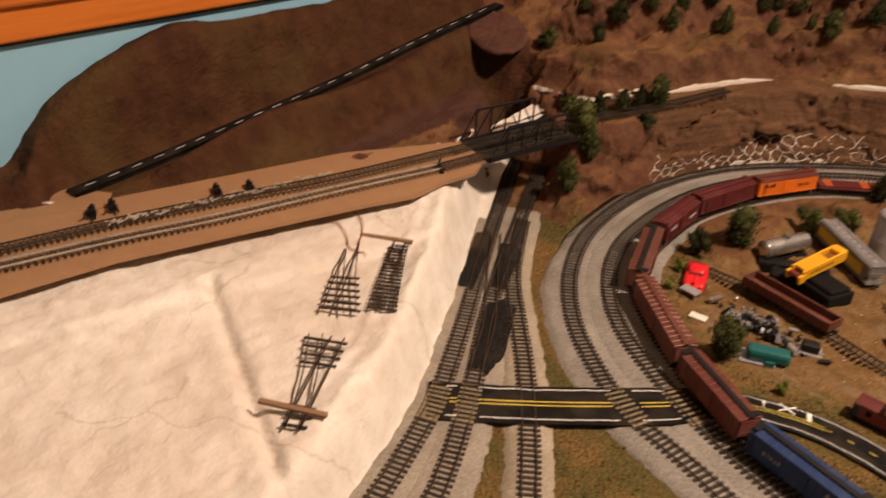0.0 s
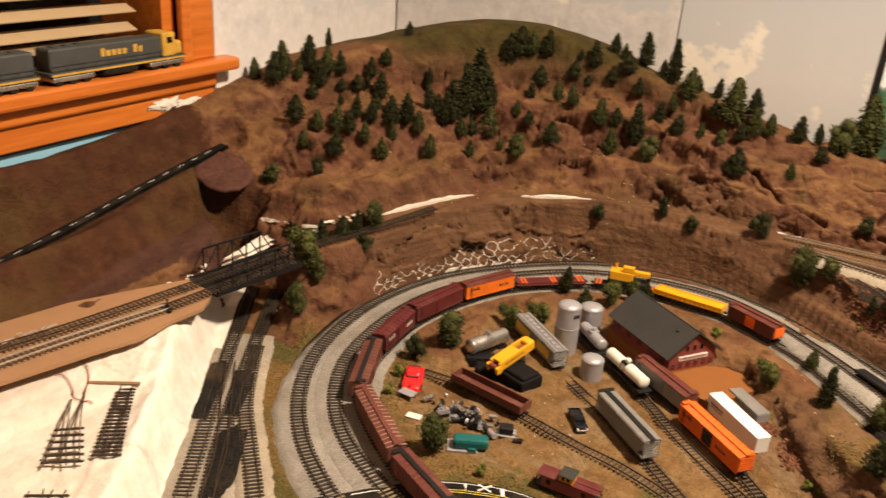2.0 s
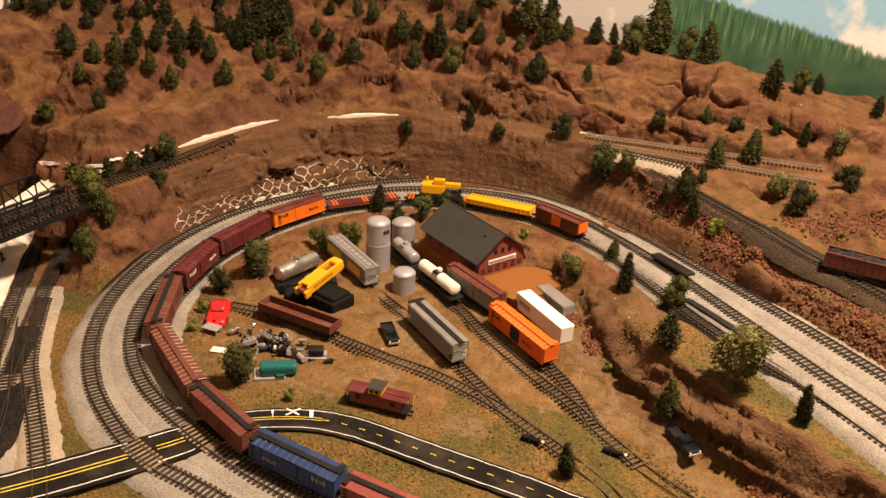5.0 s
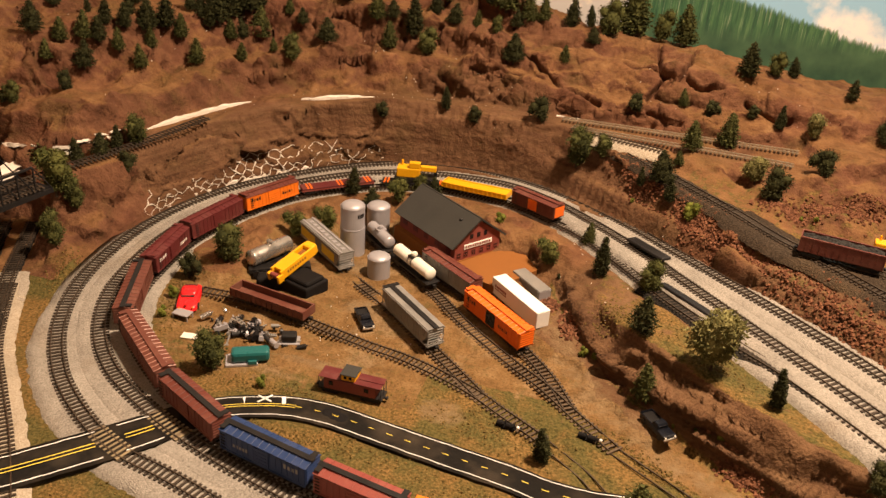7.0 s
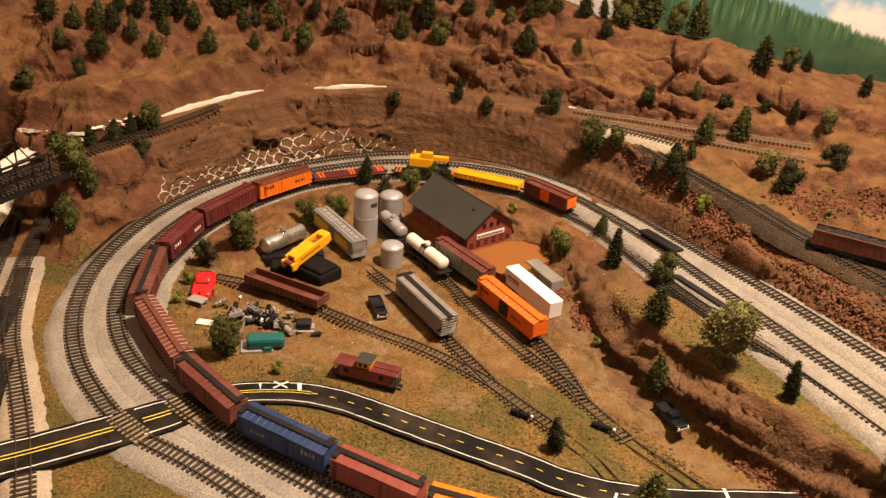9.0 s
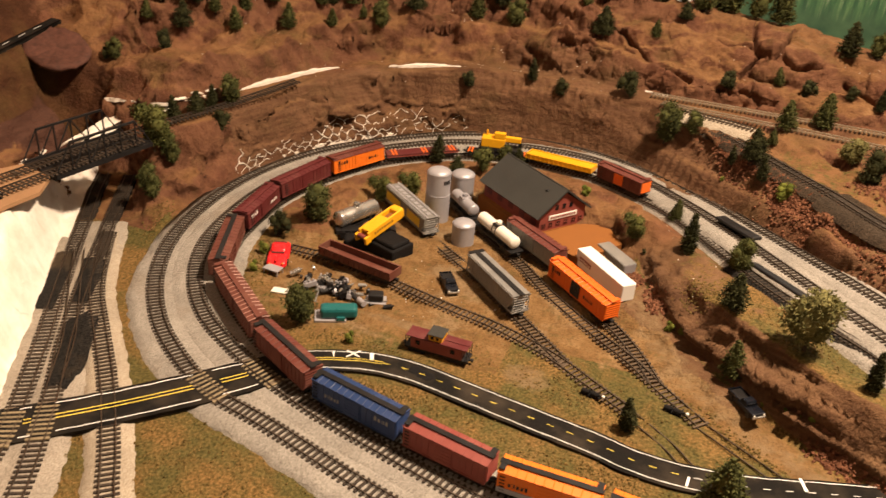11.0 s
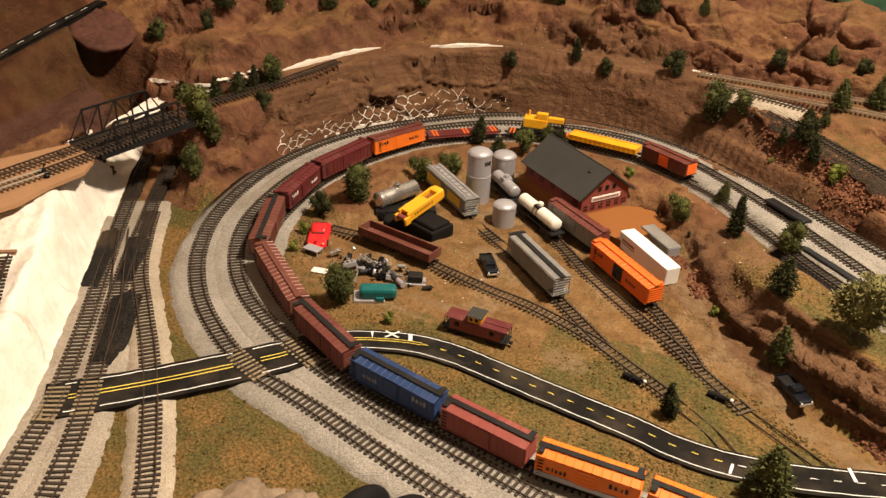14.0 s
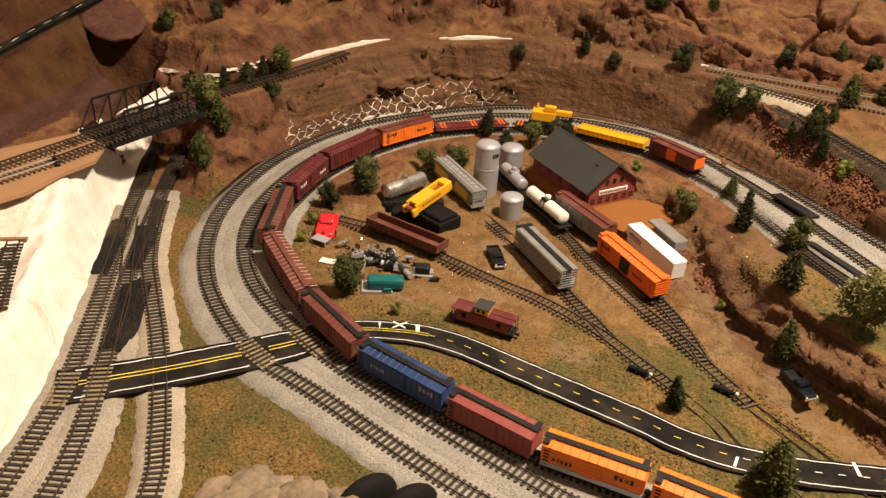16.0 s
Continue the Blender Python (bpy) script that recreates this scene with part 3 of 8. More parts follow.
def spots():
    lines = [TRACK_A, TRACK_B, TRACK_C, TRACK_D, TRACK_E, TRACK_F, TRACK_V, TRACK_X, TRACK_Q, TRACK_Z, BANK, LEDGE, CLIFF, MOUND_FOOT, MOUND_TOP, SLOPE, SLOPE_HIGH, RIDGE, WEST, WEST_ROAD, WEST_FOOT]
    parts = [along(k, 0.022) for k in lines] + [along([(x, y, z - 0.003) for x, y, z in TRACK_U[7:10]], 0.022), along(TRACK_U[9:], 0.022), along(STRIP_1, 0.022), along(STRIP_2, 0.022), np.array(RIGHT), along(PIT, 0.03), np.array([(x, y, 0.0) for x, y in FLATS])]
    for k in (TRACK_V, TRACK_X, TRACK_Z, TRACK_U[14:]):
        p = along(k, 0.022)
        d = np.gradient(p[:, :2], axis=0)
        n = np.stack([-d[:, 1], d[:, 0]], 1) / np.linalg.norm(d, axis=1)[:, None]
        for s in (-0.022, 0.022):
            parts.append(np.column_stack([p[:, :2] + s * n, p[:, 2] - 0.001]))
    return np.vstack(parts)


SPOTS = spots()


def level(x, y):
    """The height of the bare landscape at each place, drawn smoothly between the spot levels."""
    x, y = np.atleast_1d(np.asarray(x, float)), np.atleast_1d(np.asarray(y, float))
    out = np.empty(x.shape)
    for i in range(0, len(x), 4000):
        d2 = (x[i:i + 4000, None] - SPOTS[:, 0]) ** 2 + (y[i:i + 4000, None] - SPOTS[:, 1]) ** 2 + 0.00012
        w = d2 ** -2.2
        out[i:i + 4000] = (w * SPOTS[:, 2]).sum(1) / w.sum(1)
    return out


def blurred(z, cells):
    """A grid of heights smoothed over a number of cells, both ways."""
    k = np.exp(-0.5 * (np.arange(-3 * cells, 3 * cells + 1) / cells) ** 2)
    k /= k.sum()
    for axis in (0, 1):
        pad = [(3 * cells, 3 * cells) if a == axis else (0, 0) for a in (0, 1)]
        z = np.apply_along_axis(lambda r: np.convolve(r, k, "valid"), axis, np.pad(z, pad, "edge"))
    return z


BX, BY = np.arange(-1.34, 1.60, 0.0056), np.arange(0.20, 2.47, 0.0056)
BASE = level(*[k.ravel() for k in np.meshgrid(BX, BY, indexing="ij")]).reshape(len(BX), len(BY))
SOFT = blurred(BASE, 2)


def sampled(grid, x, y):
    i, j = np.clip((x - BX[0]) / 0.0056, 0, len(BX) - 1.001), np.clip((y - BY[0]) / 0.0056, 0, len(BY) - 1.001)
    a, b = i.astype(int), j.astype(int)
    u, v = i - a, j - b
    return grid[a, b] * (1 - u) * (1 - v) + grid[a + 1, b] * u * (1 - v) + grid[a, b + 1] * (1 - u) * v + grid[a + 1, b + 1] * u * v


# ---- mesh tools ----


def box(bm, x0, x1, y0, y1, z0, z1, bevel=0.0):
    r = bmesh.ops.create_cube(bm, size=1)
    for v in r["verts"]:
        v.co = Vector((x0 + (v.co.x + 0.5) * (x1 - x0), y0 + (v.co.y + 0.5) * (y1 - y0), z0 + (v.co.z + 0.5) * (z1 - z0)))
    if bevel:
        es = list({e for v in r["verts"] for e in v.link_edges})
        bmesh.ops.bevel(bm, geom=es, offset=bevel, segments=2, affect="EDGES", profile=0.5)
    return bm


def rod(bm, p, q, r, n=10, r2=None):
    p, q = Vector(p), Vector(q)
    d = q - p
    m = Matrix.Translation((p + q) / 2) @ d.to_track_quat("Z", "Y").to_matrix().to_4x4()
    bmesh.ops.create_cone(bm, cap_ends=True, segments=n, radius1=r, radius2=r if r2 is None else r2, depth=d.length, matrix=m)
    return bm


def ball(bm, p, r, sub=1, flat=1.0):
    bmesh.ops.create_icosphere(bm, subdivisions=sub, radius=1.0, matrix=Matrix.Translation(p) @ Matrix.Diagonal((r, r, r * flat, 1)))
    return bm


def fresh():
    return bmesh.new()


def part(name, bm, material, parent, label="", smooth=False):
    """Link a bmesh in plan units as one mesh object under a thing or part."""
    bmesh.ops.recalc_face_normals(bm, faces=bm.faces)
    for v in bm.verts:
        v.co *= K
    me = bpy.data.meshes.new(name)
    bm.to_mesh(me)
    bm.free()
    me.materials.append(material)
    if smooth:
        me.polygons.foreach_set("use_smooth", [True] * len(me.polygons))
    ob = new(name, me)
    if parent:
        ob.parent = parent
    if label:
        ob["label"] = label
    return ob


def sheet(name, verts, faces, material, parent=None, smooth=True):
    me = bpy.data.meshes.new(name)
    me.from_pydata((np.asarray(verts) * K).tolist(), [], [list(map(int, f)) for f in faces])
    me.materials.append(material)
    if smooth:
        me.polygons.foreach_set("use_smooth", [True] * len(me.polygons))
    me.update()
    ob = new(name, me)
    if parent:
        ob.parent = parent
    return ob


def shared(name, mesh, parent, m):
    ob = new(name, mesh)
    ob.parent = parent
    ob.matrix_basis = m
    return ob


def thing(name, label, category, group="", kind="", place=None):
    ob = tagged(new(name), label, category, group, kind)
    ob.empty_display_size = 0.01
    if place is not None:
        ob.matrix_basis = place
    return ob


def put(x, y, z=0.0, turn=0.0, tilt=0.0, roll=0.0):
    return pose(x * K, y * K, z * K, tilt, roll, turn)


def grid_faces(nu, nv):
    i, j = np.meshgrid(np.arange(nu - 1), np.arange(nv - 1), indexing="ij")
    a = (i * nv + j).ravel()
    return np.stack([a, a + nv, a + nv + 1, a + 1], 1)


def rough(p, scale, octaves=4):
    return noise.fractal(Vector(p) * scale, 0.9, 2.0, octaves)


def headings(p):
    d = np.gradient(p[:, :2], axis=0)
    d /= np.linalg.norm(d, axis=1)[:, None] + 1e-12
    return d, np.stack([-d[:, 1], d[:, 0]], 1)


def near(line, x, y, step=0.015):
    p = along(line, step)
    out = np.full(len(x), 9.0)
    for i in range(0, len(x), 6000):
        out[i:i + 6000] = np.sqrt(((x[i:i + 6000, None] - p[:, 0]) ** 2 + (y[i:i + 6000, None] - p[:, 1]) ** 2).min(1))
    return out


def inside(poly, x, y):
    r = np.zeros(len(x), bool)
    for (ax, ay), (bx, by) in zip(poly, np.roll(poly, -1, axis=0)):
        c = ((ay > y) != (by > y)) & (x < (bx - ax) * (y - ay) / (by - ay + 1e-12) + ax)
        r ^= c
    return r


# ---- the landscape ----
STEP = 0.0045
SHELF = (-1.118, 1.385, 0.252, 0)
CRACKS = [[(-0.085, 2.172), (-0.055, 2.116), (-0.010, 2.078), (0.040, 2.042), (0.090, 2.010), (0.140, 1.993), (0.167, 1.988)], [(-0.167, 2.03), (-0.108, 2.036), (-0.053, 2.04), (0.02, 2.029)], [(0.282, 2.215), (0.285, 2.188), (0.294, 2.086), (0.31, 2.074)], [(0.378, 2.223), (0.349, 2.084), (0.311, 2.073), (0.275, 2.042)], [(0.205, 2.113), (0.236, 2.1), (0.288, 2.089)], [(0.443, 2.064), (0.393, 2.057), (0.357, 2.075)], [(0.277, 1.987), (0.317, 1.975), (0.365, 1.974)], [(0.293, 2.04), (0.332, 2.036), (0.377, 2.036)], [(0.496, 2.035), (0.557, 2.0), (0.60, 1.995)]]
WEST_CREASE = [(-1.069, 0.80, 0), (-1.080, 0.903, 0), (-1.092, 1.043, 0), (-1.107, 1.169, 0), (-1.123, 1.30, 0)]
ROAD_AXIS = [(-0.62, 0.575, 0), (-0.462, 0.72, 0), (-0.336, 0.854, 0), (-0.264, 0.933, 0), (-0.161, 0.961, 0), (-0.047, 0.955, 0), (0.113, 0.936, 0), (0.227, 0.914, 0), (0.486, 0.959, 0), (0.62, 1.0, 0)]
c_line = along(TRACK_C, 0.02)[:, :2]
LOOP = np.vstack([c_line[c_line[:, 0] < 0.14], [(0.15, 1.46), (0.2, 1.34), (0.25, 1.23), (0.34, 1.13), (0.43, 1.06), (0.56, 0.99), (0.8, 0.95), (0.8, 0.75)]])
bench = along(WEST_ROAD, 0.006)
vein_line = [(-0.724, 1.435, 0), (-0.706, 1.49, 0), (-0.664, 1.595, 0), (-0.626, 1.662, 0), (-0.578, 1.742, 0), (-0.522, 1.80, 0), (-0.44, 1.848, 0), (-0.34, 1.893, 0), (-0.20, 1.93, 0)]


def ridged(X, Y, Z, scale, octaves, shift):
    return np.array([rough((x + shift, y, z + shift), scale, octaves) for x, y, z in zip(X, Y, Z)])


def facets(X, Y, Z, scale, tall):
    """Broken rock: each cell of stone stands a little proud or back and leans its own way."""
    out = np.empty(len(X))
    for i, (x, y, z) in enumerate(zip(X, Y, Z)):
        p = Vector((x * scale, y * scale, z * scale * tall))
        p += noise.noise_vector(p * 0.9) * 0.35
        far, cell = noise.voronoi(p)
        a = noise.cell_vector(cell[0] * 7.3)
        out[i] = a.x - 0.5 + 1.6 * (p - cell[0]).dot(noise.cell_vector(cell[0] * 3.1 + Vector((5, 5, 5))) - Vector((0.5, 0.5, 0.5))) - 0.35 * max(0.0, 1 - (far[1] - far[0]) / 0.12)
    return out


def terrain(x0, x1, y0, y1, step, cut=None):
    """A sheet of the painted landscape between the given edges, with its zones of paint and turf."""
    gx, gy = np.arange(x0, x1, step), np.arange(y0, y1, step)
    nx, ny = len(gx), len(gy)
    X, Y = [k.ravel() for k in np.meshgrid(gx, gy, indexing="ij")]
    Z = sampled(BASE, X, Y)
    rail_near = np.minimum.reduce([near(k, X, Y) for k in (TRACK_A, TRACK_B, TRACK_C, TRACK_D, TRACK_E, TRACK_F, TRACK_V, TRACK_X, TRACK_Q, TRACK_Z, WEST_ROAD, TRACK_U[7:], STRIP_1, STRIP_2)])
    Z = Z + (sampled(SOFT, X, Y) - Z) * np.clip((rail_near - 0.022) / 0.02, 0, 1)
    zx, zy = [k.ravel() for k in np.gradient(Z.reshape(nx, ny), step)]
    yard = inside(LOOP, X, Y)
    slope = np.hypot(*[k.ravel() for k in np.gradient(Z.reshape(nx, ny), step)])
    wild = np.clip((rail_near - 0.028) / 0.04, 0, 1) * np.clip(slope / 0.35, 0.0, 1.0)
    relief = ridged(X, Y, Z * 0.6, 9.0, 5, 0.0)
    crag = np.array([noise.voronoi(Vector((x * 6.0 + 0.2 * noise.noise(Vector((x * 14, y * 14, 0))), y * 6.0, z * 9.0 + 3.0)), distance_metric="DISTANCE")[0][:2] for x, y, z in zip(X, Y, Z)])
    split = np.sqrt(np.clip((crag[:, 1] - crag[:, 0]) / 0.34, 0, 1))
    crack = np.full(len(X), 9.0)
    for k in CRACKS:
        crack = np.minimum(crack, near([(x, y, 0) for x, y in k], X, Y, 0.003))
    crack = crack + 0.0015 * ridged(X, Y, Z, 40.0, 3, 2.0)
    boulders = np.clip((X + 0.12) / 0.1, 0, 1) * np.clip((Y - 1.955) / 0.04, 0, 1) * np.clip((2.24 - Y) / 0.03, 0, 1)
    spur_near = np.minimum.reduce([near(k, X, Y) for k in (YARD_1, YARD_2, YARD_3, YARD_4)])
    Z = np.where(yard & (Z < 0.012), 0.25 * Z, Z)
    road_near = near(ROAD_AXIS, X, Y)
    flatten = np.clip((np.minimum(np.minimum(spur_near, road_near - 0.016), near(STUB_2, X, Y)) - 0.018) / 0.05, 0.0, 1)
    Z = np.where(yard, Z * flatten, Z)
    bulk = 1.0 - 2.0 * abs(ridged(X, Y, Z, 5.5, 3, 3.0))
    mound = np.clip((X - 0.10) / 0.05, 0, 1) * np.clip((1.52 - Y) / 0.06, 0, 1)
    crown = np.clip((Z - 0.40) / 0.06, 0, 1)
    calm = (1 - 0.75 * boulders) * (1 - 0.85 * crown) * (1 - 0.7 * np.clip((-1.0 - X) / 0.05, 0, 1) * np.clip((1.5 - Y) / 0.1, 0, 1)) * (1 - 0.6 * mound)
    Z = Z + wild * relief * 0.026 * calm + wild * (bulk - 0.4) * 0.030 * calm * np.clip((Z - 0.05) / 0.1, 0, 1) * np.clip((X + 1.05) / 0.1, 0, 1)
    Z = Z + np.where(yard, 0.0025 * relief, 0.0) * np.clip((rail_near - 0.02) / 0.03, 0, 1) * flatten
    # the bench that carries the hill road
    for i in range(0, len(X), 6000):
        d2 = (X[i:i + 6000, None] - bench[:, 0]) ** 2 + (Y[i:i + 6000, None] - bench[:, 1]) ** 2
        k = np.clip((0.055 - np.sqrt(d2.min(1))) / 0.03, 0, 1)
        Z[i:i + 6000] = Z[i:i + 6000] * (1 - k) + k * (bench[d2.argmin(1), 2] - 0.002)
    bedded = np.minimum.reduce([near(k, X, Y) for k in (TRACK_A, TRACK_B, TRACK_C)])
    Z = Z - 0.005 * np.clip((0.040 - bedded) / 0.01, 0, 1) * ~yard
    # bulges, cracks and layers stand out square to the slope
    strata = np.array([noise.noise(Vector((x * 5.0, y * 5.0, z * 95.0))) for x, y, z in zip(X, Y, Z)])
    layers = np.array([noise.noise(Vector((x * 3.0 + 4, y * 3.0, z * 48.0))) for x, y, z in zip(X, Y, Z)])
    broken = np.array([noise.turbulence(Vector((x * 13.0 + 0.5 * noise.noise(Vector((x * 9, y * 9, z * 9))), y * 13.0, z * 21.0)), 5, True, amplitude_scale=0.56, frequency_scale=2.1) for x, y, z in zip(X, Y, Z)])
    crumble = np.clip((slope - 0.22) / 0.5, 0, 1) * np.where(slope > 0.7, np.clip((rail_near - 0.017) / 0.012, 0, 1), np.clip((rail_near - 0.024) / 0.03, 0, 1)) * (1 - 0.55 * crown) * (1 - 0.85 * np.clip((-1.03 - X) / 0.05, 0, 1) * np.clip((1.5 - Y) / 0.1, 0, 1)) * (1 - 0.45 * mound) * (1 - 0.82 * boulders) * np.clip(Z / 0.02, 0, 1) * (1 - np.exp(-(((X + 1.14) / 0.11) ** 2 + ((Y - 1.41) / 0.09) ** 2) ** 2))
    ledge = np.where(yard & (Z > 0.008) & (Y > 1.3), np.clip((near(TRACK_C, X, Y) - 0.026) / 0.015, 0, 1) * np.clip((Z - 0.008) / 0.012, 0, 1), 0.0)
    crumble = np.maximum(crumble, 0.75 * ledge)
    bare = np.clip(0.55 + 1.5 * ridged(X, Y, Z, 7.0, 3, 11.0) + 0.5 * (slope - 0.6), 0.25, 1) * (1 - 0.7 * crown)
    stones = facets(X, Y, Z, 10.0, 1.6) * 0.028 + facets(X, Y, Z, 27.0, 1.6) * 0.014
    bulge = crumble * bare * stones + 0.22 * boulders * stones + crumble * (broken - 0.55) * 0.020 + calm * wild * np.clip(slope - 0.35, 0, 1) * strata * 0.006 + mound * np.clip(slope - 0.3, 0, 1) * (layers * 0.016 + strata * 0.024) * np.clip((rail_near - 0.03) / 0.02, 0, 1)
    pillow = 1 - abs(ridged(X, Y, Z, 13.0, 3, 8.0)) * 2.0
    bulge += boulders * ((split - 1.0) * 0.0030 + 0.008 * relief + 0.010 * bulk + 0.003 * pillow)
    bulge += np.clip((Y - 1.95) / 0.03, 0, 1) * (0.0025 * np.exp(-((crack - 0.014) / 0.012) ** 2) - 0.034 * np.exp(-(np.clip(crack, 0, 9) / 0.0029) ** 2))
    bulge = np.minimum(bulge, np.where(yard & (Z < 0.012), 0.002, np.clip((rail_near - 0.016) * 0.9, 0.001, 1)))
    bulge = np.maximum(bulge, np.where(yard, -0.006, np.where(Y > 1.95, -0.038, -np.clip((rail_near - 0.020) * 0.5, 0.001, 0.014))))
    long = np.sqrt(1 + zx ** 2 + zy ** 2)
    PX, PY = X - bulge * zx / long, Y - bulge * zy / long
    Z = Z + bulge / long
    # a crease parts the smooth lower slab of the west hill from the slope above
    crease = near(WEST_CREASE, X, Y, 0.004) + 0.002 * relief
    foot = np.interp(Y, [k[1] for k in WEST_CREASE], [k[0] for k in WEST_CREASE])
    lower = np.clip((X - foot) / 0.006, 0, 1) * np.clip((Y - 0.78) / 0.05, 0, 1) * np.clip((1.34 - Y) / 0.04, 0, 1) * np.clip((-0.955 - X) / 0.02, 0, 1)
    Z = Z - 0.007 * np.exp(-(crease / 0.0040) ** 2) - 0.004 * lower
    shelf = SHELF[2] - 0.42 * (0.63 * (X - SHELF[0]) - 0.78 * (Y - SHELF[1])) - 0.012
    Z = np.where(((X - SHELF[0]) / 0.074) ** 2 + ((Y - SHELF[1]) / 0.058) ** 2 < 1.0, np.minimum(Z, shelf), Z)
    # the hollow under the rock shelf
    Z = Z - 0.105 * np.exp(-(((X + 1.090) / 0.055) ** 2 + ((Y - 1.355) / 0.034) ** 2) ** 2) - 0.05 * np.exp(-(((X + 1.040) / 0.030) ** 2 + ((Y - 1.385) / 0.024) ** 2) ** 2)
    faces = grid_faces(nx, ny)
    if cut:
        a, b, c, d = cut
        keep = ~((X > a) & (X < b) & (Y > c) & (Y < d))
        faces = faces[keep[faces].any(1)]
    land = sheet("ground", np.stack([PX, PY, Z], 1), faces, LAND)
    tagged(land, "brown painted plaster hills and sandy yard of a model layout" if cut else "orange brown cracked rock face on the hill", "ground", kind="structure")
    west = np.clip((-1.0 - X) / 0.04, 0, 1) * np.clip((1.5 - Y) / 0.12, 0, 1)
    flat = np.clip((0.02 - Z) / 0.012, 0, 1)
    rim = near(TRACK_C, X, Y)
    turf = np.where(yard, 0.30 + 0.45 * np.exp(-(road_near / 0.09) ** 2) + 0.35 * np.exp(-(rim / 0.07) ** 2) * (Y < 1.3) + 0.34 * (Y < 1.12) * (X > 0.0), 0.0)
    turf = np.where(yard & (Z > 0.010), np.minimum(turf, 0.30), turf)
    turf = np.where(~yard & (Z < 0.02), 0.85, turf)
    turf = np.maximum(turf, np.exp(-(near(MOUND_TOP[2:], X, Y) / 0.10) ** 2) * 0.66 * (rail_near > 0.03))
    turf = np.maximum(turf, 0.45 * np.clip((X - 0.15) / 0.1, 0, 1) * np.clip((1.85 - Y) / 0.1, 0, 1) * (slope < 0.8))
    lane = np.exp(-(near([(0.12, 1.40, 0), (0.2, 1.27, 0), (0.27, 1.15, 0), (0.36, 1.06, 0), (0.48, 0.98, 0)], X, Y) / 0.035) ** 2)
    turf = turf * (1 - lane) * np.clip((0.75 - slope) / 0.3, 0, 1)
    turf = turf * (1 - ((X < -0.735) & (Y > 1.16) & (Y < 1.5)))
    sand = np.where(yard, np.where(Z < 0.012, np.maximum(flat, 0.3), 0.30), 0.0)
    dust = 0.66 * lane * (Z < 0.03)
    for px, py, rx, ry in ((-0.165, 1.275, 0.055, 0.040), (0.115, 1.385, 0.060, 0.060), (0.045, 1.035, 0.050, 0.040), (-0.215, 1.420, 0.045, 0.050), (-0.16, 1.085, 0.11, 0.018), (-0.40, 1.09, 0.03, 0.02)):
        dust = np.maximum(dust, 0.72 * yard * (Z < 0.012) * np.exp(-(((X - px) / rx) ** 2 + ((Y - py) / ry) ** 2) ** 2))
    # crest turf, drawn further down the hill to paint in its dimmer light
    meadow_shade = np.clip((Y - 1.93 + 0.10 * (X + 0.7) * (X > -0.7)) / 0.05, 0, 1) * (np.clip((Z - 0.455) / 0.045, 0, 1) * 0.55 + 0.45 * np.clip((Z - 0.395) / 0.05, 0, 1))
    veined = near(vein_line, X, Y)
    a_line = along(TRACK_A, 0.02)
    low = np.array([a_line[((a_line[:, 0] - x) ** 2 + (a_line[:, 1] - y) ** 2).argmin(), 2] for x, y in zip(X, Y)])
    plaster = np.exp(-(veined / 0.034) ** 4) * (0.56 + 0.44 * np.clip((-0.50 - X) / 0.10, 0, 1)) * np.clip((low + 0.060 - Z) / 0.014, 0, 1)
    plaster = plaster + 0.45 * (Z < low + 0.025) * np.exp(-(near([(-0.603, 1.675, 0), (-0.545, 1.745, 0)], X, Y) / 0.010) ** 2)
    tint = np.stack([turf, sand, west, plaster], 1)
    layer = land.data.color_attributes.new("zone", "FLOAT_COLOR", "POINT")
    layer.data.foreach_set("color", tint.astype(np.float32).ravel())
    wear_and_shade = np.stack([dust, meadow_shade, lower, np.maximum(mound * (Z > 0.008), 0.75 * np.clip((0.135 - near(TRACK_A, X, Y)) / 0.04, 0, 1) * ~yard * (Y > 1.45) * np.clip((0.45 - X) / 0.1, 0, 1))], 1)
    land.data.color_attributes.new("wear_and_shade", "FLOAT_COLOR", "POINT").data.foreach_set("color", wear_and_shade.astype(np.float32).ravel())
    land.data.attributes.new("bare", "FLOAT", "POINT").data.foreach_set("value", bare.astype(np.float32))
    return gx, gy, Z.reshape(nx, ny), np.stack([PX, PY, Z], 1)


FACE = (-0.175, 0.80, 1.985, 2.225)
terrain(FACE[0] - 0.006, FACE[1] + 0.006, FACE[2] - 0.006, FACE[3] + 0.006, 0.0026)
gx, gy, GROUND, SURFACE = terrain(-1.292, 1.55, 0.25, 2.42, STEP, FACE)


def level_at(x, y):
    """Height of the built ground at a place of the plan."""
    i = min(max((x - gx[0]) / STEP, 0), len(gx) - 1.001)
    j = min(max((y - gy[0]) / STEP, 0), len(gy) - 1.001)
    a, b = int(i), int(j)
    u, v = i - a, j - b
    h = GROUND
    return float(h[a, b] * (1 - u) * (1 - v) + h[a + 1, b] * u * (1 - v) + h[a, b + 1] * (1 - u) * v + h[a + 1, b + 1] * u * v)


# ---- room ----


def slab(name, x0, x1, y0, y1, z0, z1, material, label, category):
    return tagged(part(name, box(fresh(), x0, x1, y0, y1, z0, z1), material, None), label, category, kind="structure")


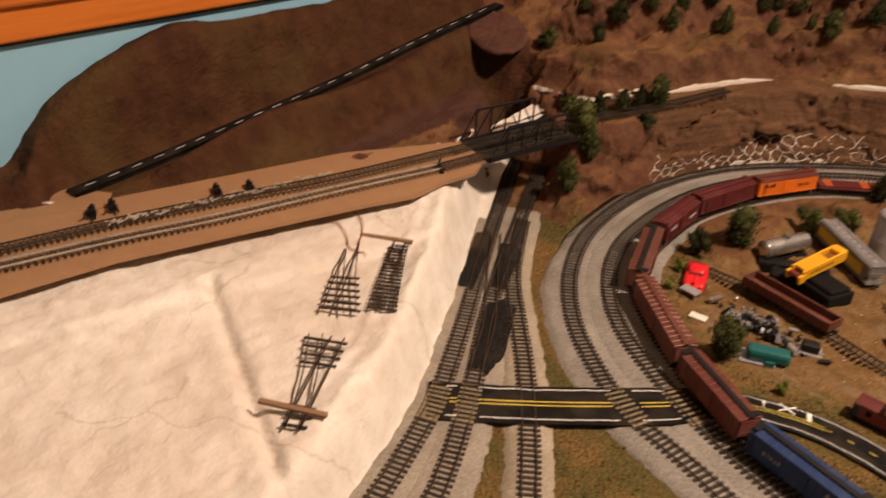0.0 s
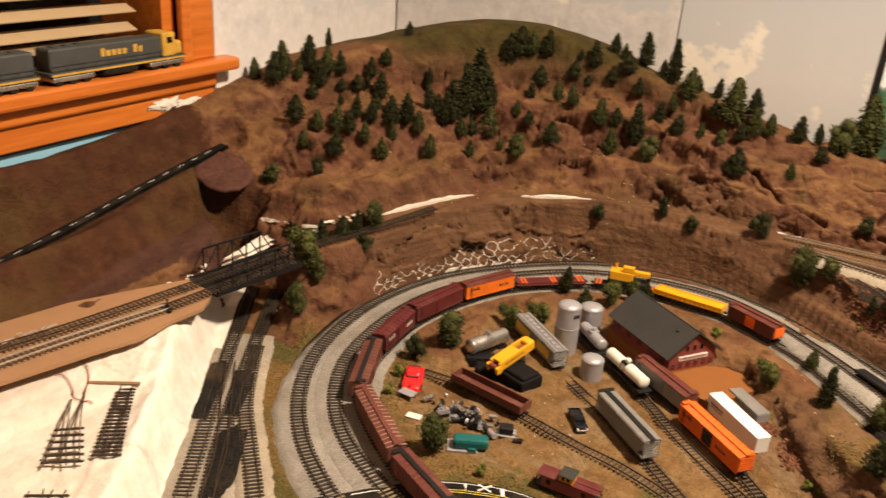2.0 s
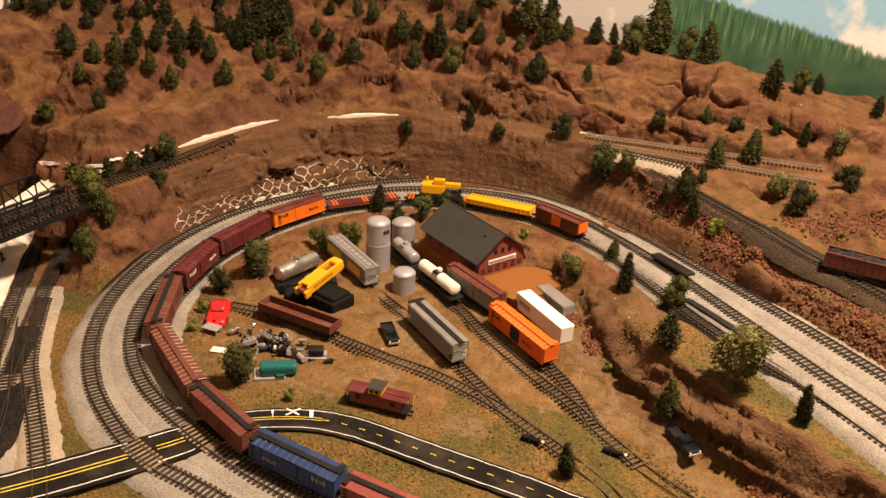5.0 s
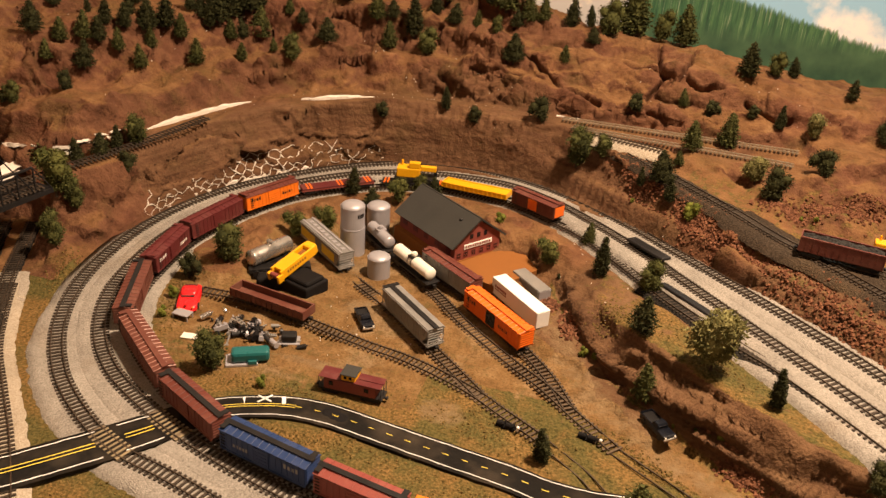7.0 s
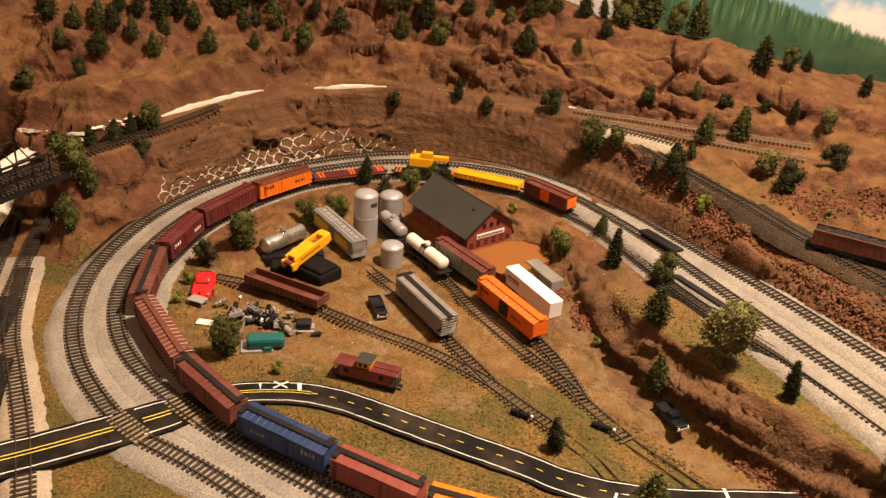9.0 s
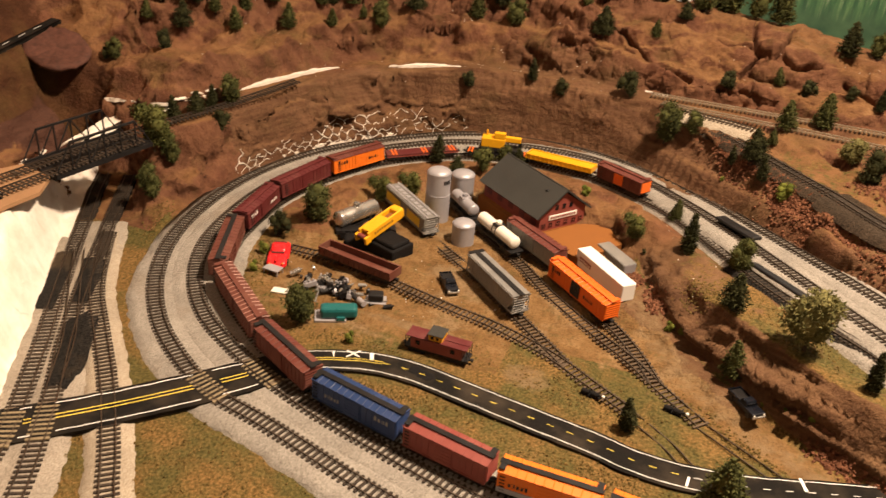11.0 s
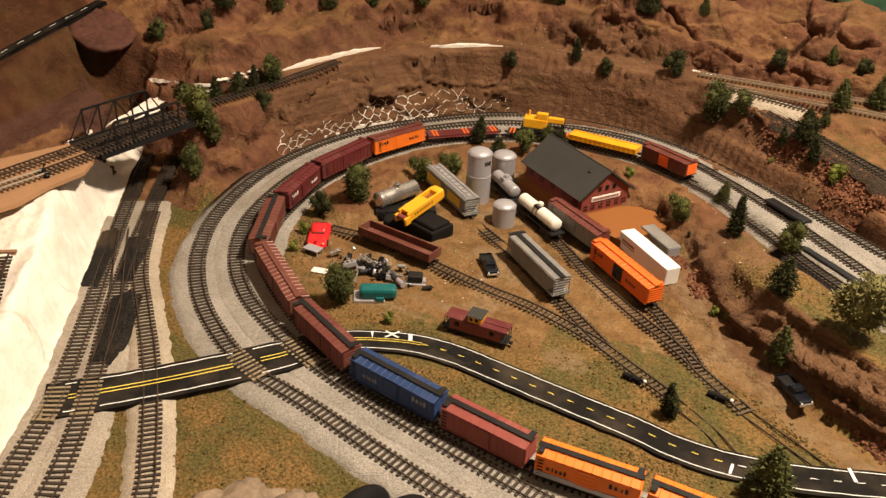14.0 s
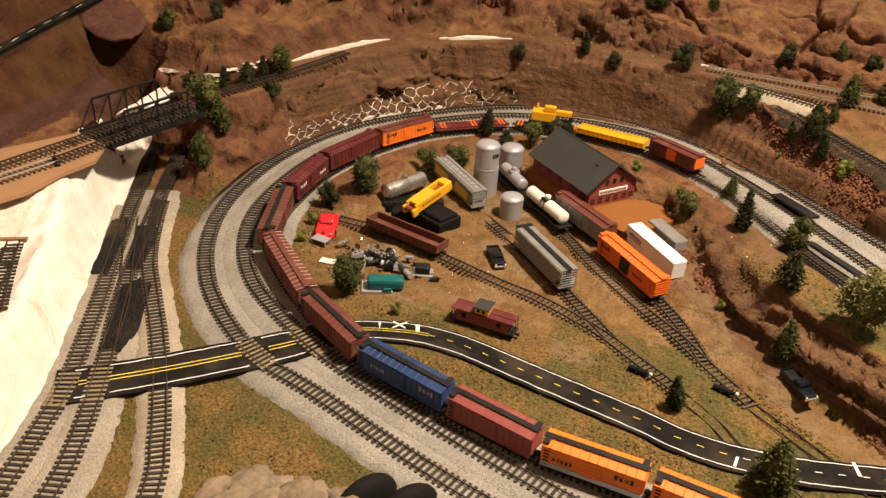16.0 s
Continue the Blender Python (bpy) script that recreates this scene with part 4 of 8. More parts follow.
WX = -1.30
slab("wall_west", WX - 0.25, WX, -2.6, 0.22, -1.6, 2.7, WALL, "plain painted room wall", "wall")
slab("wall_west_under_window", WX - 0.25, WX, 0.22, 1.44, -1.6, 0.44, SKY_BLUE, "light blue painted wall under the window", "wall")
slab("wall_west_beside_window", WX - 0.25, WX, 1.44, 2.46, -1.6, 2.7, WALL, "painted wall beside the window", "wall")
slab("wall_west_over_window", WX - 0.25, WX, 0.22, 1.44, 1.9, 2.7, WALL, "painted wall over the window", "wall")
slab("wall_north", WX - 0.25, 4.2, 2.46, 2.7, -1.6, 2.7, WALL, "painted wall behind the layout", "wall")
slab("wall_east", 4.0, 4.2, -2.6, 2.46, -1.6, 2.7, WALL, "plain painted room wall", "wall")
slab("wall_south", WX - 0.25, 4.2, -2.8, -2.6, -1.6, 2.7, WALL, "plain painted room wall", "wall")
slab("floor", WX - 0.25, 4.2, -2.8, 2.7, -1.75, -1.6, stuff_mat("carpet", (0.2, 0.16, 0.12), 0.95), "plain room floor", "floor")
slab("ceiling", WX - 0.25, 4.2, -2.8, 2.7, 2.7, 2.8, WALL, "plain white ceiling", "ceiling")


def print_sheet(name, a, b, z0, z1, kind, label):
    (ax, ay), (bx, by) = a, b
    bm = fresh()
    n = Vector((by - ay, ax - bx, 0)).normalized() * 0.004
    v = [bm.verts.new((x + s * n.x, y + s * n.y, z)) for s in (0, 1) for x, y, z in ((ax, ay, z0), (bx, by, z0), (bx, by, z1), (ax, ay, z1))]
    for f in ((0, 1, 2, 3), (7, 6, 5, 4), (0, 4, 5, 1), (1, 5, 6, 2), (2, 6, 7, 3), (3, 7, 4, 0)):
        bm.faces.new([v[i] for i in f])
    return tagged(part(name, bm, print_mat(name + "_print", kind), None), label, "backdrop", kind="structure")


print_sheet("backdrop_peaks", (WX + 0.006, 1.56), (WX + 0.006, 2.44), 0.10, 1.2, "peaks", "printed paper backdrop of misty grey peaks")
print_sheet("backdrop_sky", (WX + 0.012, 2.45), (-0.345, 2.45), 0.10, 1.2, "peaks", "printed paper backdrop of peaks and cream clouds")
print_sheet("backdrop_clouds", (-0.341, 2.448), (0.19, 2.448), 0.10, 1.2, "clouds", "printed paper backdrop of grey sky and clouds")
print_sheet("backdrop_forest", (0.206, 2.45), (3.9, 2.45), 0.10, 1.2, "forest", "printed paper backdrop of green forest under blue sky")
slab("backdrop_joint", 0.19, 0.206, 2.438, 2.45, 0.10, 1.2, BLACK, "dark strip covering the joint of the backdrop", "trim")

# ---- window ----
win = thing("window_1", "orange stained wood window frame with half closed tan blinds", "window", kind="structure")
part("window_sill", box(fresh(), WX - 0.10, WX + 0.058, 0.02, 1.60, 0.442, 0.474, 0.008), OAK, win, "stained wood sill with a rounded nose")
apron = fresh()
box(apron, WX, WX + 0.030, 0.06, 1.545, 0.405, 0.442, 0.006)
box(apron, WX, WX + 0.018, 0.06, 1.545, 0.352, 0.408, 0.004)
part("apron", apron, OAK, win, "moulded stained wood apron")
# the shade line below the apron, built as a black strip
part("apron_edge", box(fresh(), WX, WX + 0.010, 0.06, 1.545, 0.346, 0.352), BLACK, win, "black strip standing in for the shade under the apron")
for y0, y1 in ((1.430, 1.545), (0.115, 0.23)):
    side = fresh()
    box(side, WX, WX + 0.024, y0, y1, 0.474, 2.0, 0.005)
    box(side, WX, WX + 0.034, y0 + (0.0 if y0 > 1 else 0.085), y0 + (0.03 if y0 > 1 else 0.115), 0.474, 2.0, 0.004)
    part("casing", side, OAK, win)
part("head_casing", box(fresh(), WX, WX + 0.024, 0.115, 1.545, 2.0, 2.11, 0.005), OAK, win)
for y0, y1 in ((1.40, 1.44), (0.22, 0.26)):
    part("jamb", box(fresh(), WX - 0.22, WX, y0, y1, 0.474, 1.95), OAK, win)
part("pane", box(fresh(), WX - 0.20, WX - 0.194, 0.24, 1.42, 0.45, 1.95), GLASS_DARK, win, "dark window glass at night")
slat = part("slat", box(fresh(), -0.021, 0.021, -0.55, 0.55, -0.0012, 0.0012), BLIND, win)
slat.matrix_basis = put(WX - 0.045, 0.80, 0.56, 0, 0, 24)
for i in range(1, 32):
    shared("slat", slat.data, win, put(WX - 0.045, 0.80, 0.56 + 0.0405 * i, 0, 0, 24))
part("bottom_rail", box(fresh(), WX - 0.07, WX - 0.02, 0.25, 1.35, 0.525, 0.537), BLIND, win)

# ---- tracks ----
TIE_MESH = {}


def tie_mesh(material, length=0.0300):
    key = (material.name, length)
    if key not in TIE_MESH:
        bm = box(fresh(), -0.0019, 0.0019, -length / 2, length / 2, 0, 0.0022)
        for v in bm.verts:
            v.co *= K
        me = bpy.data.meshes.new("tie")
        bm.to_mesh(me)
        bm.free()
        me.materials.append(material)
        TIE_MESH[key] = me
    return TIE_MESH[key]


def sweep(line, across, up, width, height):
    """Vertices and faces of a bar of the given section that follows a line, offset across and up."""
    d, n = headings(line)
    v = []
    for s, h in ((-width / 2, 0), (width / 2, 0), (width / 2, height), (-width / 2, height)):
        q = line.copy()
        q[:, :2] += n * (across + s)
        q[:, 2] += up + h
        v.append(q)
    m = len(line)
    v = np.vstack(v)
    f = [(k * m + i, k * m + i + 1, ((k + 1) % 4) * m + i + 1, ((k + 1) % 4) * m + i) for k in range(4) for i in range(m - 1)]
    f += [(0, m, 2 * m, 3 * m), (m - 1, 4 * m - 1, 3 * m - 1, 2 * m - 1)]
    return v, f


def bed(line, width, lift, parent, material, name="ballast", trim=0.0, inner=0.0):
    p = along(line, 0.006)
    d, n = headings(p)
    half = width / 2
    rows = []
    for k, (s, h) in enumerate(((-half - 0.008, -0.012), (-half, lift * 0.15), (-half + 0.014, lift), (-0.006, lift), (0.006, lift), (half - 0.014, lift), (half, lift * 0.15), (half + 0.008, -0.012))):
        q = p.copy()
        jit = np.array([noise.noise(Vector((x * 70, y * 70, k * 3.1))) + 0.7 * noise.noise(Vector((x * 190, y * 190, k * 7.1))) for x, y in p[:, :2]])
        if k > 5:
            s = s - trim * np.clip((p[:, 1] - 1.0) / 0.25, 0, 1) * np.clip((0.1 - p[:, 0]) / 0.1, 0, 1)
        if k < 3:
            s = s + inner * np.clip((p[:, 1] - 1.12) / 0.2, 0, 1)
        far = 0.0035 if k in (0, 1, 6, 7) else 0.001
        q[:, :2] += n * (s + far * jit)[:, None]
        q[:, 2] += h + 0.0006 * jit
        rows.append(q)
    v = np.stack(rows, 1).reshape(-1, 3)
    return sheet(name, v, grid_faces(len(p), 8), material, parent)


def track(line, label, width=0.052, lift=0.006, ballast=BALLAST, ties=TIE, rail=RAIL, pieces=300, up=0.0, pitch=0.0092, start=0, trim=0.0, bed_end=9.0, inner=0.0):
    """A stretch of track: ballast bed, two rails, ties as pieces along the first stretch and joined beyond."""
    t = thing("railway_track", label, "railway track", "tracks of the layout", "structure")
    if ballast:
        bed([k for k in line if k[1] < bed_end], width, lift, t, ballast, trim=trim, inner=inner)
    base = (lift if ballast else 0.001) + up
    p = along(line, 0.004)
    for side in (-1, 1):
        for w, h0, h1, m, nm in ((0.0016, 0.0022, 0.0046, rail, "rail"),):
            v, f = sweep(p, side * 0.0089, base + h0, w, h1 - h0)
            sheet(nm, v, f, m, t, smooth=False)
    q = along(line, pitch)
    d, n = headings(q)
    if not ties:
        return t
    me = tie_mesh(ties)
    rest_v, rest_f = [], []
    for i, (a, b) in enumerate(zip(q, d)):
        turn = math.degrees(math.atan2(b[1], b[0])) + random.uniform(-1.5, 1.5)
        m = put(a[0], a[1], a[2] + base, turn)
        if start <= i < start + pieces:
            shared("tie", me, t, m)
        else:
            k = len(rest_v)
            rest_v += [tuple((m @ v.co) / K) for v in me.vertices]
            rest_f += [[k + j for j in g.vertices] for g in me.polygons]
    if rest_v:
        tagged(sheet("tie_row", rest_v, rest_f, ties, t, smooth=False), kind="stuff")
    return t


track(TRACK_A, "outer main line with dark ties on grey ballast", 0.088, 0.0060, start=60, trim=0.026)
track(TRACK_B, "inner main line with dark ties on grey ballast", 0.098, 0.0070, start=45)
track(TRACK_C, "siding under the freight train on grey ballast", 0.070, 0.0050, start=40, inner=0.019)
track(TRACK_D, "side track beside the white plaster", 0.084, 0.0055, BALLAST_MID, pieces=120, bed_end=1.17, start=20)
track(TRACK_E, "middle side track with dark ties", 0.080, 0.0062, BALLAST_MID, pieces=120, bed_end=1.17, start=20)
track(TRACK_F, "side track on pale ballast", 0.062, 0.0065, BALLAST_PALE, pieces=120, start=20)
track(TRACK_G, "crossover between the side tracks", ballast=None, up=0.0062, ties=None)
track(TRACK_V, "spur on black cinders", 0.056, 0.003, BALLAST_DARK, pieces=100)
track(TRACK_X, "coal spur on black cinders", 0.088, 0.0035, BALLAST_DARK, pieces=60)
track(TRACK_U[:6], "upper line on fibreboard", ballast=None, ties=TIE_BROWN, rail=RAIL, pieces=200, up=0.004)
track(TRACK_U[5:10], "upper line over the bridge and along the ledge", ballast=None, ties=TIE, rail=RAIL, pieces=100, up=0.004)
track(TRACK_U[14:], "upper line along the rock face", ballast=None, ties=TIE_BROWN, rail=RAIL_CREAM, pieces=60, up=0.0025)
track(TRACK_W[:6], "second upper line on fibreboard", ballast=None, ties=TIE_BROWN, rail=RAIL_BRIGHT, pieces=200, up=0.004)
track(TRACK_W[5:], "second upper line over the bridge", ballast=None, ties=TIE, rail=RAIL, pieces=60, up=0.004)
track(TRACK_Q, "upper siding on brown soil", ballast=None, ties=TIE_BROWN, rail=RAIL_CREAM, pieces=70, up=0.0025)
track(TRACK_Z, "short stub siding on pale ballast", 0.046, 0.003, BALLAST_PALE, TIE_BROWN, pieces=30)
for k in (YARD_1, YARD_2, YARD_3, YARD_4):
    track([(x, y, 0.25 * min(0.012, float(level(x, y)[0]))) for x, y, z in k], "yard track half sunk in sandy soil", ballast=None, ties=TIE_BROWN, pieces=130, rail=RAIL, up=-0.0007, pitch=0.0092)
for k in (STUB_1, STUB_2):
    track(k, "buried rails end of a yard track", ballast=None, ties=None, up=-0.0010)

# ---- white plaster plateau and fibreboard ----
fx, fy = np.arange(-1.2, -0.38, 0.0056), np.arange(-0.1, 1.40, 0.0056)
FX, FY = [k.ravel() for k in np.meshgrid(fx, fy, indexing="ij")]
d_line = along([(-0.33, -0.1, 0)] + TRACK_D, 0.01)
side, foot_x, foot_y = np.full(len(FX), 9.0), np.zeros(len(FX)), np.zeros(len(FX))
for i in range(0, len(FX), 6000):
    dx, dy = FX[i:i + 6000, None] - d_line[:, 0], FY[i:i + 6000, None] - d_line[:, 1]
    j = (dx ** 2 + dy ** 2).argmin(1)
    dd, nn = headings(d_line)
    r = np.arange(len(j))
    side[i:i + 6000] = dx[r, j] * nn[j, 0] + dy[r, j] * nn[j, 1]
    foot_x[i:i + 6000], foot_y[i:i + 6000] = nn[j, 0], nn[j, 1]
hem = (side > 0.0085) & (side < 0.016)
FX, FY = np.where(hem, FX + foot_x * (0.016 - side), FX), np.where(hem, FY + foot_y * (0.016 - side), FY)
side = np.where(hem, 0.0161, side)
lump = np.array([rough((x, y, 0.3), 14.0, 4) for x, y in zip(FX, FY)])
fine = np.array([rough((x, y, 0.7), 45.0, 3) for x, y in zip(FX, FY)])
crest = 0.085 + 0.030 * np.clip((FY - 0.72) / 0.4, 0, 1) + 0.012 * np.clip((-0.78 - FX) / 0.1, 0, 1)
crest = crest * (1 - 0.72 * np.clip((FY - 1.105) / 0.07, 0, 1))
rise = np.clip((side - 0.020 - 0.006 * lump) / (0.052 + 0.02 * np.clip((FY - 0.8) / 0.3, 0, 1)), 0, 1)
rise = rise * rise * (3 - 2 * rise)
FZ = -0.004 + (crest + 0.004) * rise + (0.0035 * lump * rise + 0.0022 * fine + 0.006 * np.exp(-((side - 0.072) / 0.008) ** 2) * np.clip(lump + 0.3, 0, 1))
FZ -= 0.014 * np.exp(-((side - 0.10) / 0.012) ** 2) * (FY < 0.9) * 0.35
seam = np.abs((FX + 0.877) * 0.148 + (FY - 0.496) * 0.361) / 0.39
FZ -= 0.014 * np.exp(-(seam / 0.0085) ** 2) * (FX > -0.89) * (FX < -0.50)
band = np.clip((0.140 + 0.008 * lump - near(TRACK_W, FX, FY)) / 0.010, 0, 1)
FZ += 0.007 * band * (FY < 0.95) + 0.006 * np.clip((0.118 + 0.008 * lump - side) / 0.010, 0, 1) * rise
soil = np.array([level_at(x, y) for x, y in zip(FX, FY)])
keep = (side > 0.016) & (FY < 1.345 + 0.03 * lump) & ((FX > -0.925) | (FY < 1.07) | ((FX > np.maximum(-0.955 - (FY - 1.08) * 0.55, -1.025)) & (soil < 0.095))) & (FX > -1.16)
FZ = np.where((FY > 1.07) & (soil < 0.095), np.maximum(FZ, soil + 0.008 + 0.003 * lump), FZ)
ff = grid_faces(len(fx), len(fy))
ff = ff[keep[ff].all(1)]
tagged(sheet("plaster_plateau", np.stack([FX, FY, FZ], 1), ff, FOAM), "rough white plaster covered foam plateau, unfinished", "plateau", kind="structure")


def plate(name, outline, z, thick, material, label, category="board"):
    bm = fresh()
    top = [bm.verts.new((x, y, h + z)) for x, y, h in outline]
    low = [bm.verts.new((x, y, h + z - thick)) for x, y, h in outline]
    bm.faces.new(top)
    bm.faces.new(low[::-1])
    for i in range(len(top)):
        j = (i + 1) % len(top)
        bm.faces.new((top[i], low[i], low[j], top[j]))
    return tagged(part(name, bm, material, None), label, category, kind="structure" if name == "fibreboard" else "")


plate("fibreboard", [(-1.02, 0.06, .122), (-0.99, 0.30, .124), (-0.975, 0.408, .125), (-0.93, 0.564, .127), (-0.868, 0.77, .129), (-0.836, 0.86, .13), (-0.838, 0.93, .131), (-0.828, 1.0, .131), (-0.85, 1.045, .132), (-0.868, 1.075, .133), (-0.93, 1.085, .133), (-1.04, 0.88, .13), (-1.09, 0.69, .129), (-1.155, 0.46, .126), (-1.21, 0.35, .124), (-1.25, 0.06, .122)], 0.0025, 0.007, BOARD, "raw brown fibreboard sheet carrying the upper line")
plate("fibreboard", [(-1.28, 0.1, .118), (-1.20, 0.1, .118), (-1.175, 0.36, .121), (-1.12, 0.47, .124), (-1.16, 0.5, .124), (-1.28, 0.42, .12)], 0.0065, 0.004, BOARD, "brown fibreboard scrap by the wall")

# ---- paved road and lane markings ----
ROAD = [(-0.62, 0.575, .0), (-0.559, 0.625, .0), (-0.464, 0.712, .0), (-0.381, 0.797, .0), (-0.336, 0.846, .0), (-0.300, 0.893, .0), (-0.264, 0.925, .0), (-0.215, 0.952, .0), (-0.161, 0.966, .0), (-0.103, 0.966, .0), (-0.047, 0.958, .0), (0.062, 0.941, .0), (0.179, 0.924, .0), (0.227, 0.913, .0), (0.294, 0.911, .0), (0.385, 0.926, .0), (0.486, 0.958, .0), (0.62, 1.0, .0)]


def ribbon(line, across0, across1, lift, wobble=0.0):
    d, n = headings(line)
    w = np.array([noise.noise(Vector((x * 45, y * 45, across0 * 90))) for x, y in line[:, :2]]) * wobble
    wide = 1 + 0.42 * np.clip((-0.28 - line[:, 0]) / 0.06, 0, 1)
    rows = []
    for s in np.linspace(across0, across1, 5):
        q = line.copy()
        q[:, :2] += n * (s * wide + w)[:, None]
        q[:, 2] += lift + (0.0006 if abs(s) < 0.02 else 0.0)
        rows.append(q)
    return np.stack(rows, 1).reshape(-1, 3), grid_faces(len(line), 5)


road_line = along(ROAD, 0.005)
road_line[:, 2] = 0.0092 - 0.0042 * np.clip((road_line[:, 0] + 0.27) / 0.05, 0, 1)
road = thing("road", "black painted road with white edges and yellow centre dashes", "road", kind="structure")
seg = road_line[road_line[:, 0] > -0.568]
v, f = ribbon(seg, -0.0265, 0.0265, 0.0, 0.0012)
d, n = headings(seg)
low = v.copy()
low[:, 2] -= 0.006
v2 = np.vstack([v, low])
m5 = len(seg)
sides = [(i * 5 + k, (i + 1) * 5 + k, (i + 1) * 5 + k + len(v), i * 5 + k + len(v)) for i in range(m5 - 1) for k in (0, 4)]
sheet("asphalt", v2, [tuple(r) for r in f] + sides, ASPHALT, road)
GAPS = (TRACK_A, TRACK_B, TRACK_C, TRACK_D, TRACK_E)


def clear(q, d=0.0115):
    return all(np.hypot(along(g, 0.01)[:, 0] - q[0], along(g, 0.01)[:, 1] - q[1]).min() > d for g in GAPS)


open_way = [clear(q) for q in seg]
for side in (-1, 1):
    run = []
    for i, q in enumerate(seg):
        if open_way[i] and not (side > 0 and 0.305 < q[0] < 0.34):
            run.append(q)
        if (not open_way[i] or i == len(seg) - 1) and len(run) > 3:
            vv, ff2 = ribbon(np.array(run), side * 0.0208 - 0.0006, side * 0.0208 + 0.0006, 0.0012, 0.0012)
            sheet("edge_line", vv, [tuple(r) for r in ff2], WHITE_LINE, road)
            run = []
        elif not open_way[i]:
            run = []
dash, i = 0, 0
while i < len(seg) - 5:
    q = seg[i]
    if q[0] < -0.165:
        if open_way[i] and open_way[i + 2]:
            for off in (-0.0026, 0.0026):
                vv, ff2 = ribbon(seg[i:i + 3], off - 0.0006, off + 0.0006, 0.0015)
                sheet("centre_line", vv, [tuple(r) for r in ff2], YELLOW_LINE, road)
        i += 2
    else:
        vv, ff2 = ribbon(seg[i:i + 3], -0.00055, 0.00055, 0.0014)
        sheet("centre_dash", vv, [tuple(r) for r in ff2], YELLOW_LINE if q[0] < 0.31 else WHITE_LINE, road)
        i += 6


def stripe(a, b, w, z, material, parent, name="road_mark"):
    a, b = Vector((*a, z)), Vector((*b, z))
    bm = box(fresh(), -(b - a).length / 2, (b - a).length / 2, -w / 2, w / 2, 0.0, 0.0004)
    turn = Matrix.Translation((a + b) / 2) @ Matrix.Rotation(math.atan2(b.y - a.y, b.x - a.x), 4, "Z")
    bmesh.ops.transform(bm, matrix=turn, verts=bm.verts)
    return part(name, bm, material, parent)


stripe((-0.246, 0.962), (-0.239, 0.942), 0.0035, 0.0066, WHITE_LINE, road)
stripe((-0.228, 0.972), (-0.203, 0.965), 0.0028, 0.0066, WHITE_LINE, road)
stripe((-0.222, 0.957), (-0.208, 0.980), 0.0028, 0.0066, WHITE_LINE, road)
stripe((-0.190, 0.982), (-0.183, 0.966), 0.0060, 0.0066, WHITE_LINE, road)
stripe((0.305, 0.912), (0.303, 0.893), 0.0035, 0.0066, WHITE_LINE, road)
stripe((0.455, 0.949), (0.447, 0.972), 0.0045, 0.0066, WHITE_LINE, road)
for a in ((-0.112, 0.972), (-0.1, 0.968), (-0.09, 0.966)):
    ob = part("tar_patch", ball(fresh(), (a[0], a[1], 0.0052), 0.012, 2, 0.09), SOOT, road, smooth=True)
# timber crossing decks between the rails
for line, x0 in ((TRACK_A, (-0.45, -0.25)), (TRACK_B, (-0.42, -0.2)), (TRACK_E, (-0.6, -0.4)), (TRACK_D, (-0.62, -0.45))):
    p = along(line, 0.004)
    p = p[(p[:, 0] > x0[0]) & (p[:, 0] < x0[1]) & (p[:, 1] < 1.0) & (p[:, 1] > 0.5)]
    p = p[[np.hypot(seg[:, 0] - q[0], seg[:, 1] - q[1]).min() < 0.038 for q in p]]
    vv, ff2 = sweep(p, 0.0, 0.0070, 0.0280, 0.0023)
    tagged(sheet("crossing_deck", vv, ff2, TIE_TAN, road, smooth=False), "tan timber deck")
    q2 = along([tuple(k) for k in p[::3]] + [tuple(p[-1])], 0.0092)[:-1]
    for a, b in zip(q2, headings(q2)[0]):
        shared("tie", tie_mesh(TIE_WORN), road, put(a[0], a[1], a[2] + 0.0079, math.degrees(math.atan2(b[1], b[0]))))

# ---- rolling stock ----


def bogie(parent, x, colour=BLACK):
    """A two-axle truck as a part with its wheels."""
    bm = fresh()
    for s in (-1, 1):
        box(bm, x - 0.017, x + 0.017, s * 0.0125 - 0.0015, s * 0.0125 + 0.0015, 0.0028, 0.0080, 0.0008)
        for w in (-0.011, 0.011):
            box(bm, x + w - 0.003, x + w + 0.003, s * 0.0128 - 0.002, s * 0.0128 + 0.002, 0.003, 0.0085)
    box(bm, x - 0.005, x + 0.005, -0.012, 0.012, 0.0045, 0.0095)
    t = part("truck", bm, colour, parent)
    for w in (-0.011, 0.011):
        wb = fresh()
        rod(wb, (x + w, -0.0102, 0.0045), (x + w, -0.0078, 0.0045), 0.0046, 14)
        rod(wb, (x + w, 0.0078, 0.0045), (x + w, 0.0102, 0.0045), 0.0046, 14)
        rod(wb, (x + w, -0.008, 0.0045), (x + w, 0.008, 0.0045), 0.0012, 6)
        part("wheelset", wb, colour, t)


def couplers(parent, half):
    for s in (-1, 1):
        bm = fresh()
        box(bm, s * half - 0.001, s * (half + 0.006), -0.0022, 0.0022, 0.0075, 0.0105) if s > 0 else box(bm, -half - 0.006, -half + 0.001, -0.0022, 0.0022, 0.0075, 0.0105)
        box(bm, s * (half + 0.005) - 0.002, s * (half + 0.005) + 0.002, -0.0035, 0.0035, 0.0068, 0.0112, 0.0006)
        part("coupler", bm, BLACK, parent, "dark coupler")


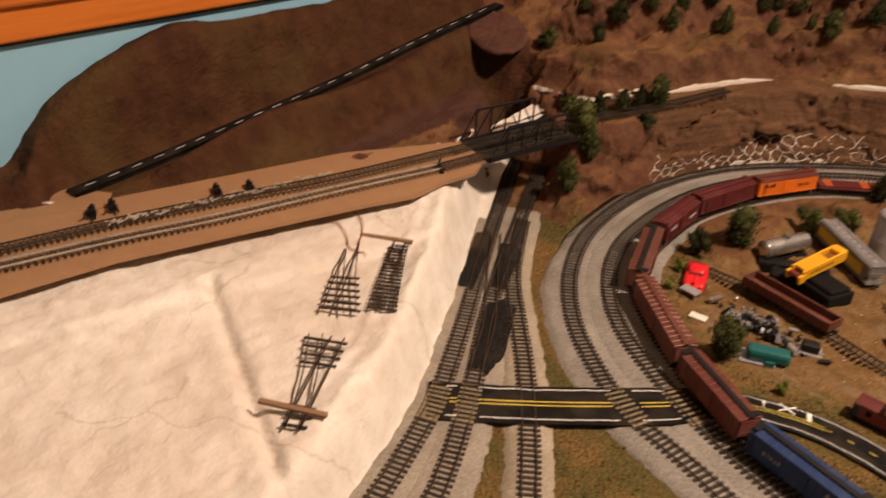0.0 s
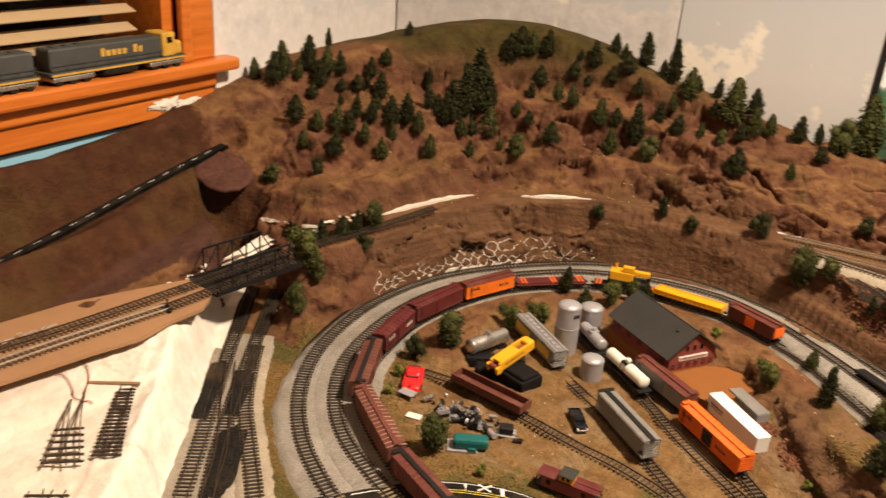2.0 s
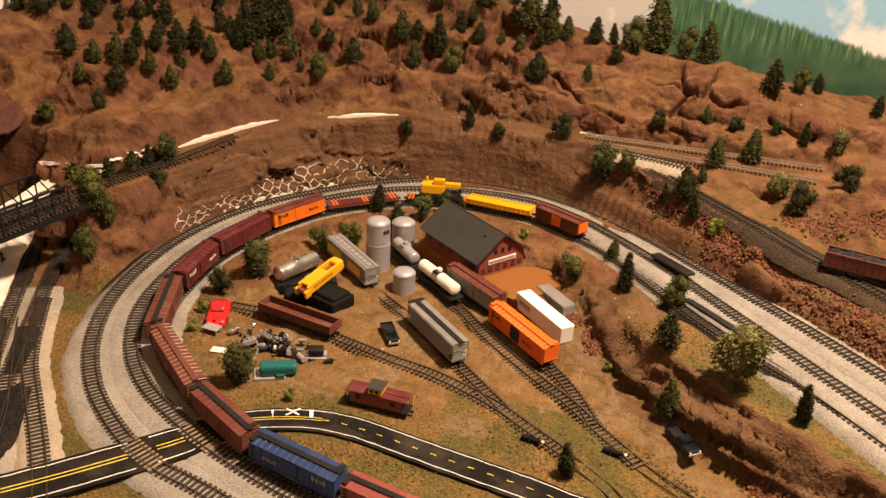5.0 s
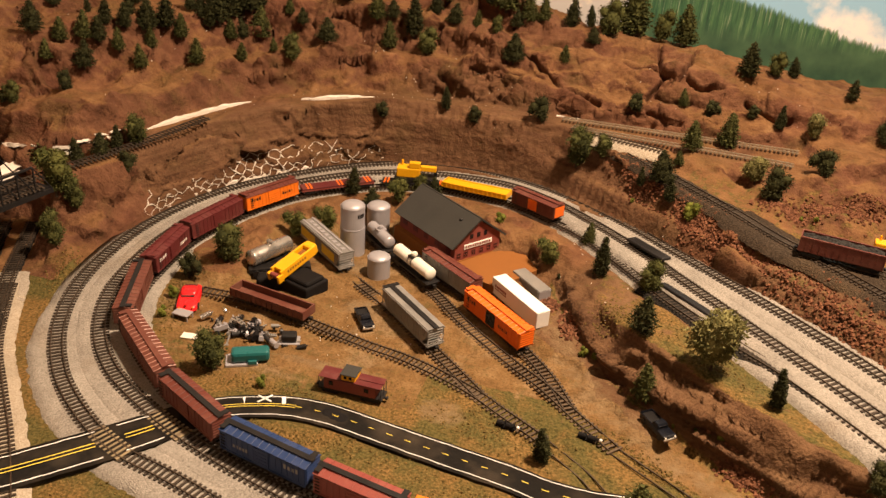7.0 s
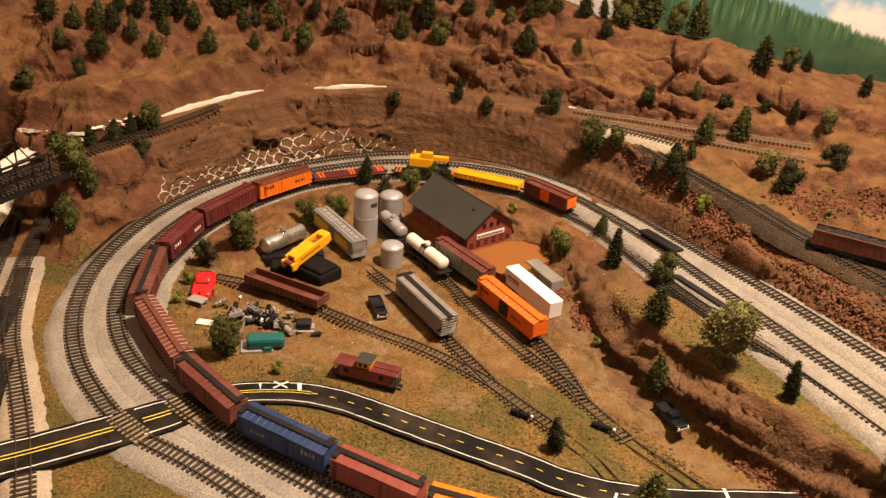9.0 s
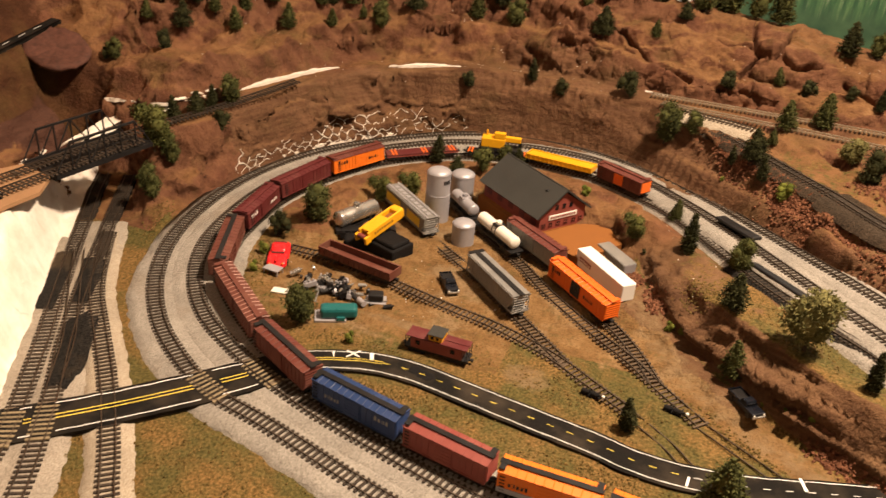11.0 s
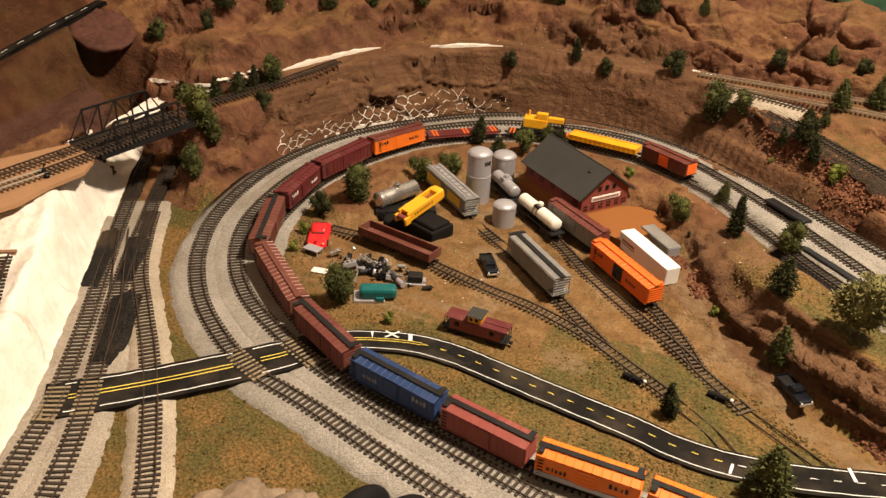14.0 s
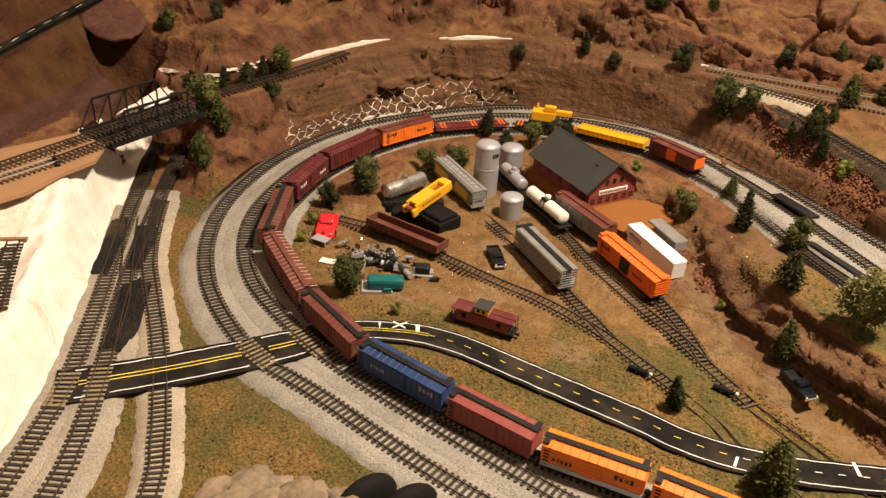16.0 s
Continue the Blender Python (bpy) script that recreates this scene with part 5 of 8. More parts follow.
def bars(parent, x, z, n, size, material, side, name="lettering"):
    """Unreadable lettering as plain raised bars on a car side."""
    bm = fresh()
    for i in range(n):
        a = x + i * size * 1.0
        h = size * (0.9 if i % 3 else 1.15)
        y = side * 0.01675
        box(bm, a, a + size * 0.62, min(y, y + side * 0.0003), max(y, y + side * 0.0003), z, z + h)
    return part(name, bm, material, parent, "plain lettering bars")


def boxcar(length, body, roof, label, walk=BLACK, door=None, ends=None, ribs=0, marks=None, height=0.0340, group="cars of the freight train", sill=None, worn=None):
    c = thing("boxcar", label, "freight car", group)
    h, w, z0, z1 = length / 2, 0.0165, 0.0105, 0.0105 + height - 0.004
    bm = box(fresh(), -h, h, -w, w, z0, z1, 0.0006)
    part("body", bm, body, c)
    rib = fresh()
    n = ribs or int(length / 0.0095)
    for s in (-1, 1):
        for i in range(n + 1):
            x = -h + 0.002 + (length - 0.004) * i / n
            if abs(x) > 0.014:
                box(rib, x - 0.0006, x + 0.0006, min(s * w, s * (w + 0.0007)), max(s * w, s * (w + 0.0007)), z0 + 0.0006, z1 - 0.0008)
        box(rib, -h, h, min(s * w, s * (w + 0.0009)), max(s * w, s * (w + 0.0009)), z0 - 0.001, z0 + 0.0012)
    part("side_rib", rib, body, c)
    if sill:
        for s in (-1, 1):
            part("sill_panel", box(fresh(), -h, h, min(s * w, s * (w + 0.0014)), max(s * w, s * (w + 0.0014)), z0 - 0.0005, z0 + 0.0065), sill, c, "silver painted lower side")
    rf = fresh()
    sec = [(-w - 0.0008, z1), (-w - 0.0008, z1 + 0.0008), (0, z1 + 0.004), (w + 0.0008, z1 + 0.0008), (w + 0.0008, z1)]
    a, b = [[rf.verts.new((x, y, z)) for y, z in sec] for x in (-h - 0.0008, h + 0.0008)]
    rf.faces.new(a)
    rf.faces.new(b[::-1])
    for i in range(5):
        j = (i + 1) % 5
        rf.faces.new((a[i], b[i], b[j], a[j]))
    part("roof", rf, roof, c)
    rf = fresh()
    m = max(8, int(length / 0.011))
    for i in range(m + 1):
        x = -h + length * i / m
        for s in (-1, 1):
            p, q = (x, s * (w + 0.0008), z1 + 0.0010), (x, s * 0.002, z1 + 0.0040)
            rod(rf, p, q, 0.0007, 5)
    part("roof_rib", rf, worn or roof, c)
    wk = box(fresh(), -h - 0.002, h + 0.002, -0.0042, 0.0042, z1 + 0.0048, z1 + 0.0060)
    for s in (-1, 1):
        box(wk, s * (h - 0.004) - 0.004, s * (h - 0.004) + 0.004, -0.004 if s > 0 else -0.015, 0.015 if s > 0 else 0.004, z1 + 0.0045, z1 + 0.0058)
    part("roofwalk", wk, walk, c, "running board along the roof")
    for s in (-1, 1):
        d = box(fresh(), -0.0125, 0.0125, min(s * w, s * (w + 0.0012)), max(s * w, s * (w + 0.0012)), z0 + 0.001, z1 - 0.002)
        for k in range(4):
            zz = z0 + 0.005 + k * (height - 0.012) / 4
            box(d, -0.0125, 0.0125, min(s * w, s * (w + 0.0017)), max(s * w, s * (w + 0.0017)), zz, zz + 0.0012)
        part("door", d, door or body, c)
        if marks:
            bars(c, -h + 0.012, z0 + 0.016, 4, 0.0065, marks, s)
            bars(c, 0.024, z0 + 0.011, 5, 0.0055, marks, s)
    for s in (-1, 1):
        e, rows = fresh(), []
        for k in range(13):
            zz = z0 + 0.002 + k * (height - 0.007) / 12
            x = s * (h + (0.0014 if k % 2 else 0.0004))
            rows.append([e.verts.new((x, y, zz)) for y in (-w + 0.002, w - 0.002)])
        for lo, hi in zip(rows, rows[1:]):
            e.faces.new((lo[0], lo[1], hi[1], hi[0]))
        part("end_panel", e, ends or body, c)
        ld = fresh()
        for k in range(5):
            zz = z0 + 0.003 + k * 0.0053
            box(ld, s * (h - 0.010), s * (h - 0.010) + 0.007, s * w - 0.0015, s * w + 0.0015, zz, zz + 0.0009)
        part("ladder", ld, BLACK, c)
    part("underframe", box(fresh(), -h + 0.003, h - 0.003, -0.008, 0.008, 0.0065, 0.0106), BLACK, c)
    bogie(c, -h + 0.024)
    bogie(c, h - 0.024)
    couplers(c, h)
    return c


def flat_base(name, length, body, label, category, group):
    c = thing(name, label, category, group)
    h = length / 2
    part("deck", box(fresh(), -h, h, -0.0155, 0.0155, 0.0095, 0.0130, 0.0005), body, c)
    part("underframe", box(fresh(), -h + 0.006, h - 0.006, -0.007, 0.007, 0.006, 0.0096), BLACK, c)
    bogie(c, -h + 0.024)
    bogie(c, h - 0.024)
    couplers(c, h)
    return c


def gondola(length, body, label, high=0.024, load=None, group="", marks=None):
    c = flat_base("gondola_car", length, body, label, "freight car", group)
    h, w, z0, z1 = length / 2, 0.0165, 0.0115, 0.0115 + high
    for s in (-1, 1):
        bm = box(fresh(), -h, h, s * w - 0.0008, s * w + 0.0008, z0, z1)
        box(bm, -h, h, s * w - 0.0016, s * w + 0.0016, z1 - 0.0016, z1 + 0.0004)
        n = int(length / 0.011)
        for i in range(n + 1):
            x = -h + length * i / n
            box(bm, x - 0.0009, x + 0.0009, min(s * w, s * (w + 0.0022)), max(s * w, s * (w + 0.0022)), z0, z1)
        part("side", bm, body, c)
        part("end", box(fresh(), s * h - 0.0010, s * h + 0.0010, -w, w, z0, z1 + 0.001), body, c)
        if marks:
            bars(c, -0.034, z0 + high * 0.55, 8, 0.0085, marks, s)
            bars(c, -0.016, z0 + high * 0.12, 5, 0.0075, marks, s)
    part("floor_plate", box(fresh(), -h + 0.001, h - 0.001, -w + 0.001, w - 0.001, 0.0131, 0.0138), body, c)
    if load:
        n, m = 40, 12
        v = []
        for i in range(n):
            for j in range(m):
                x, y = -h + 0.002 + (length - 0.004) * i / (n - 1), -w + 0.0015 + (2 * w - 0.003) * j / (m - 1)
                e = min(1, min(i, n - 1 - i) / 3, min(j, m - 1 - j) / 2)
                v.append((x, y, z1 - 0.004 + e * 0.004 + e * 0.003 * rough((x, y, 1), 90)))
        sheet("coal_load", v, grid_faces(n, m), load, c)["label"] = "rough black coal load"
    return c


def hopper(length, body, label, group, trim=None, roofed=True, band=None):
    """Covered hopper: sloped ends, ribbed sides, hatches on the roof and open end frames."""
    c = thing("hopper_car", label, "freight car", group)
    h, w, z0, z1 = length / 2, 0.0165, 0.011, 0.043
    bm = fresh()
    sec = [(-h + 0.018, z0), (-h + 0.004, z0 + 0.018), (-h + 0.004, z1), (h - 0.004, z1), (h - 0.004, z0 + 0.018), (h - 0.018, z0)]
    a, b = [[bm.verts.new((x, y, z)) for x, z in sec] for y in (-w, w)]
    bm.faces.new(a)
    bm.faces.new(b[::-1])
    for i in range(6):
        j = (i + 1) % 6
        bm.faces.new((a[i], b[i], b[j], a[j]))
    part("body", bm, body, c)
    rib = fresh()
    n = int(length / 0.0085)
    for s in (-1, 1):
        for i in range(1, n):
            x = -h + 0.004 + (length - 0.008) * i / n
            box(rib, x - 0.0007, x + 0.0007, min(s * w, s * (w + 0.0011)), max(s * w, s * (w + 0.0011)), z0 + (0.016 if abs(x) > h - 0.018 else 0.001), z1)
        box(rib, -h, h, min(s * w, s * (w + 0.0015)), max(s * w, s * (w + 0.0015)), z1 - 0.0022, z1)
        box(rib, -h, h, min(s * w, s * (w + 0.0015)), max(s * w, s * (w + 0.0015)), z0, z0 + 0.0024)
    part("side_rib", rib, body, c)
    if band:
        for s in (-1, 1):
            for x0, x1 in ((-h + 0.006, -0.018), (0.012, h - 0.020)):
                part("colour_panel", box(fresh(), x0, x1, min(s * w, s * (w + 0.0013)), max(s * w, s * (w + 0.0013)), z0 + 0.006, z1 - 0.008), band, c, "yellow painted side panel")
    rf = box(fresh(), -h + 0.001, h - 0.001, -w, w, z1, z1 + 0.0016, 0.0005)
    part("roof", rf, body, c)
    if roofed:
        for i in range(9):
            x = -h + 0.018 + (length - 0.036) * i / 8
            part("hatch", box(fresh(), x - 0.0052, x + 0.0052, -0.0042, 0.0042, z1 + 0.0016, z1 + 0.0030, 0.0005), trim or body, c)
        wk = fresh()
        for s in (-1, 1):
            box(wk, -h, h, s * 0.0105 - 0.0016, s * 0.0105 + 0.0016, z1 + 0.0024, z1 + 0.0034)
        part("roofwalk", wk, trim or body, c)
    else:
        part("roofwalk", box(fresh(), -h - 0.002, h + 0.002, -0.0045, 0.0045, z1 + 0.0026, z1 + 0.0040), BLACK, c, "black running board along the roof")
        part("roofwalk_end", box(fresh(), -h - 0.002, -h + 0.006, -0.016, 0.016, z1 + 0.0026, z1 + 0.0038), BLACK, c)
    for s in (-1, 1):
        fr = fresh()
        for y in (-w + 0.001, w - 0.001):
            rod(fr, (s * (h - 0.001), y, z0), (s * (h - 0.001), y, z1), 0.0009, 6)
        for k in range(6):
            rod(fr, (s * (h - 0.001), -w + 0.001, z0 + 0.004 + k * 0.0050), (s * (h - 0.001), w - 0.001, z0 + 0.004 + k * 0.0050), 0.0006, 5)
        part("end_frame", fr, body, c)
        part("end_platform", box(fresh(), s * (h - 0.009) - 0.009, s * (h - 0.009) + 0.009, -w, w, 0.0095, 0.0115), body, c)
    for x in (-0.03, 0.0, 0.03):
        bmh = fresh()
        bmesh.ops.create_cone(bmh, cap_ends=True, segments=4, radius1=0.007, radius2=0.018, depth=0.006, matrix=Matrix.Translation((x, 0, 0.0085)) @ Matrix.Rotation(math.pi / 4, 4, "Z"))
        part("discharge_bay", bmh, body, c)
    bogie(c, -h + 0.022)
    bogie(c, h - 0.022)
    couplers(c, h)
    return c


def tank_car(length, body, label, group, band=None, radius=0.0128, trucks=True):
    c = flat_base("tank_car", length, BLACK, label, "tank car", group) if trucks else thing("tank_car", label, "tank car", group)
    h, zc = length / 2 - 0.006, 0.014 + radius
    bm = fresh()
    bmesh.ops.create_cone(bm, cap_ends=False, segments=28, radius1=radius, radius2=radius, depth=2 * h - 0.012, matrix=Matrix.Translation((0, 0, zc)) @ Matrix.Rotation(math.pi / 2, 4, "Y"))
    for s in (-1, 1):
        bmesh.ops.create_uvsphere(bm, u_segments=28, v_segments=12, radius=1, matrix=Matrix.Translation((s * (h - 0.006), 0, zc)) @ Matrix.Diagonal((0.006, radius, radius, 1)))
    part("tank", bm, body, c, smooth=True)
    dm = fresh()
    rod(dm, (0, 0, zc + radius * 0.7), (0, 0, zc + radius + 0.006), 0.0062, 18)
    rod(dm, (0, 0, zc + radius + 0.006), (0, 0, zc + radius + 0.0075), 0.0045, 18)
    part("dome", dm, body, c)
    if band:
        bb = fresh()
        for x in (-0.006, 0.006):
            rod(bb, (x - 0.0008, 0, zc), (x + 0.0008, 0, zc), radius + 0.0006, 28)
        box(bb, -0.008, 0.008, -0.010, 0.010, zc + radius * 0.75, zc + radius + 0.0012)
        part("band", bb, band, c, "black band and walkway round the dome")
    sd = fresh()
    for x in (-h * 0.6, h * 0.6):
        box(sd, x - 0.004, x + 0.004, -0.011, 0.011, 0.0125, 0.019)
    part("saddle", sd, BLACK, c)
    for s in (-1, 1):
        rl = fresh()
        rod(rl, (-h, s * 0.0155, zc - 0.002), (h, s * 0.0155, zc - 0.002), 0.0005, 5)
        for k in range(5):
            x = -h + 2 * h * k / 4
            rod(rl, (x, s * 0.0155, 0.012), (x, s * 0.0155, zc - 0.002), 0.0004, 5)
        part("handrail", rl, BLACK, c)
    return c


def caboose(label, group):
    c = flat_base("caboose", 0.124, BLACK, label, "caboose", group)
    part("body", box(fresh(), -0.050, 0.050, -0.0155, 0.0155, 0.013, 0.036, 0.0006), RED_CAR, c)
    part("roof", box(fresh(), -0.060, 0.060, -0.0172, 0.0172, 0.036, 0.0382, 0.0010), MAROON, c)
    part("cupola", box(fresh(), -0.016, 0.010, -0.0145, 0.0145, 0.038, 0.050, 0.0006), YELLOW_CAR, c, "yellow cupola")
    part("cupola_roof", box(fresh(), -0.0185, 0.0125, -0.0168, 0.0168, 0.050, 0.0518, 0.0007), SHINGLE, c, "dark cupola roof")
    for x in (-0.0115, -0.0015):
        for s in (-1, 1):
            part("window_pane", box(fresh(), x, x + 0.0055, s * 0.0146 - 0.0004, s * 0.0146 + 0.0004, 0.0415, 0.0475), GLASS_DARK, c)
    for x in (-0.040, 0.028):
        for s in (-1, 1):
            part("window_pane", box(fresh(), x, x + 0.0085, s * 0.0156 - 0.0004, s * 0.0156 + 0.0004, 0.022, 0.031), GLASS_DARK, c)
    for s in (-1, 1):
        r = fresh()
        for y in (-0.0145, 0.0, 0.0145):
            rod(r, (s * 0.060, y, 0.012), (s * 0.060, y, 0.036), 0.0006, 6)
        rod(r, (s * 0.060, -0.0145, 0.024), (s * 0.060, 0.0145, 0.024), 0.0006, 6)
        part("end_rail", r, BLACK, c)
    part("roofwalk", box(fresh(), 0.014, 0.062, -0.003, 0.003, 0.0385, 0.0395), MAROON, c)
    return c


C_FINE = along(TRACK_C, 0.002)


def on_track(ob, s, length, line=C_FINE, base=0.0097):
    """Stand a car on a line, its two trucks on the curve, centred s along it."""
    half = length / 2 - 0.024
    i, j = int((s - half) / 0.002), int((s + half) / 0.002)
    a, b = Vector(line[i]), Vector(line[j])
    d = b - a
    m = (a + b) / 2
    ob.matrix_basis = put(m.x, m.y, m.z + base, math.degrees(math.atan2(d.y, d.x)), 0, -math.degrees(math.asin(d.z / d.length)))
    return ob


on_track(boxcar(0.150, ORANGE_DULL, ORANGE_DULL, "orange refrigerator car with silver sill and black running board", sill=SILVER), 0.461, 0.150)
on_track(boxcar(0.128, ORANGE_DULL, ORANGE_DULL, "orange refrigerator car with silver sill and black running board", sill=SILVER, marks=BLACK), 0.613, 0.128)
on_track(boxcar(0.126, RED_CAR, RED_CAR, "faded red boxcar with black running board"), 0.751, 0.126)
on_track(boxcar(0.146, BLUE_CAR, BLUE_CAR, "blue boxcar with white lettering bars", marks=GREY_CAR), 0.900, 0.146)
on_track(boxcar(0.142, BOXCAR_RED, BOXCAR_RED, "oxide red boxcar with black running board"), 1.057, 0.142)
on_track(boxcar(0.180, BROWN_CAR, BROWN_CAR, "long brown boxcar with worn shiny roof ribs", walk=BROWN_CAR, worn=RIB_WORN), 1.231, 0.180)
on_track(boxcar(0.158, BROWN_CAR, BROWN_CAR, "brown boxcar with black running board"), 1.414, 0.158)
on_track(boxcar(0.130, MAROON, MAROON, "maroon boxcar with pale lettering bars", walk=MAROON, marks=WHITE_CAR), 1.572, 0.130)
on_track(boxcar(0.142, MAROON, MAROON, "maroon boxcar with white round emblem", walk=MAROON), 1.721, 0.142)
on_track(boxcar(0.136, ORANGE_DULL, BOXCAR_RED, "orange refrigerator car with dark roof", walk=BOXCAR_RED, marks=BLACK, height=0.033), 1.872, 0.136)
on_track(boxcar(0.126, BOXCAR_RED, BOXCAR_RED, "dark red boxcar with orange doors and ends", ends=ORANGE_CAR, door=ORANGE_CAR, walk=BOXCAR_RED, height=0.030), 2.538, 0.126)
yg = gondola(0.160, YELLOW_CAR, "long low yellow gondola car", 0.011, group="cars of the freight train")
part("load_cover", box(fresh(), -0.078, 0.078, -0.0150, 0.0150, 0.0180, 0.0215, 0.001), YELLOW_CAR, yg)
on_track(yg, 2.374, 0.160)
ff_car = flat_base("flat_car", 0.170, RED_CAR, "red flat car with orange stripes", "freight car", "cars of the freight train")
part("bulkhead_deck", box(fresh(), -0.084, 0.084, -0.0158, 0.0158, 0.0130, 0.0165, 0.0006), MAROON, ff_car)
for x in (-0.072, -0.064, 0.0, 0.008, 0.066, 0.074):
    part("stripe", box(fresh(), x, x + 0.004, -0.0160, 0.0160, 0.0165, 0.0169), ORANGE_CAR, ff_car, "orange stripe")
on_track(ff_car, 2.040, 0.170)
cf = flat_base("flat_car", 0.150, BLACK, "black flat car carrying a yellow crane", "freight car", "cars of the freight train")
for x in (-0.070, -0.062, 0.060, 0.068):
    part("stripe", box(fresh(), x, x + 0.004, -0.0157, 0.0157, 0.0130, 0.0134), ORANGE_CAR, cf, "orange stripe")
on_track(cf, 2.222, 0.150)


def crane(label, reach=0.09, base=True):
    c = thing("toy_crane", label, "crane")
    if base:
        part("carriage", box(fresh(), -0.036, 0.036, -0.013, 0.013, 0.0035, 0.010, 0.0012), BLACK, c)
        for x in (-0.027, -0.009, 0.009, 0.027):
            w = fresh()
            for s in (-1, 1):
                rod(w, (x, s * 0.010, 0.0052), (x, s * 0.0155, 0.0052), 0.0052, 14)
            part("wheelset", w, BLACK, c)
    part("house", box(fresh(), -0.032, 0.010, -0.0125, 0.0125, 0.010, 0.027, 0.0015), YELLOW_CAR, c)
    part("cab", box(fresh(), -0.010, 0.010, -0.0115, 0.0, 0.027, 0.038, 0.0012), YELLOW_CAR, c)
    part("cab_window", box(fresh(), 0.0098, 0.0104, -0.0100, -0.0015, 0.029, 0.036), GLASS_DARK, c)
    part("exhaust", rod(fresh(), (-0.024, 0.006, 0.026), (-0.024, 0.006, 0.036), 0.002, 10), YELLOW_CAR, c)
    bm = fresh()
    box(bm, -0.004, reach - 0.03, -0.005, 0.005, 0.021, 0.030, 0.001)
    part("boom", bm, YELLOW_CAR, c)
    part("hook_block", box(fresh(), reach - 0.034, reach - 0.028, -0.004, 0.004, 0.012, 0.022), BLACK, c)
    return c


k = crane("yellow rail crane riding on a flat car", 0.068)
i = int(2.222 / 0.002)
k.matrix_basis = put(C_FINE[i][0], C_FINE[i][1], C_FINE[i][2] + 0.0229, math.degrees(math.atan2(C_FINE[i + 1][1] - C_FINE[i][1], C_FINE[i + 1][0] - C_FINE[i][0]))) @ Matrix.Scale(1.3, 4)

# ---- the yard ----
YARD_BASE = 0.0056


def between(ob, a, b, z=0.0):
    ob.matrix_basis = put((a[0] + b[0]) / 2, (a[1] + b[1]) / 2, z, math.degrees(math.atan2(b[1] - a[1], b[0] - a[0])))
    return ob


between(gondola(0.160, BROWN_CAR, "empty brown gondola car on the yard track", 0.0155, group="cars in the yard"), (-0.397, 1.226), (-0.240, 1.193), YARD_BASE)
between(hopper(0.172, GREY_CAR, "grey covered hopper with yellow side panels and roof hatches", "cars in the yard", trim=SILVER, band=YELLOW_PANEL), (-0.375, 1.497), (-0.240, 1.382), YARD_BASE)
between(hopper(0.160, GREY_CAR, "grey covered hopper with black running board", "cars in the yard", roofed=False), (-0.122, 1.293), (-0.006, 1.186), YARD_BASE)
between(tank_car(0.140, CREAM, "white tank car with black band on the yard track", "cars in the yard", band=BLACK), (-0.167, 1.472), (-0.069, 1.388), YARD_BASE)
between(tank_car(0.105, SILVER, "silver tank car behind the white one", "cars in the yard", band=SILVER), (-0.252, 1.552), (-0.184, 1.484), YARD_BASE)
bb = boxcar(0.150, GREY_CAR, BOXCAR_RED, "weathered boxcar with rusty roof beside the shed", walk=BOXCAR_RED, ends=BOXCAR_RED, group="cars in the yard")
between(bb, (-0.095, 1.463), (0.018, 1.376), YARD_BASE)
between(boxcar(0.165, ORANGE_CAR, ORANGE_CAR, "bright orange boxcar in the yard", walk=ORANGE_CAR, door=NAVY, marks=BLACK, group="cars in the yard"), (0.022, 1.342), (0.140, 1.236), YARD_BASE)
cb = caboose("old red caboose body with yellow cupola in the grass", "cars in the yard")
cb.matrix_basis = put(-0.098, 1.034, -0.002, -1.0) @ Matrix.Scale(0.86, 4)


def trailer(label):
    c = thing("road_trailer", label, "trailer")
    part("body", box(fresh(), -0.072, 0.072, -0.0150, 0.0150, 0.012, 0.046, 0.0012), WHITE_CAR, c)
    part("underframe", box(fresh(), -0.068, 0.068, -0.006, 0.006, 0.009, 0.0121), BLACK, c)
    for x in (-0.056, -0.043):
        w = fresh()
        for s in (-1, 1):
            rod(w, (x, s * 0.008, 0.0062), (x, s * 0.0142, 0.0062), 0.0062, 16)
        part("wheelset", w, BLACK, c)
    lg = fresh()
    for s in (-1, 1):
        box(lg, 0.042, 0.046, s * 0.008 - 0.0015, s * 0.008 + 0.0015, 0.0, 0.0121)
    part("landing_leg", lg, BLACK, c)
    for s in (-1, 1):
        bm = fresh()
        for r, tall in ((0, 0.0050), (1, 0.0022)):
            for q in range(7):
                box(bm, 0.024 + q * 0.0055, 0.0282 + q * 0.0055, min(s * 0.0150, s * 0.0153), max(s * 0.0150, s * 0.0153), 0.030 - r * 0.0045, 0.030 - r * 0.0045 + tall)
        part("lettering", bm, RED_CAR, c, "red lettering bars")
    part("rear_door", box(fresh(), -0.0728, -0.0716, -0.0138, 0.0138, 0.0135, 0.0445), WHITE_CAR, c)
    return c


between(trailer("white semi trailer standing on the gravel lot"), (0.158, 1.312), (0.058, 1.412), 0.0005)
cont = thing("freight_container", "grey container standing beside the white trailer", "container")
part("box_body", box(fresh(), -0.045, 0.045, -0.0145, 0.0145, 0.0, 0.032, 0.0012), GREY_CAR, cont)
cr = fresh()
for i in range(22):
    for s in (-1, 1):
        box(cr, -0.042 + i * 0.004, -0.040 + i * 0.004, min(s * 0.0145, s * 0.0152), max(s * 0.0145, s * 0.0152), 0.002, 0.030)
part("corrugation", cr, GREY_CAR, cont)
part("door", box(fresh(), 0.0448, 0.0458, -0.013, 0.013, 0.002, 0.030), SILVER, cont)
between(cont, (0.085, 1.478), (0.148, 1.413), 0.0)


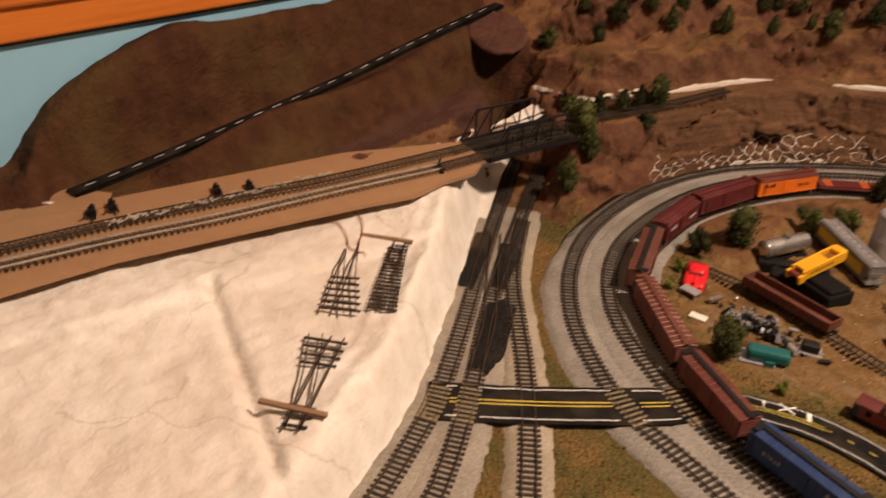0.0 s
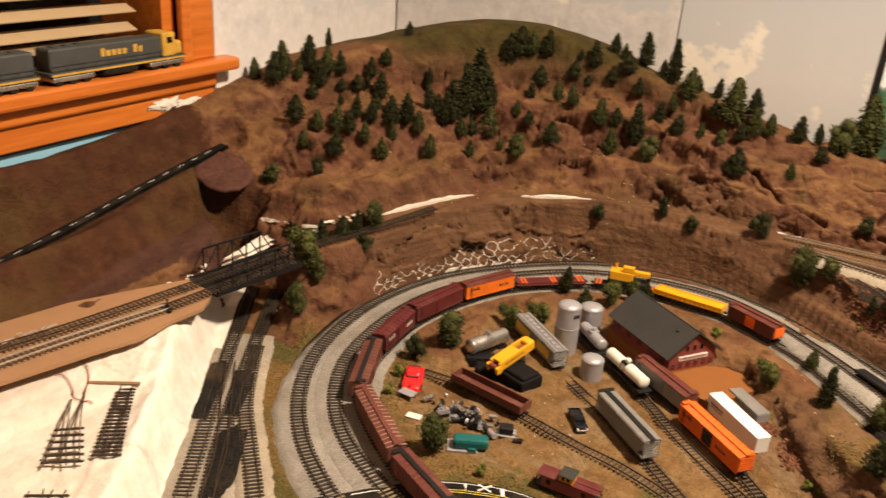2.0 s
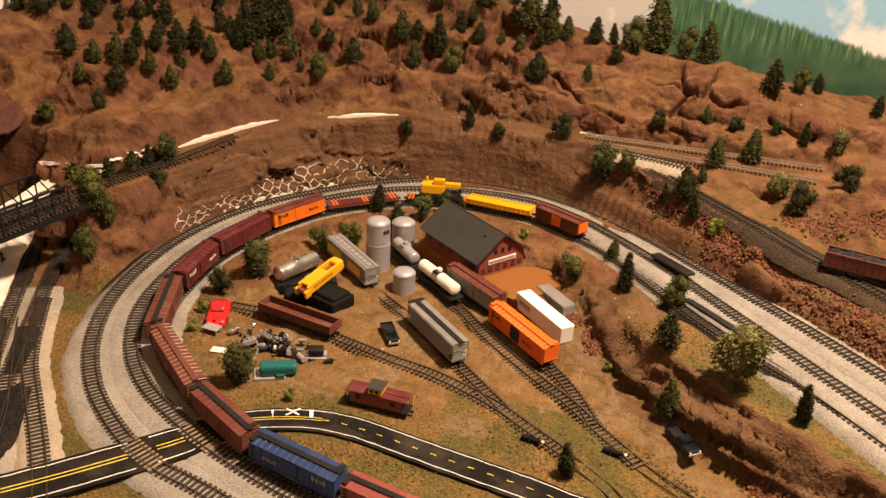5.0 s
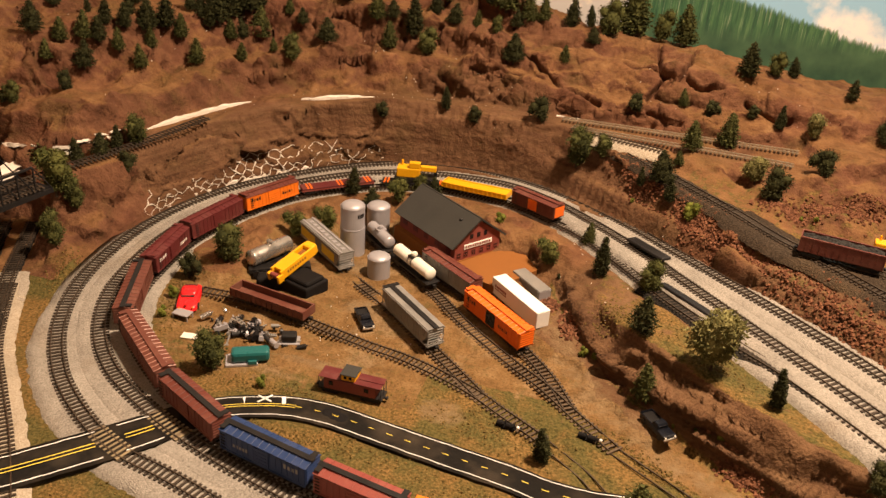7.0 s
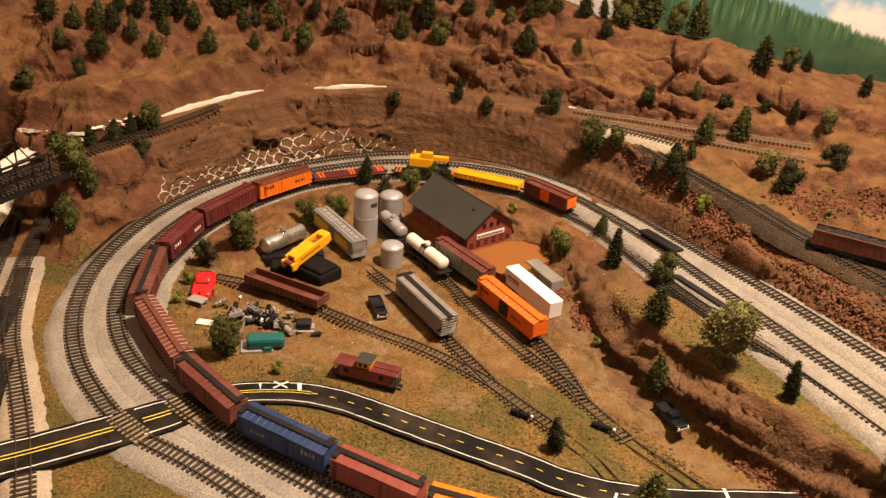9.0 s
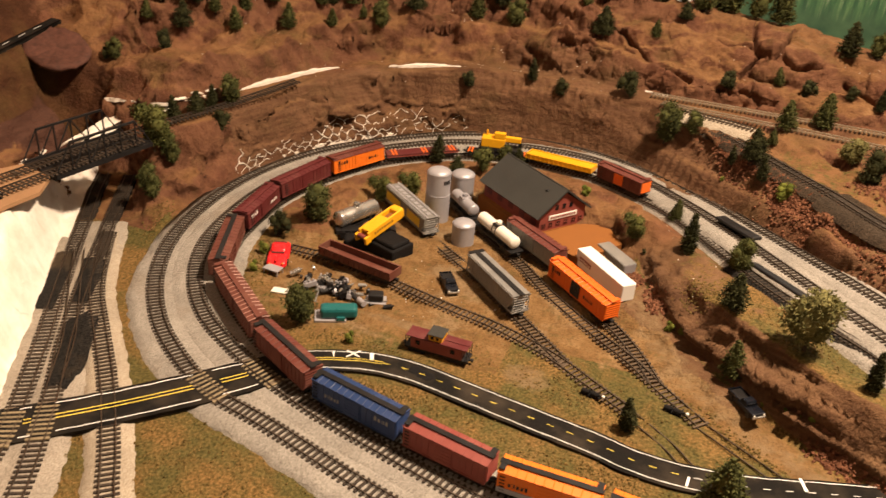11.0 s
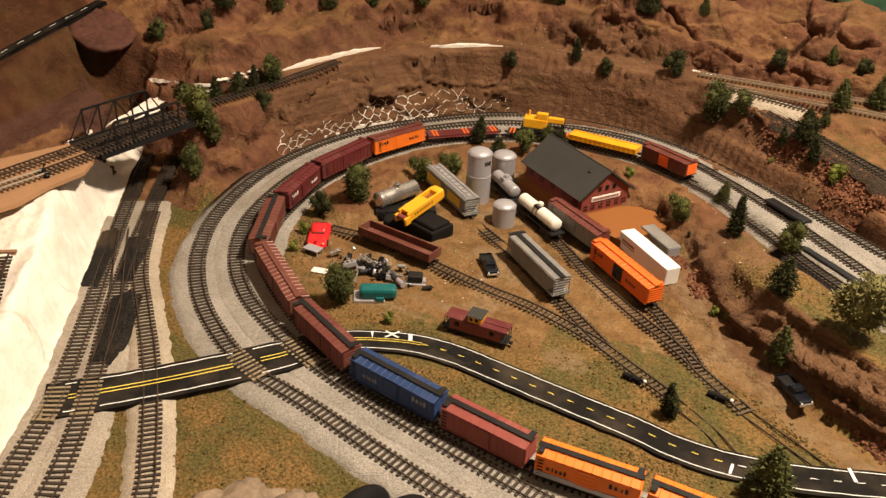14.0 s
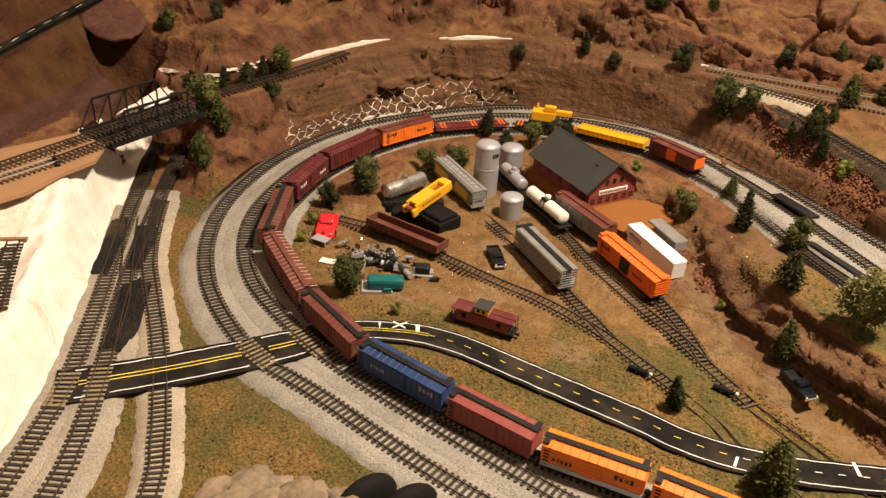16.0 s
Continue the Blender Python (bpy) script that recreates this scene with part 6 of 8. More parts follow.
def silo(x, y, r, h, label, waist=False, marks=False):
    c = thing("storage_tank", label, "tank", "silver tanks", place=put(x, y, -0.001))
    bm = fresh()
    if waist:
        rod(bm, (0, 0, 0), (0, 0, h * 0.56), r, 40)
        part("lower_drum", bm, SILVER, c, smooth=False)
        b2 = rod(fresh(), (0, 0, h * 0.56), (0, 0, h), r * 0.97, 40)
        part("upper_drum", b2, SILVER, c)
        ring = rod(fresh(), (0, 0, h * 0.555), (0, 0, h * 0.572), r * 1.015, 40)
        part("seam_ring", ring, SILVER, c)
        top = r * 0.97
    else:
        rod(bm, (0, 0, 0), (0, 0, h), r, 40)
        part("drum", bm, SILVER, c)
        top = r
    d = fresh()
    bmesh.ops.create_uvsphere(d, u_segments=40, v_segments=16, radius=1, matrix=Matrix.Translation((0, 0, h)) @ Matrix.Diagonal((top, top, r * 0.42, 1)))
    bmesh.ops.delete(d, geom=[v for v in d.verts if v.co.z < h - 0.001], context="VERTS")
    part("dome_top", d, SILVER, c, smooth=True)
    part("rim", rod(fresh(), (0, 0, h - 0.002), (0, 0, h + 0.0012), top * 1.02, 40), SILVER, c)
    if marks:
        lt = fresh()
        for i in range(4):
            a = math.radians(-42 + i * 10)
            q = Matrix.Translation((math.cos(a) * top, math.sin(a) * top, h * 0.86)) @ Matrix.Rotation(a, 4, "Z")
            bmesh.ops.create_cube(lt, size=1, matrix=q @ Matrix.Diagonal((0.0012, 0.0032, 0.0085, 1)))
        part("lettering", lt, BLACK, c, "black lettering bars")
    return c


silo(-0.267, 1.481, 0.0255, 0.106, "tall silver storage tank with a domed top", True, True)
silo(-0.248, 1.590, 0.0250, 0.062, "short silver tank with a domed top", False)
silo(-0.182, 1.402, 0.0225, 0.044, "low silver tank with a domed top", False)


def shed():
    c = thing("freight_shed", "dark red brick freight shed with a dark shingle roof", "shed")
    L, W, H, R = 0.191, 0.117, 0.038, 0.082
    bm = fresh()
    v = [bm.verts.new(p) for x in (-L / 2, L / 2) for p in ((x, -W / 2, 0), (x, W / 2, 0), (x, W / 2, H), (x, 0, R - 0.004), (x, -W / 2, H))]
    bm.faces.new(v[:5])
    bm.faces.new(v[5:][::-1])
    for i in range(5):
        j = (i + 1) % 5
        bm.faces.new((v[i], v[5 + i], v[5 + j], v[j]))
    part("wall", bm, BRICK_RED, c)
    for s in (-1, 1):
        r = fresh()
        n = Vector((0, s * (R - H + 0.004), W / 2)).normalized() * 0.0035
        q = []
        for x in (-L / 2 - 0.006, L / 2 + 0.006):
            for y, z in ((0, R), (s * (W / 2 + 0.010), H - 0.0065)):
                q += [r.verts.new((x, y, z)), r.verts.new((x, y + n.y, z + n.z))]
        for f4 in ((0, 1, 3, 2), (4, 6, 7, 5), (0, 4, 5, 1), (2, 3, 7, 6), (1, 5, 7, 3), (0, 2, 6, 4)):
            r.faces.new([q[i] for i in f4])
        part("roof_slope", r, SHINGLE, c)
    part("ridge_cap", rod(fresh(), (-L / 2 - 0.006, 0, R + 0.003), (L / 2 + 0.006, 0, R + 0.003), 0.0018, 8), SHINGLE, c)
    part("roof_vent", ball(fresh(), (0.062, -0.020, 0.0715), 0.004, 2, 0.7), BLACK, c)
    x = L / 2
    for y in (-0.048, -0.030, -0.010, 0.010, 0.030, 0.048):
        w = part("window", box(fresh(), x, x + 0.0006, y - 0.0042, y + 0.0042, 0.006, 0.016), GLASS_DARK, c)
        fr = fresh()
        for a, b2 in ((-0.005, -0.0042), (0.0042, 0.005), (-0.0004, 0.0004)):
            box(fr, x, x + 0.0012, y + a, y + b2, 0.005, 0.017)
        box(fr, x, x + 0.0012, y - 0.005, y + 0.005, 0.0106, 0.0114)
        part("frame", fr, BRICK_RED, w)
    for y in (-0.018, 0.0, 0.018):
        part("upper_window", box(fresh(), x, x + 0.0008, y - 0.004, y + 0.004, 0.043, 0.053), GLASS_DARK, c)
    part("sign_board", box(fresh(), x, x + 0.0018, -0.036, 0.036, 0.0225, 0.0325, 0.0004), WHITE_CAR, c, "white painted sign board")
    bars_bm = fresh()
    for i in range(11):
        box(bars_bm, x + 0.0018, x + 0.0022, -0.033 + i * 0.006, -0.0288 + i * 0.006, 0.0250, 0.0300)
    part("sign_lettering", bars_bm, RED_CAR, c, "red sign lettering bars")
    for s in (-1,):
        for i in range(5):
            xx = -0.076 + i * 0.038
            part("side_window", box(fresh(), xx - 0.008, xx + 0.008, s * W / 2 - 0.0012, s * W / 2 + 0.0004, 0.012, 0.026), MAROON, c)
    return c


sh = shed()
sh.matrix_basis = put(-0.083, 1.565, 0.030, -38.0)
plate("shed_footing", [(-0.205, 1.572, 0), (-0.112, 1.690, 0), (0.040, 1.568, 0), (-0.050, 1.447, 0)], 0.0302, 0.034, DECK, "brown raised footing under the shed", "footing")
plate("loading_deck", [(-0.045, 1.470, 0), (0.036, 1.578, 0), (0.070, 1.575, 0), (0.120, 1.495, 0), (0.058, 1.395, 0), (0.020, 1.410, 0)], 0.0285, 0.032, DECK, "brown painted loading deck in front of the shed", "deck")


def pickup(label):
    c = thing("pickup_truck", label, "pickup truck")
    bm = box(fresh(), -0.030, 0.030, -0.0115, 0.0115, 0.0045, 0.0125, 0.0018)
    part("body", bm, NAVY, c)
    cab = fresh()
    v = [cab.verts.new(p) for p in ((-0.004, -0.0105, 0.012), (0.014, -0.0105, 0.012), (0.014, 0.0105, 0.012), (-0.004, 0.0105, 0.012), (-0.001, -0.0088, 0.0195), (0.009, -0.0088, 0.0195), (0.009, 0.0088, 0.0195), (-0.001, 0.0088, 0.0195))]
    for f4 in ((0, 3, 2, 1), (4, 5, 6, 7), (0, 1, 5, 4), (1, 2, 6, 5), (2, 3, 7, 6), (3, 0, 4, 7)):
        cab.faces.new([v[i] for i in f4])
    bmesh.ops.bevel(cab, geom=cab.edges[:], offset=0.0008, segments=2, affect="EDGES")
    part("cab", cab, NAVY, c)
    part("windscreen", box(fresh(), 0.0112, 0.0128, -0.0080, 0.0080, 0.0136, 0.0178), GLASS_DARK, c)
    part("load_bed", box(fresh(), -0.0280, -0.0060, -0.0092, 0.0092, 0.0120, 0.0129), BLACK, c)
    bw = fresh()
    for s in (-1, 1):
        box(bw, -0.0295, -0.0045, s * 0.0106 - 0.0009, s * 0.0106 + 0.0009, 0.0120, 0.0150)
    box(bw, -0.0302, -0.0285, -0.0112, 0.0112, 0.0120, 0.0150)
    part("bed_side", bw, NAVY, c)
    part("bumper", box(fresh(), 0.0296, 0.0318, -0.0112, 0.0112, 0.0050, 0.0082, 0.0005), STEEL, c, "chrome bumper")
    for s in (-1, 1):
        part("headlight", ball(fresh(), (0.0300, s * 0.0085, 0.0098), 0.0016, 2), CREAM, c)
        for x in (-0.019, 0.019):
            part("wheel", rod(fresh(), (x, s * 0.0085, 0.0045), (x, s * 0.0122, 0.0045), 0.0046, 16), BLACK, c)
    return c


pickup("black pickup truck parked in the yard").matrix_basis = put(-0.150, 1.232, 0.0003, -55)
pickup("black pickup truck parked on the dirt lane").matrix_basis = put(0.369, 1.085, level_at(0.369, 1.085) + 0.0015, -51)


def red_car():
    """A moulded coupe: long rounded body, hood ridge, cabin with sunk windows, wheels in arches."""
    c = thing("toy_car", "bright red toy coupe on the grass", "car")

    def moulded(x0, x1, half, z0, z1, power, nose):
        bm, rows = fresh(), []
        for i in range(19):
            u = -1 + 2 * i / 18
            k = max(0.0, 1 - abs(u) ** power) ** (1 / power)
            x = (x0 + x1) / 2 + (x1 - x0) / 2 * u
            top = z0 + (z1 - z0) * (0.25 + 0.75 * max(0.0, 1 - abs(u) ** nose))
            rows.append([bm.verts.new((x, half * (0.35 + 0.65 * k) * math.copysign(abs(math.cos(a)) ** 0.45, math.cos(a)), z0 + (top - z0) * math.sin(a) ** 0.55)) for a in [math.pi * q / 14 for q in range(15)]])
        for lo, hi in zip(rows, rows[1:]):
            for q in range(14):
                bm.faces.new((lo[q], hi[q], hi[q + 1], lo[q + 1]))
        for row in (rows[0], rows[-1]):
            bm.faces.new(row)
        return bm

    part("body", moulded(-0.046, 0.046, 0.0195, 0.003, 0.0155, 4.0, 5.0), RED_TOY, c, smooth=True)
    part("roof", moulded(-0.024, 0.012, 0.0150, 0.0135, 0.0235, 3.0, 3.0), RED_TOY, c, smooth=True)
    for x0, x1, z in ((0.009, 0.0145, 0.0178), (-0.030, -0.0235, 0.0172)):
        part("glass", box(fresh(), x0, x1, -0.0115, 0.0115, 0.0150, z, 0.0006), MAROON, c, "dark sunk window")
    part("hood_ridge", box(fresh(), 0.016, 0.043, -0.0022, 0.0022, 0.0140, 0.0166, 0.0008), RED_TOY, c)
    part("bumper", box(fresh(), 0.0445, 0.0475, -0.0150, 0.0150, 0.0045, 0.0075, 0.0008), RED_TOY, c)
    for s in (-1, 1):
        part("headlight", ball(fresh(), (0.0440, s * 0.0115, 0.0110), 0.0022, 2), ORANGE_CAR, c, smooth=True)
        for x in (-0.027, 0.027):
            part("wheel", rod(fresh(), (x, s * 0.0150, 0.0055), (x, s * 0.0200, 0.0055), 0.0055, 16), BLACK, c)
    return c


red_car().matrix_basis = put(-0.474, 1.190, level_at(-0.474, 1.190), -68)
van = thing("covered_van", "teal covered van shell on a pale slab", "van")
part("shell", box(fresh(), -0.031, 0.031, -0.0125, 0.0125, 0.004, 0.0235, 0.0055), TEAL, van, smooth=False)
part("side_step", box(fresh(), -0.004, 0.010, -0.0165, -0.0120, 0.003, 0.010, 0.001), TEAL, van)
part("slab", box(fresh(), -0.040, 0.012, -0.016, 0.018, 0.0, 0.0042, 0.0006), SILVER, van, "pale grey slab")
van.matrix_basis = put(-0.285, 1.058, 0.0, 26)

scrap = thing("scrap_heap", "heap of chrome and black scrap engine parts on the soil", "scrap heap")
random.seed(5)
for i in range(62):
    x, y = random.gauss(0, 0.036), random.gauss(0, 0.014)
    turn, m = random.uniform(0, 180), random.choice((BLACK, BLACK, SOOT, BLACK, STEEL, SILVER, GREY_CAR))
    bm = fresh()
    kind = i % 4
    s = random.uniform(0.007, 0.014)
    if kind == 0:
        box(bm, -s, s, -s * 0.35, s * 0.35, 0, s * 0.7, 0.0006)
        for q in range(3):
            rod(bm, (-s * 0.6 + q * s * 0.6, 0, s * 0.6), (-s * 0.6 + q * s * 0.6, 0, s * 1.0), s * 0.16, 8)
    elif kind == 1:
        rod(bm, (-s * 0.8, 0, s * 0.4), (s * 0.8, 0, s * 0.4), s * 0.4, 14)
        rod(bm, (s * 0.8, 0, s * 0.4), (s * 1.1, 0, s * 0.4), s * 0.15, 8)
    elif kind == 2:
        rod(bm, (0, -s * 0.15, s * 0.45), (0, s * 0.15, s * 0.45), s * 0.45, 16)
        rod(bm, (0, -s * 0.3, s * 0.45), (0, s * 0.3, s * 0.45), s * 0.16, 10)
    else:
        box(bm, -s * 1.5, s * 1.5, -s * 0.12, s * 0.12, 0, s * 0.25)
        box(bm, -s * 1.5, -s * 1.2, -s * 0.4, s * 0.4, 0, s * 0.3)
    p = part("scrap_piece", bm, m, scrap)
    p.matrix_basis = put(x, y, random.uniform(0, 0.008), turn, random.uniform(-20, 20), random.uniform(-20, 20))
scrap.matrix_basis = put(-0.330, 1.130, 0.0, -12)
eng = thing("engine_block", "black engine block on a steel cradle", "engine")
part("block", box(fresh(), -0.013, 0.013, -0.010, 0.010, 0.004, 0.018, 0.003), BLACK, eng)
part("cradle", box(fresh(), -0.018, 0.018, -0.013, 0.013, 0.0, 0.004, 0.0008), SILVER, eng)
part("shaft", rod(fresh(), (-0.020, -0.006, 0.006), (0.020, -0.006, 0.006), 0.002, 8), STEEL, eng)
eng.matrix_basis = put(-0.249, 1.130, 0.0, 20)
tb = thing("work_table", "small grey table standing in the grass", "table")
part("top", box(fresh(), -0.016, 0.016, -0.010, 0.010, 0.010, 0.012, 0.0004), SILVER, tb)
for x in (-0.014, 0.014):
    for y in (-0.008, 0.008):
        part("leg", box(fresh(), x - 0.001, x + 0.001, y - 0.001, y + 0.001, 0, 0.010), SILVER, tb)
tb.matrix_basis = put(-0.455, 1.135, level_at(-0.455, 1.135), -5)
card = tagged(part("paper_scrap", box(fresh(), -0.014, 0.014, -0.008, 0.008, 0, 0.0012), CREAM, None), "cream card scrap lying in the grass", "card")
card.matrix_basis = put(-0.412, 1.085, 0.002, 8)
tk = tank_car(0.118, STEEL, "silver tank lying on a black truck chassis", "", band=None, radius=0.0165, trucks=False)
part("chassis", box(fresh(), -0.05, 0.05, -0.010, 0.010, 0.004, 0.0125, 0.001), BLACK, tk)
for x in (-0.034, 0.030, 0.042):
    for s in (-1, 1):
        part("wheel", rod(fresh(), (x, s * 0.008, 0.0068), (x, s * 0.014, 0.0068), 0.0068, 16), BLACK, tk)
between(tk, (-0.423, 1.315), (-0.377, 1.425), 0.0)
cy = thing("toy_crane", "toy crane with a yellow box boom and black body", "crane")
# black mass of the crane: its body and its shadow built as one
body_bm = box(fresh(), -0.044, 0.040, -0.030, 0.030, 0.0, 0.026, 0.004)
box(body_bm, -0.020, 0.036, -0.024, 0.024, 0.024, 0.034, 0.005)
ob = part("crane_body", body_bm, SOOT, cy, "matt black crane body with its shadow built into the shape")
ob.matrix_basis = put(-0.300, 1.302, 0.0, -22)
ob = part("crawler_base", box(fresh(), -0.024, 0.024, -0.016, 0.016, 0.0, 0.024, 0.005), SOOT, cy, "black crawler base")
ob.matrix_basis = put(-0.362, 1.290, 0.0, 20)
BOOM = put(-0.322, 1.312, 0.052, 69, 0, -13)
bm = fresh()
for s in (-1, 1):
    box(bm, -0.046, 0.046, s * 0.0115 - 0.0022, s * 0.0115 + 0.0022, -0.010, 0.010, 0.0012)
    box(bm, -0.056, -0.042, s * 0.0125 - 0.003, s * 0.0125 + 0.003, -0.012, 0.004, 0.0015)
box(bm, -0.040, 0.012, -0.011, 0.011, 0.004, 0.0095, 0.001)
box(bm, 0.036, 0.054, -0.0135, 0.0135, -0.011, 0.0105, 0.0045)
box(bm, -0.046, 0.046, -0.011, 0.011, -0.010, -0.006)
part("boom", bm, YELLOW_CAR, cy).matrix_basis = BOOM
part("boom_recess", box(fresh(), 0.013, 0.035, -0.0085, 0.0085, -0.0055, 0.002, 0.001), DECK, cy, "brown recess in the boom").matrix_basis = BOOM
for s in (-1, 1):
    lt = fresh()
    for i in range(8):
        box(lt, -0.030 + i * 0.0065, -0.0265 + i * 0.0065, s * 0.0138 - 0.0003, s * 0.0138 + 0.0003, -0.002, 0.003)
    part("lettering", lt, DECK, cy, "brown lettering bars").matrix_basis = BOOM
part("winch", rod(fresh(), (-0.050, -0.009, 0.0), (-0.050, 0.009, 0.0), 0.005, 14), RED_CAR, cy).matrix_basis = BOOM
cbase = thing("crane_chassis", "black crane truck chassis on the soil", "truck chassis")
part("frame", box(fresh(), -0.060, 0.060, -0.012, 0.012, 0.006, 0.016, 0.001), BLACK, cbase)
for x in (-0.045, -0.03, 0.03, 0.045):
    for s in (-1, 1):
        part("wheel", rod(fresh(), (x, s * 0.009, 0.007), (x, s * 0.016, 0.007), 0.007, 16), BLACK, cbase)
between(cbase, (-0.405, 1.325), (-0.330, 1.366), 0.0)
xg = gondola(0.138, BOXCAR_RED, "red hopper car loaded with coal on the cinder spur", 0.027, COAL, marks=WHITE_CAR)
xg.matrix_basis = put(0.648, 1.484, 0.1575, -13)
dz = crane("yellow excavator beside the coal spur", 0.06)
dz.matrix_basis = put(0.752, 1.560, level_at(0.752, 1.560), -10)


def throw(x, y, turn, tip=None):
    c = thing("switch_stand", "black switch throw with a white knob", "switch stand", "switch stands")
    part("machine", box(fresh(), -0.014, 0.012, -0.0035, 0.0035, 0.0, 0.003, 0.0008), SOOT, c)
    for k in (-0.009, 0.004):
        part("coil", rod(fresh(), (k - 0.0045, 0.0, 0.0055), (k + 0.0045, 0.0, 0.0055), 0.0038, 12), SOOT, c)
        part("bracket", box(fresh(), k + 0.005, k + 0.0062, -0.005, 0.005, 0.001, 0.0095, 0.0004), SOOT, c)
    part("lever", rod(fresh(), (0.008, 0, 0.005), (0.016, -0.004, 0.010), 0.0010, 8), SOOT, c)
    part("knob", ball(fresh(), (0.017, -0.0045, 0.0105), 0.0024, 2), tip or WHITE_CAR, c, smooth=True)
    part("arm", box(fresh(), -0.004, 0.020, 0.004, 0.0065, 0.001, 0.004), SOOT, c)
    c.matrix_basis = put(x, y, 0.0, turn) @ Matrix.Scale(1.15, 4)
    return c


throw(0.150, 1.032, -10)
throw(0.272, 1.045, -10)
b = tagged(part("black_car_shell", box(fresh(), -0.055, 0.055, -0.012, 0.012, 0, 0.007, 0.003), BLACK, None), "black plastic strip lying along the main line", "strip")
b.matrix_basis = put(0.325, 1.548, 0.0865, -49, 0, -4)
b = tagged(part("black_car_shell", box(fresh(), -0.075, 0.075, -0.008, 0.008, 0, 0.006, 0.0025), BLACK, None), "black plastic strip lying along the siding", "strip")
b.matrix_basis = put(0.405, 1.375, 0.0820, -50, 0, -4)

# ---- trees ----


def tuft(bm, p, r, out):
    """One torn tuft of foam: a small leaning solid that points outwards."""
    v = [bm.verts.new(Vector(p) + Vector((random.gauss(0, 1), random.gauss(0, 1), random.gauss(0, 0.8))) * r * 0.62 + out * r * k) for k in (1.1, -0.3, -0.3, -0.3)]
    for f3 in ((0, 1, 2), (0, 2, 3), (0, 3, 1), (1, 3, 2)):
        bm.faces.new([v[i] for i in f3])


def conifer(seed, material, label, fat=0.30, tiers=15, category="pine tree", blunt=1.8, skirt=0.10):
    """A foam conifer: whorls of drooping branches set with tufts round a dark core, thinner to the tip."""
    random.seed(seed)
    t = thing("pine_tree", label, category)
    part("trunk", rod(fresh(), (0, 0, -0.06), (0, 0, 0.85), 0.028, 7, 0.008), BARK, t)
    bm = fresh()
    for k in range(tiers):
        u = (k + 0.3) / tiers
        z = skirt + (0.97 - skirt) * u
        reach = fat * (1 - u ** blunt) ** 0.8 * min(1.0, 0.66 + 2.4 * u) * random.uniform(0.84, 1.10) + 0.018
        rod(bm, (0, 0, z - 0.05), (0, 0, z + 0.05), reach * 0.62, 7, reach * 0.45)
        turn = random.uniform(0, 6.28)
        arms = max(5, int(9 * reach / fat + 4))
        for i in range(arms):
            a = turn + 6.283 * i / arms + random.uniform(-0.25, 0.25)
            far = reach * random.uniform(0.72, 1.16)
            d = Vector((math.cos(a), math.sin(a), -0.22))
            side = Vector((-d.y, d.x, 0))
            n = 4 + int(far * 26)
            for q in range(n):
                w = 0.45 + 0.55 * (q + random.random()) / n
                p = Vector((0, 0, z)) + d * far * w + side * random.gauss(0, 0.030) + Vector((0, 0, random.gauss(0, 0.016)))
                tuft(bm, p, random.uniform(0.020, 0.038), d * 0.8 + Vector((0, 0, 0.35)))
    part("crown", bm, material, t)
    return t


def bush(seed, material, label, count=2300, trunk=0.16, squash=1.0, name="bush"):
    random.seed(seed)
    t = thing(name, label, "bush" if name == "bush" else "tree")
    part("trunk", rod(fresh(), (0, 0, -0.06), (0, 0, trunk + 0.3), 0.030, 7, 0.016), BARK, t)
    bm = fresh()
    lobes = [(random.gauss(0, 0.105), random.gauss(0, 0.105), random.uniform(trunk + 0.16, 0.80), random.uniform(0.15, 0.24)) for _ in range(12)] + [(0.0, 0.0, trunk + 0.36, 0.30), (0.06, 0.04, trunk + 0.12, 0.22), (-0.08, -0.03, trunk + 0.10, 0.20)]
    for lx, ly, lz, lr in lobes:
        ball(bm, (lx, ly, max(trunk * 0.5, lz * squash)), lr * 0.72, 2)
    for i in range(count):
        lx, ly, lz, lr = random.choice(lobes)
        d = Vector((random.gauss(0, 1), random.gauss(0, 1), random.gauss(0, 1))).normalized()
        p = d * lr * random.uniform(0.62, 1.14)
        tuft(bm, (lx + p.x, ly + p.y, max(trunk * 0.4, (lz + p.z) * squash)), random.uniform(0.016, 0.034), d)
    part("crown", bm, material, t)
    return t


KINDS = {
    "a": conifer(1, PINE, "dark green foam pine tree on the hill", 0.29),
    "b": conifer(2, PINE, "slim dark green foam pine tree on the hill", 0.23, 17, blunt=1.5),
    "c": conifer(3, PINE_OLIVE, "olive green foam pine tree on the hill", 0.31, blunt=2.2),
    "d": conifer(4, PINE, "stout dark green foam pine tree on the hill", 0.38, 14, blunt=2.8, skirt=0.14),
    "e": bush(11, LEAF, "green foam bush on the slope"),
    "f": bush(12, LEAF_PALE, "pale grey green foam tree", 2600, 0.20, name="bushy_tree"),
    "g": bush(13, LEAF_BRIGHT, "bright green foam shrub", 800, 0.05, 0.8),
    "h": bush(14, PINE_OLIVE, "dark olive foam bush", 2300, 0.10),
    "j": bush(16, PINE_OLIVE, "wide olive brown foam bush in the yard", 2600, 0.05, 0.80),
    "i": bush(15, PINE, "dark green round foam bush", 2300, 0.10),
}
USED = set()
grown = random.Random(77)


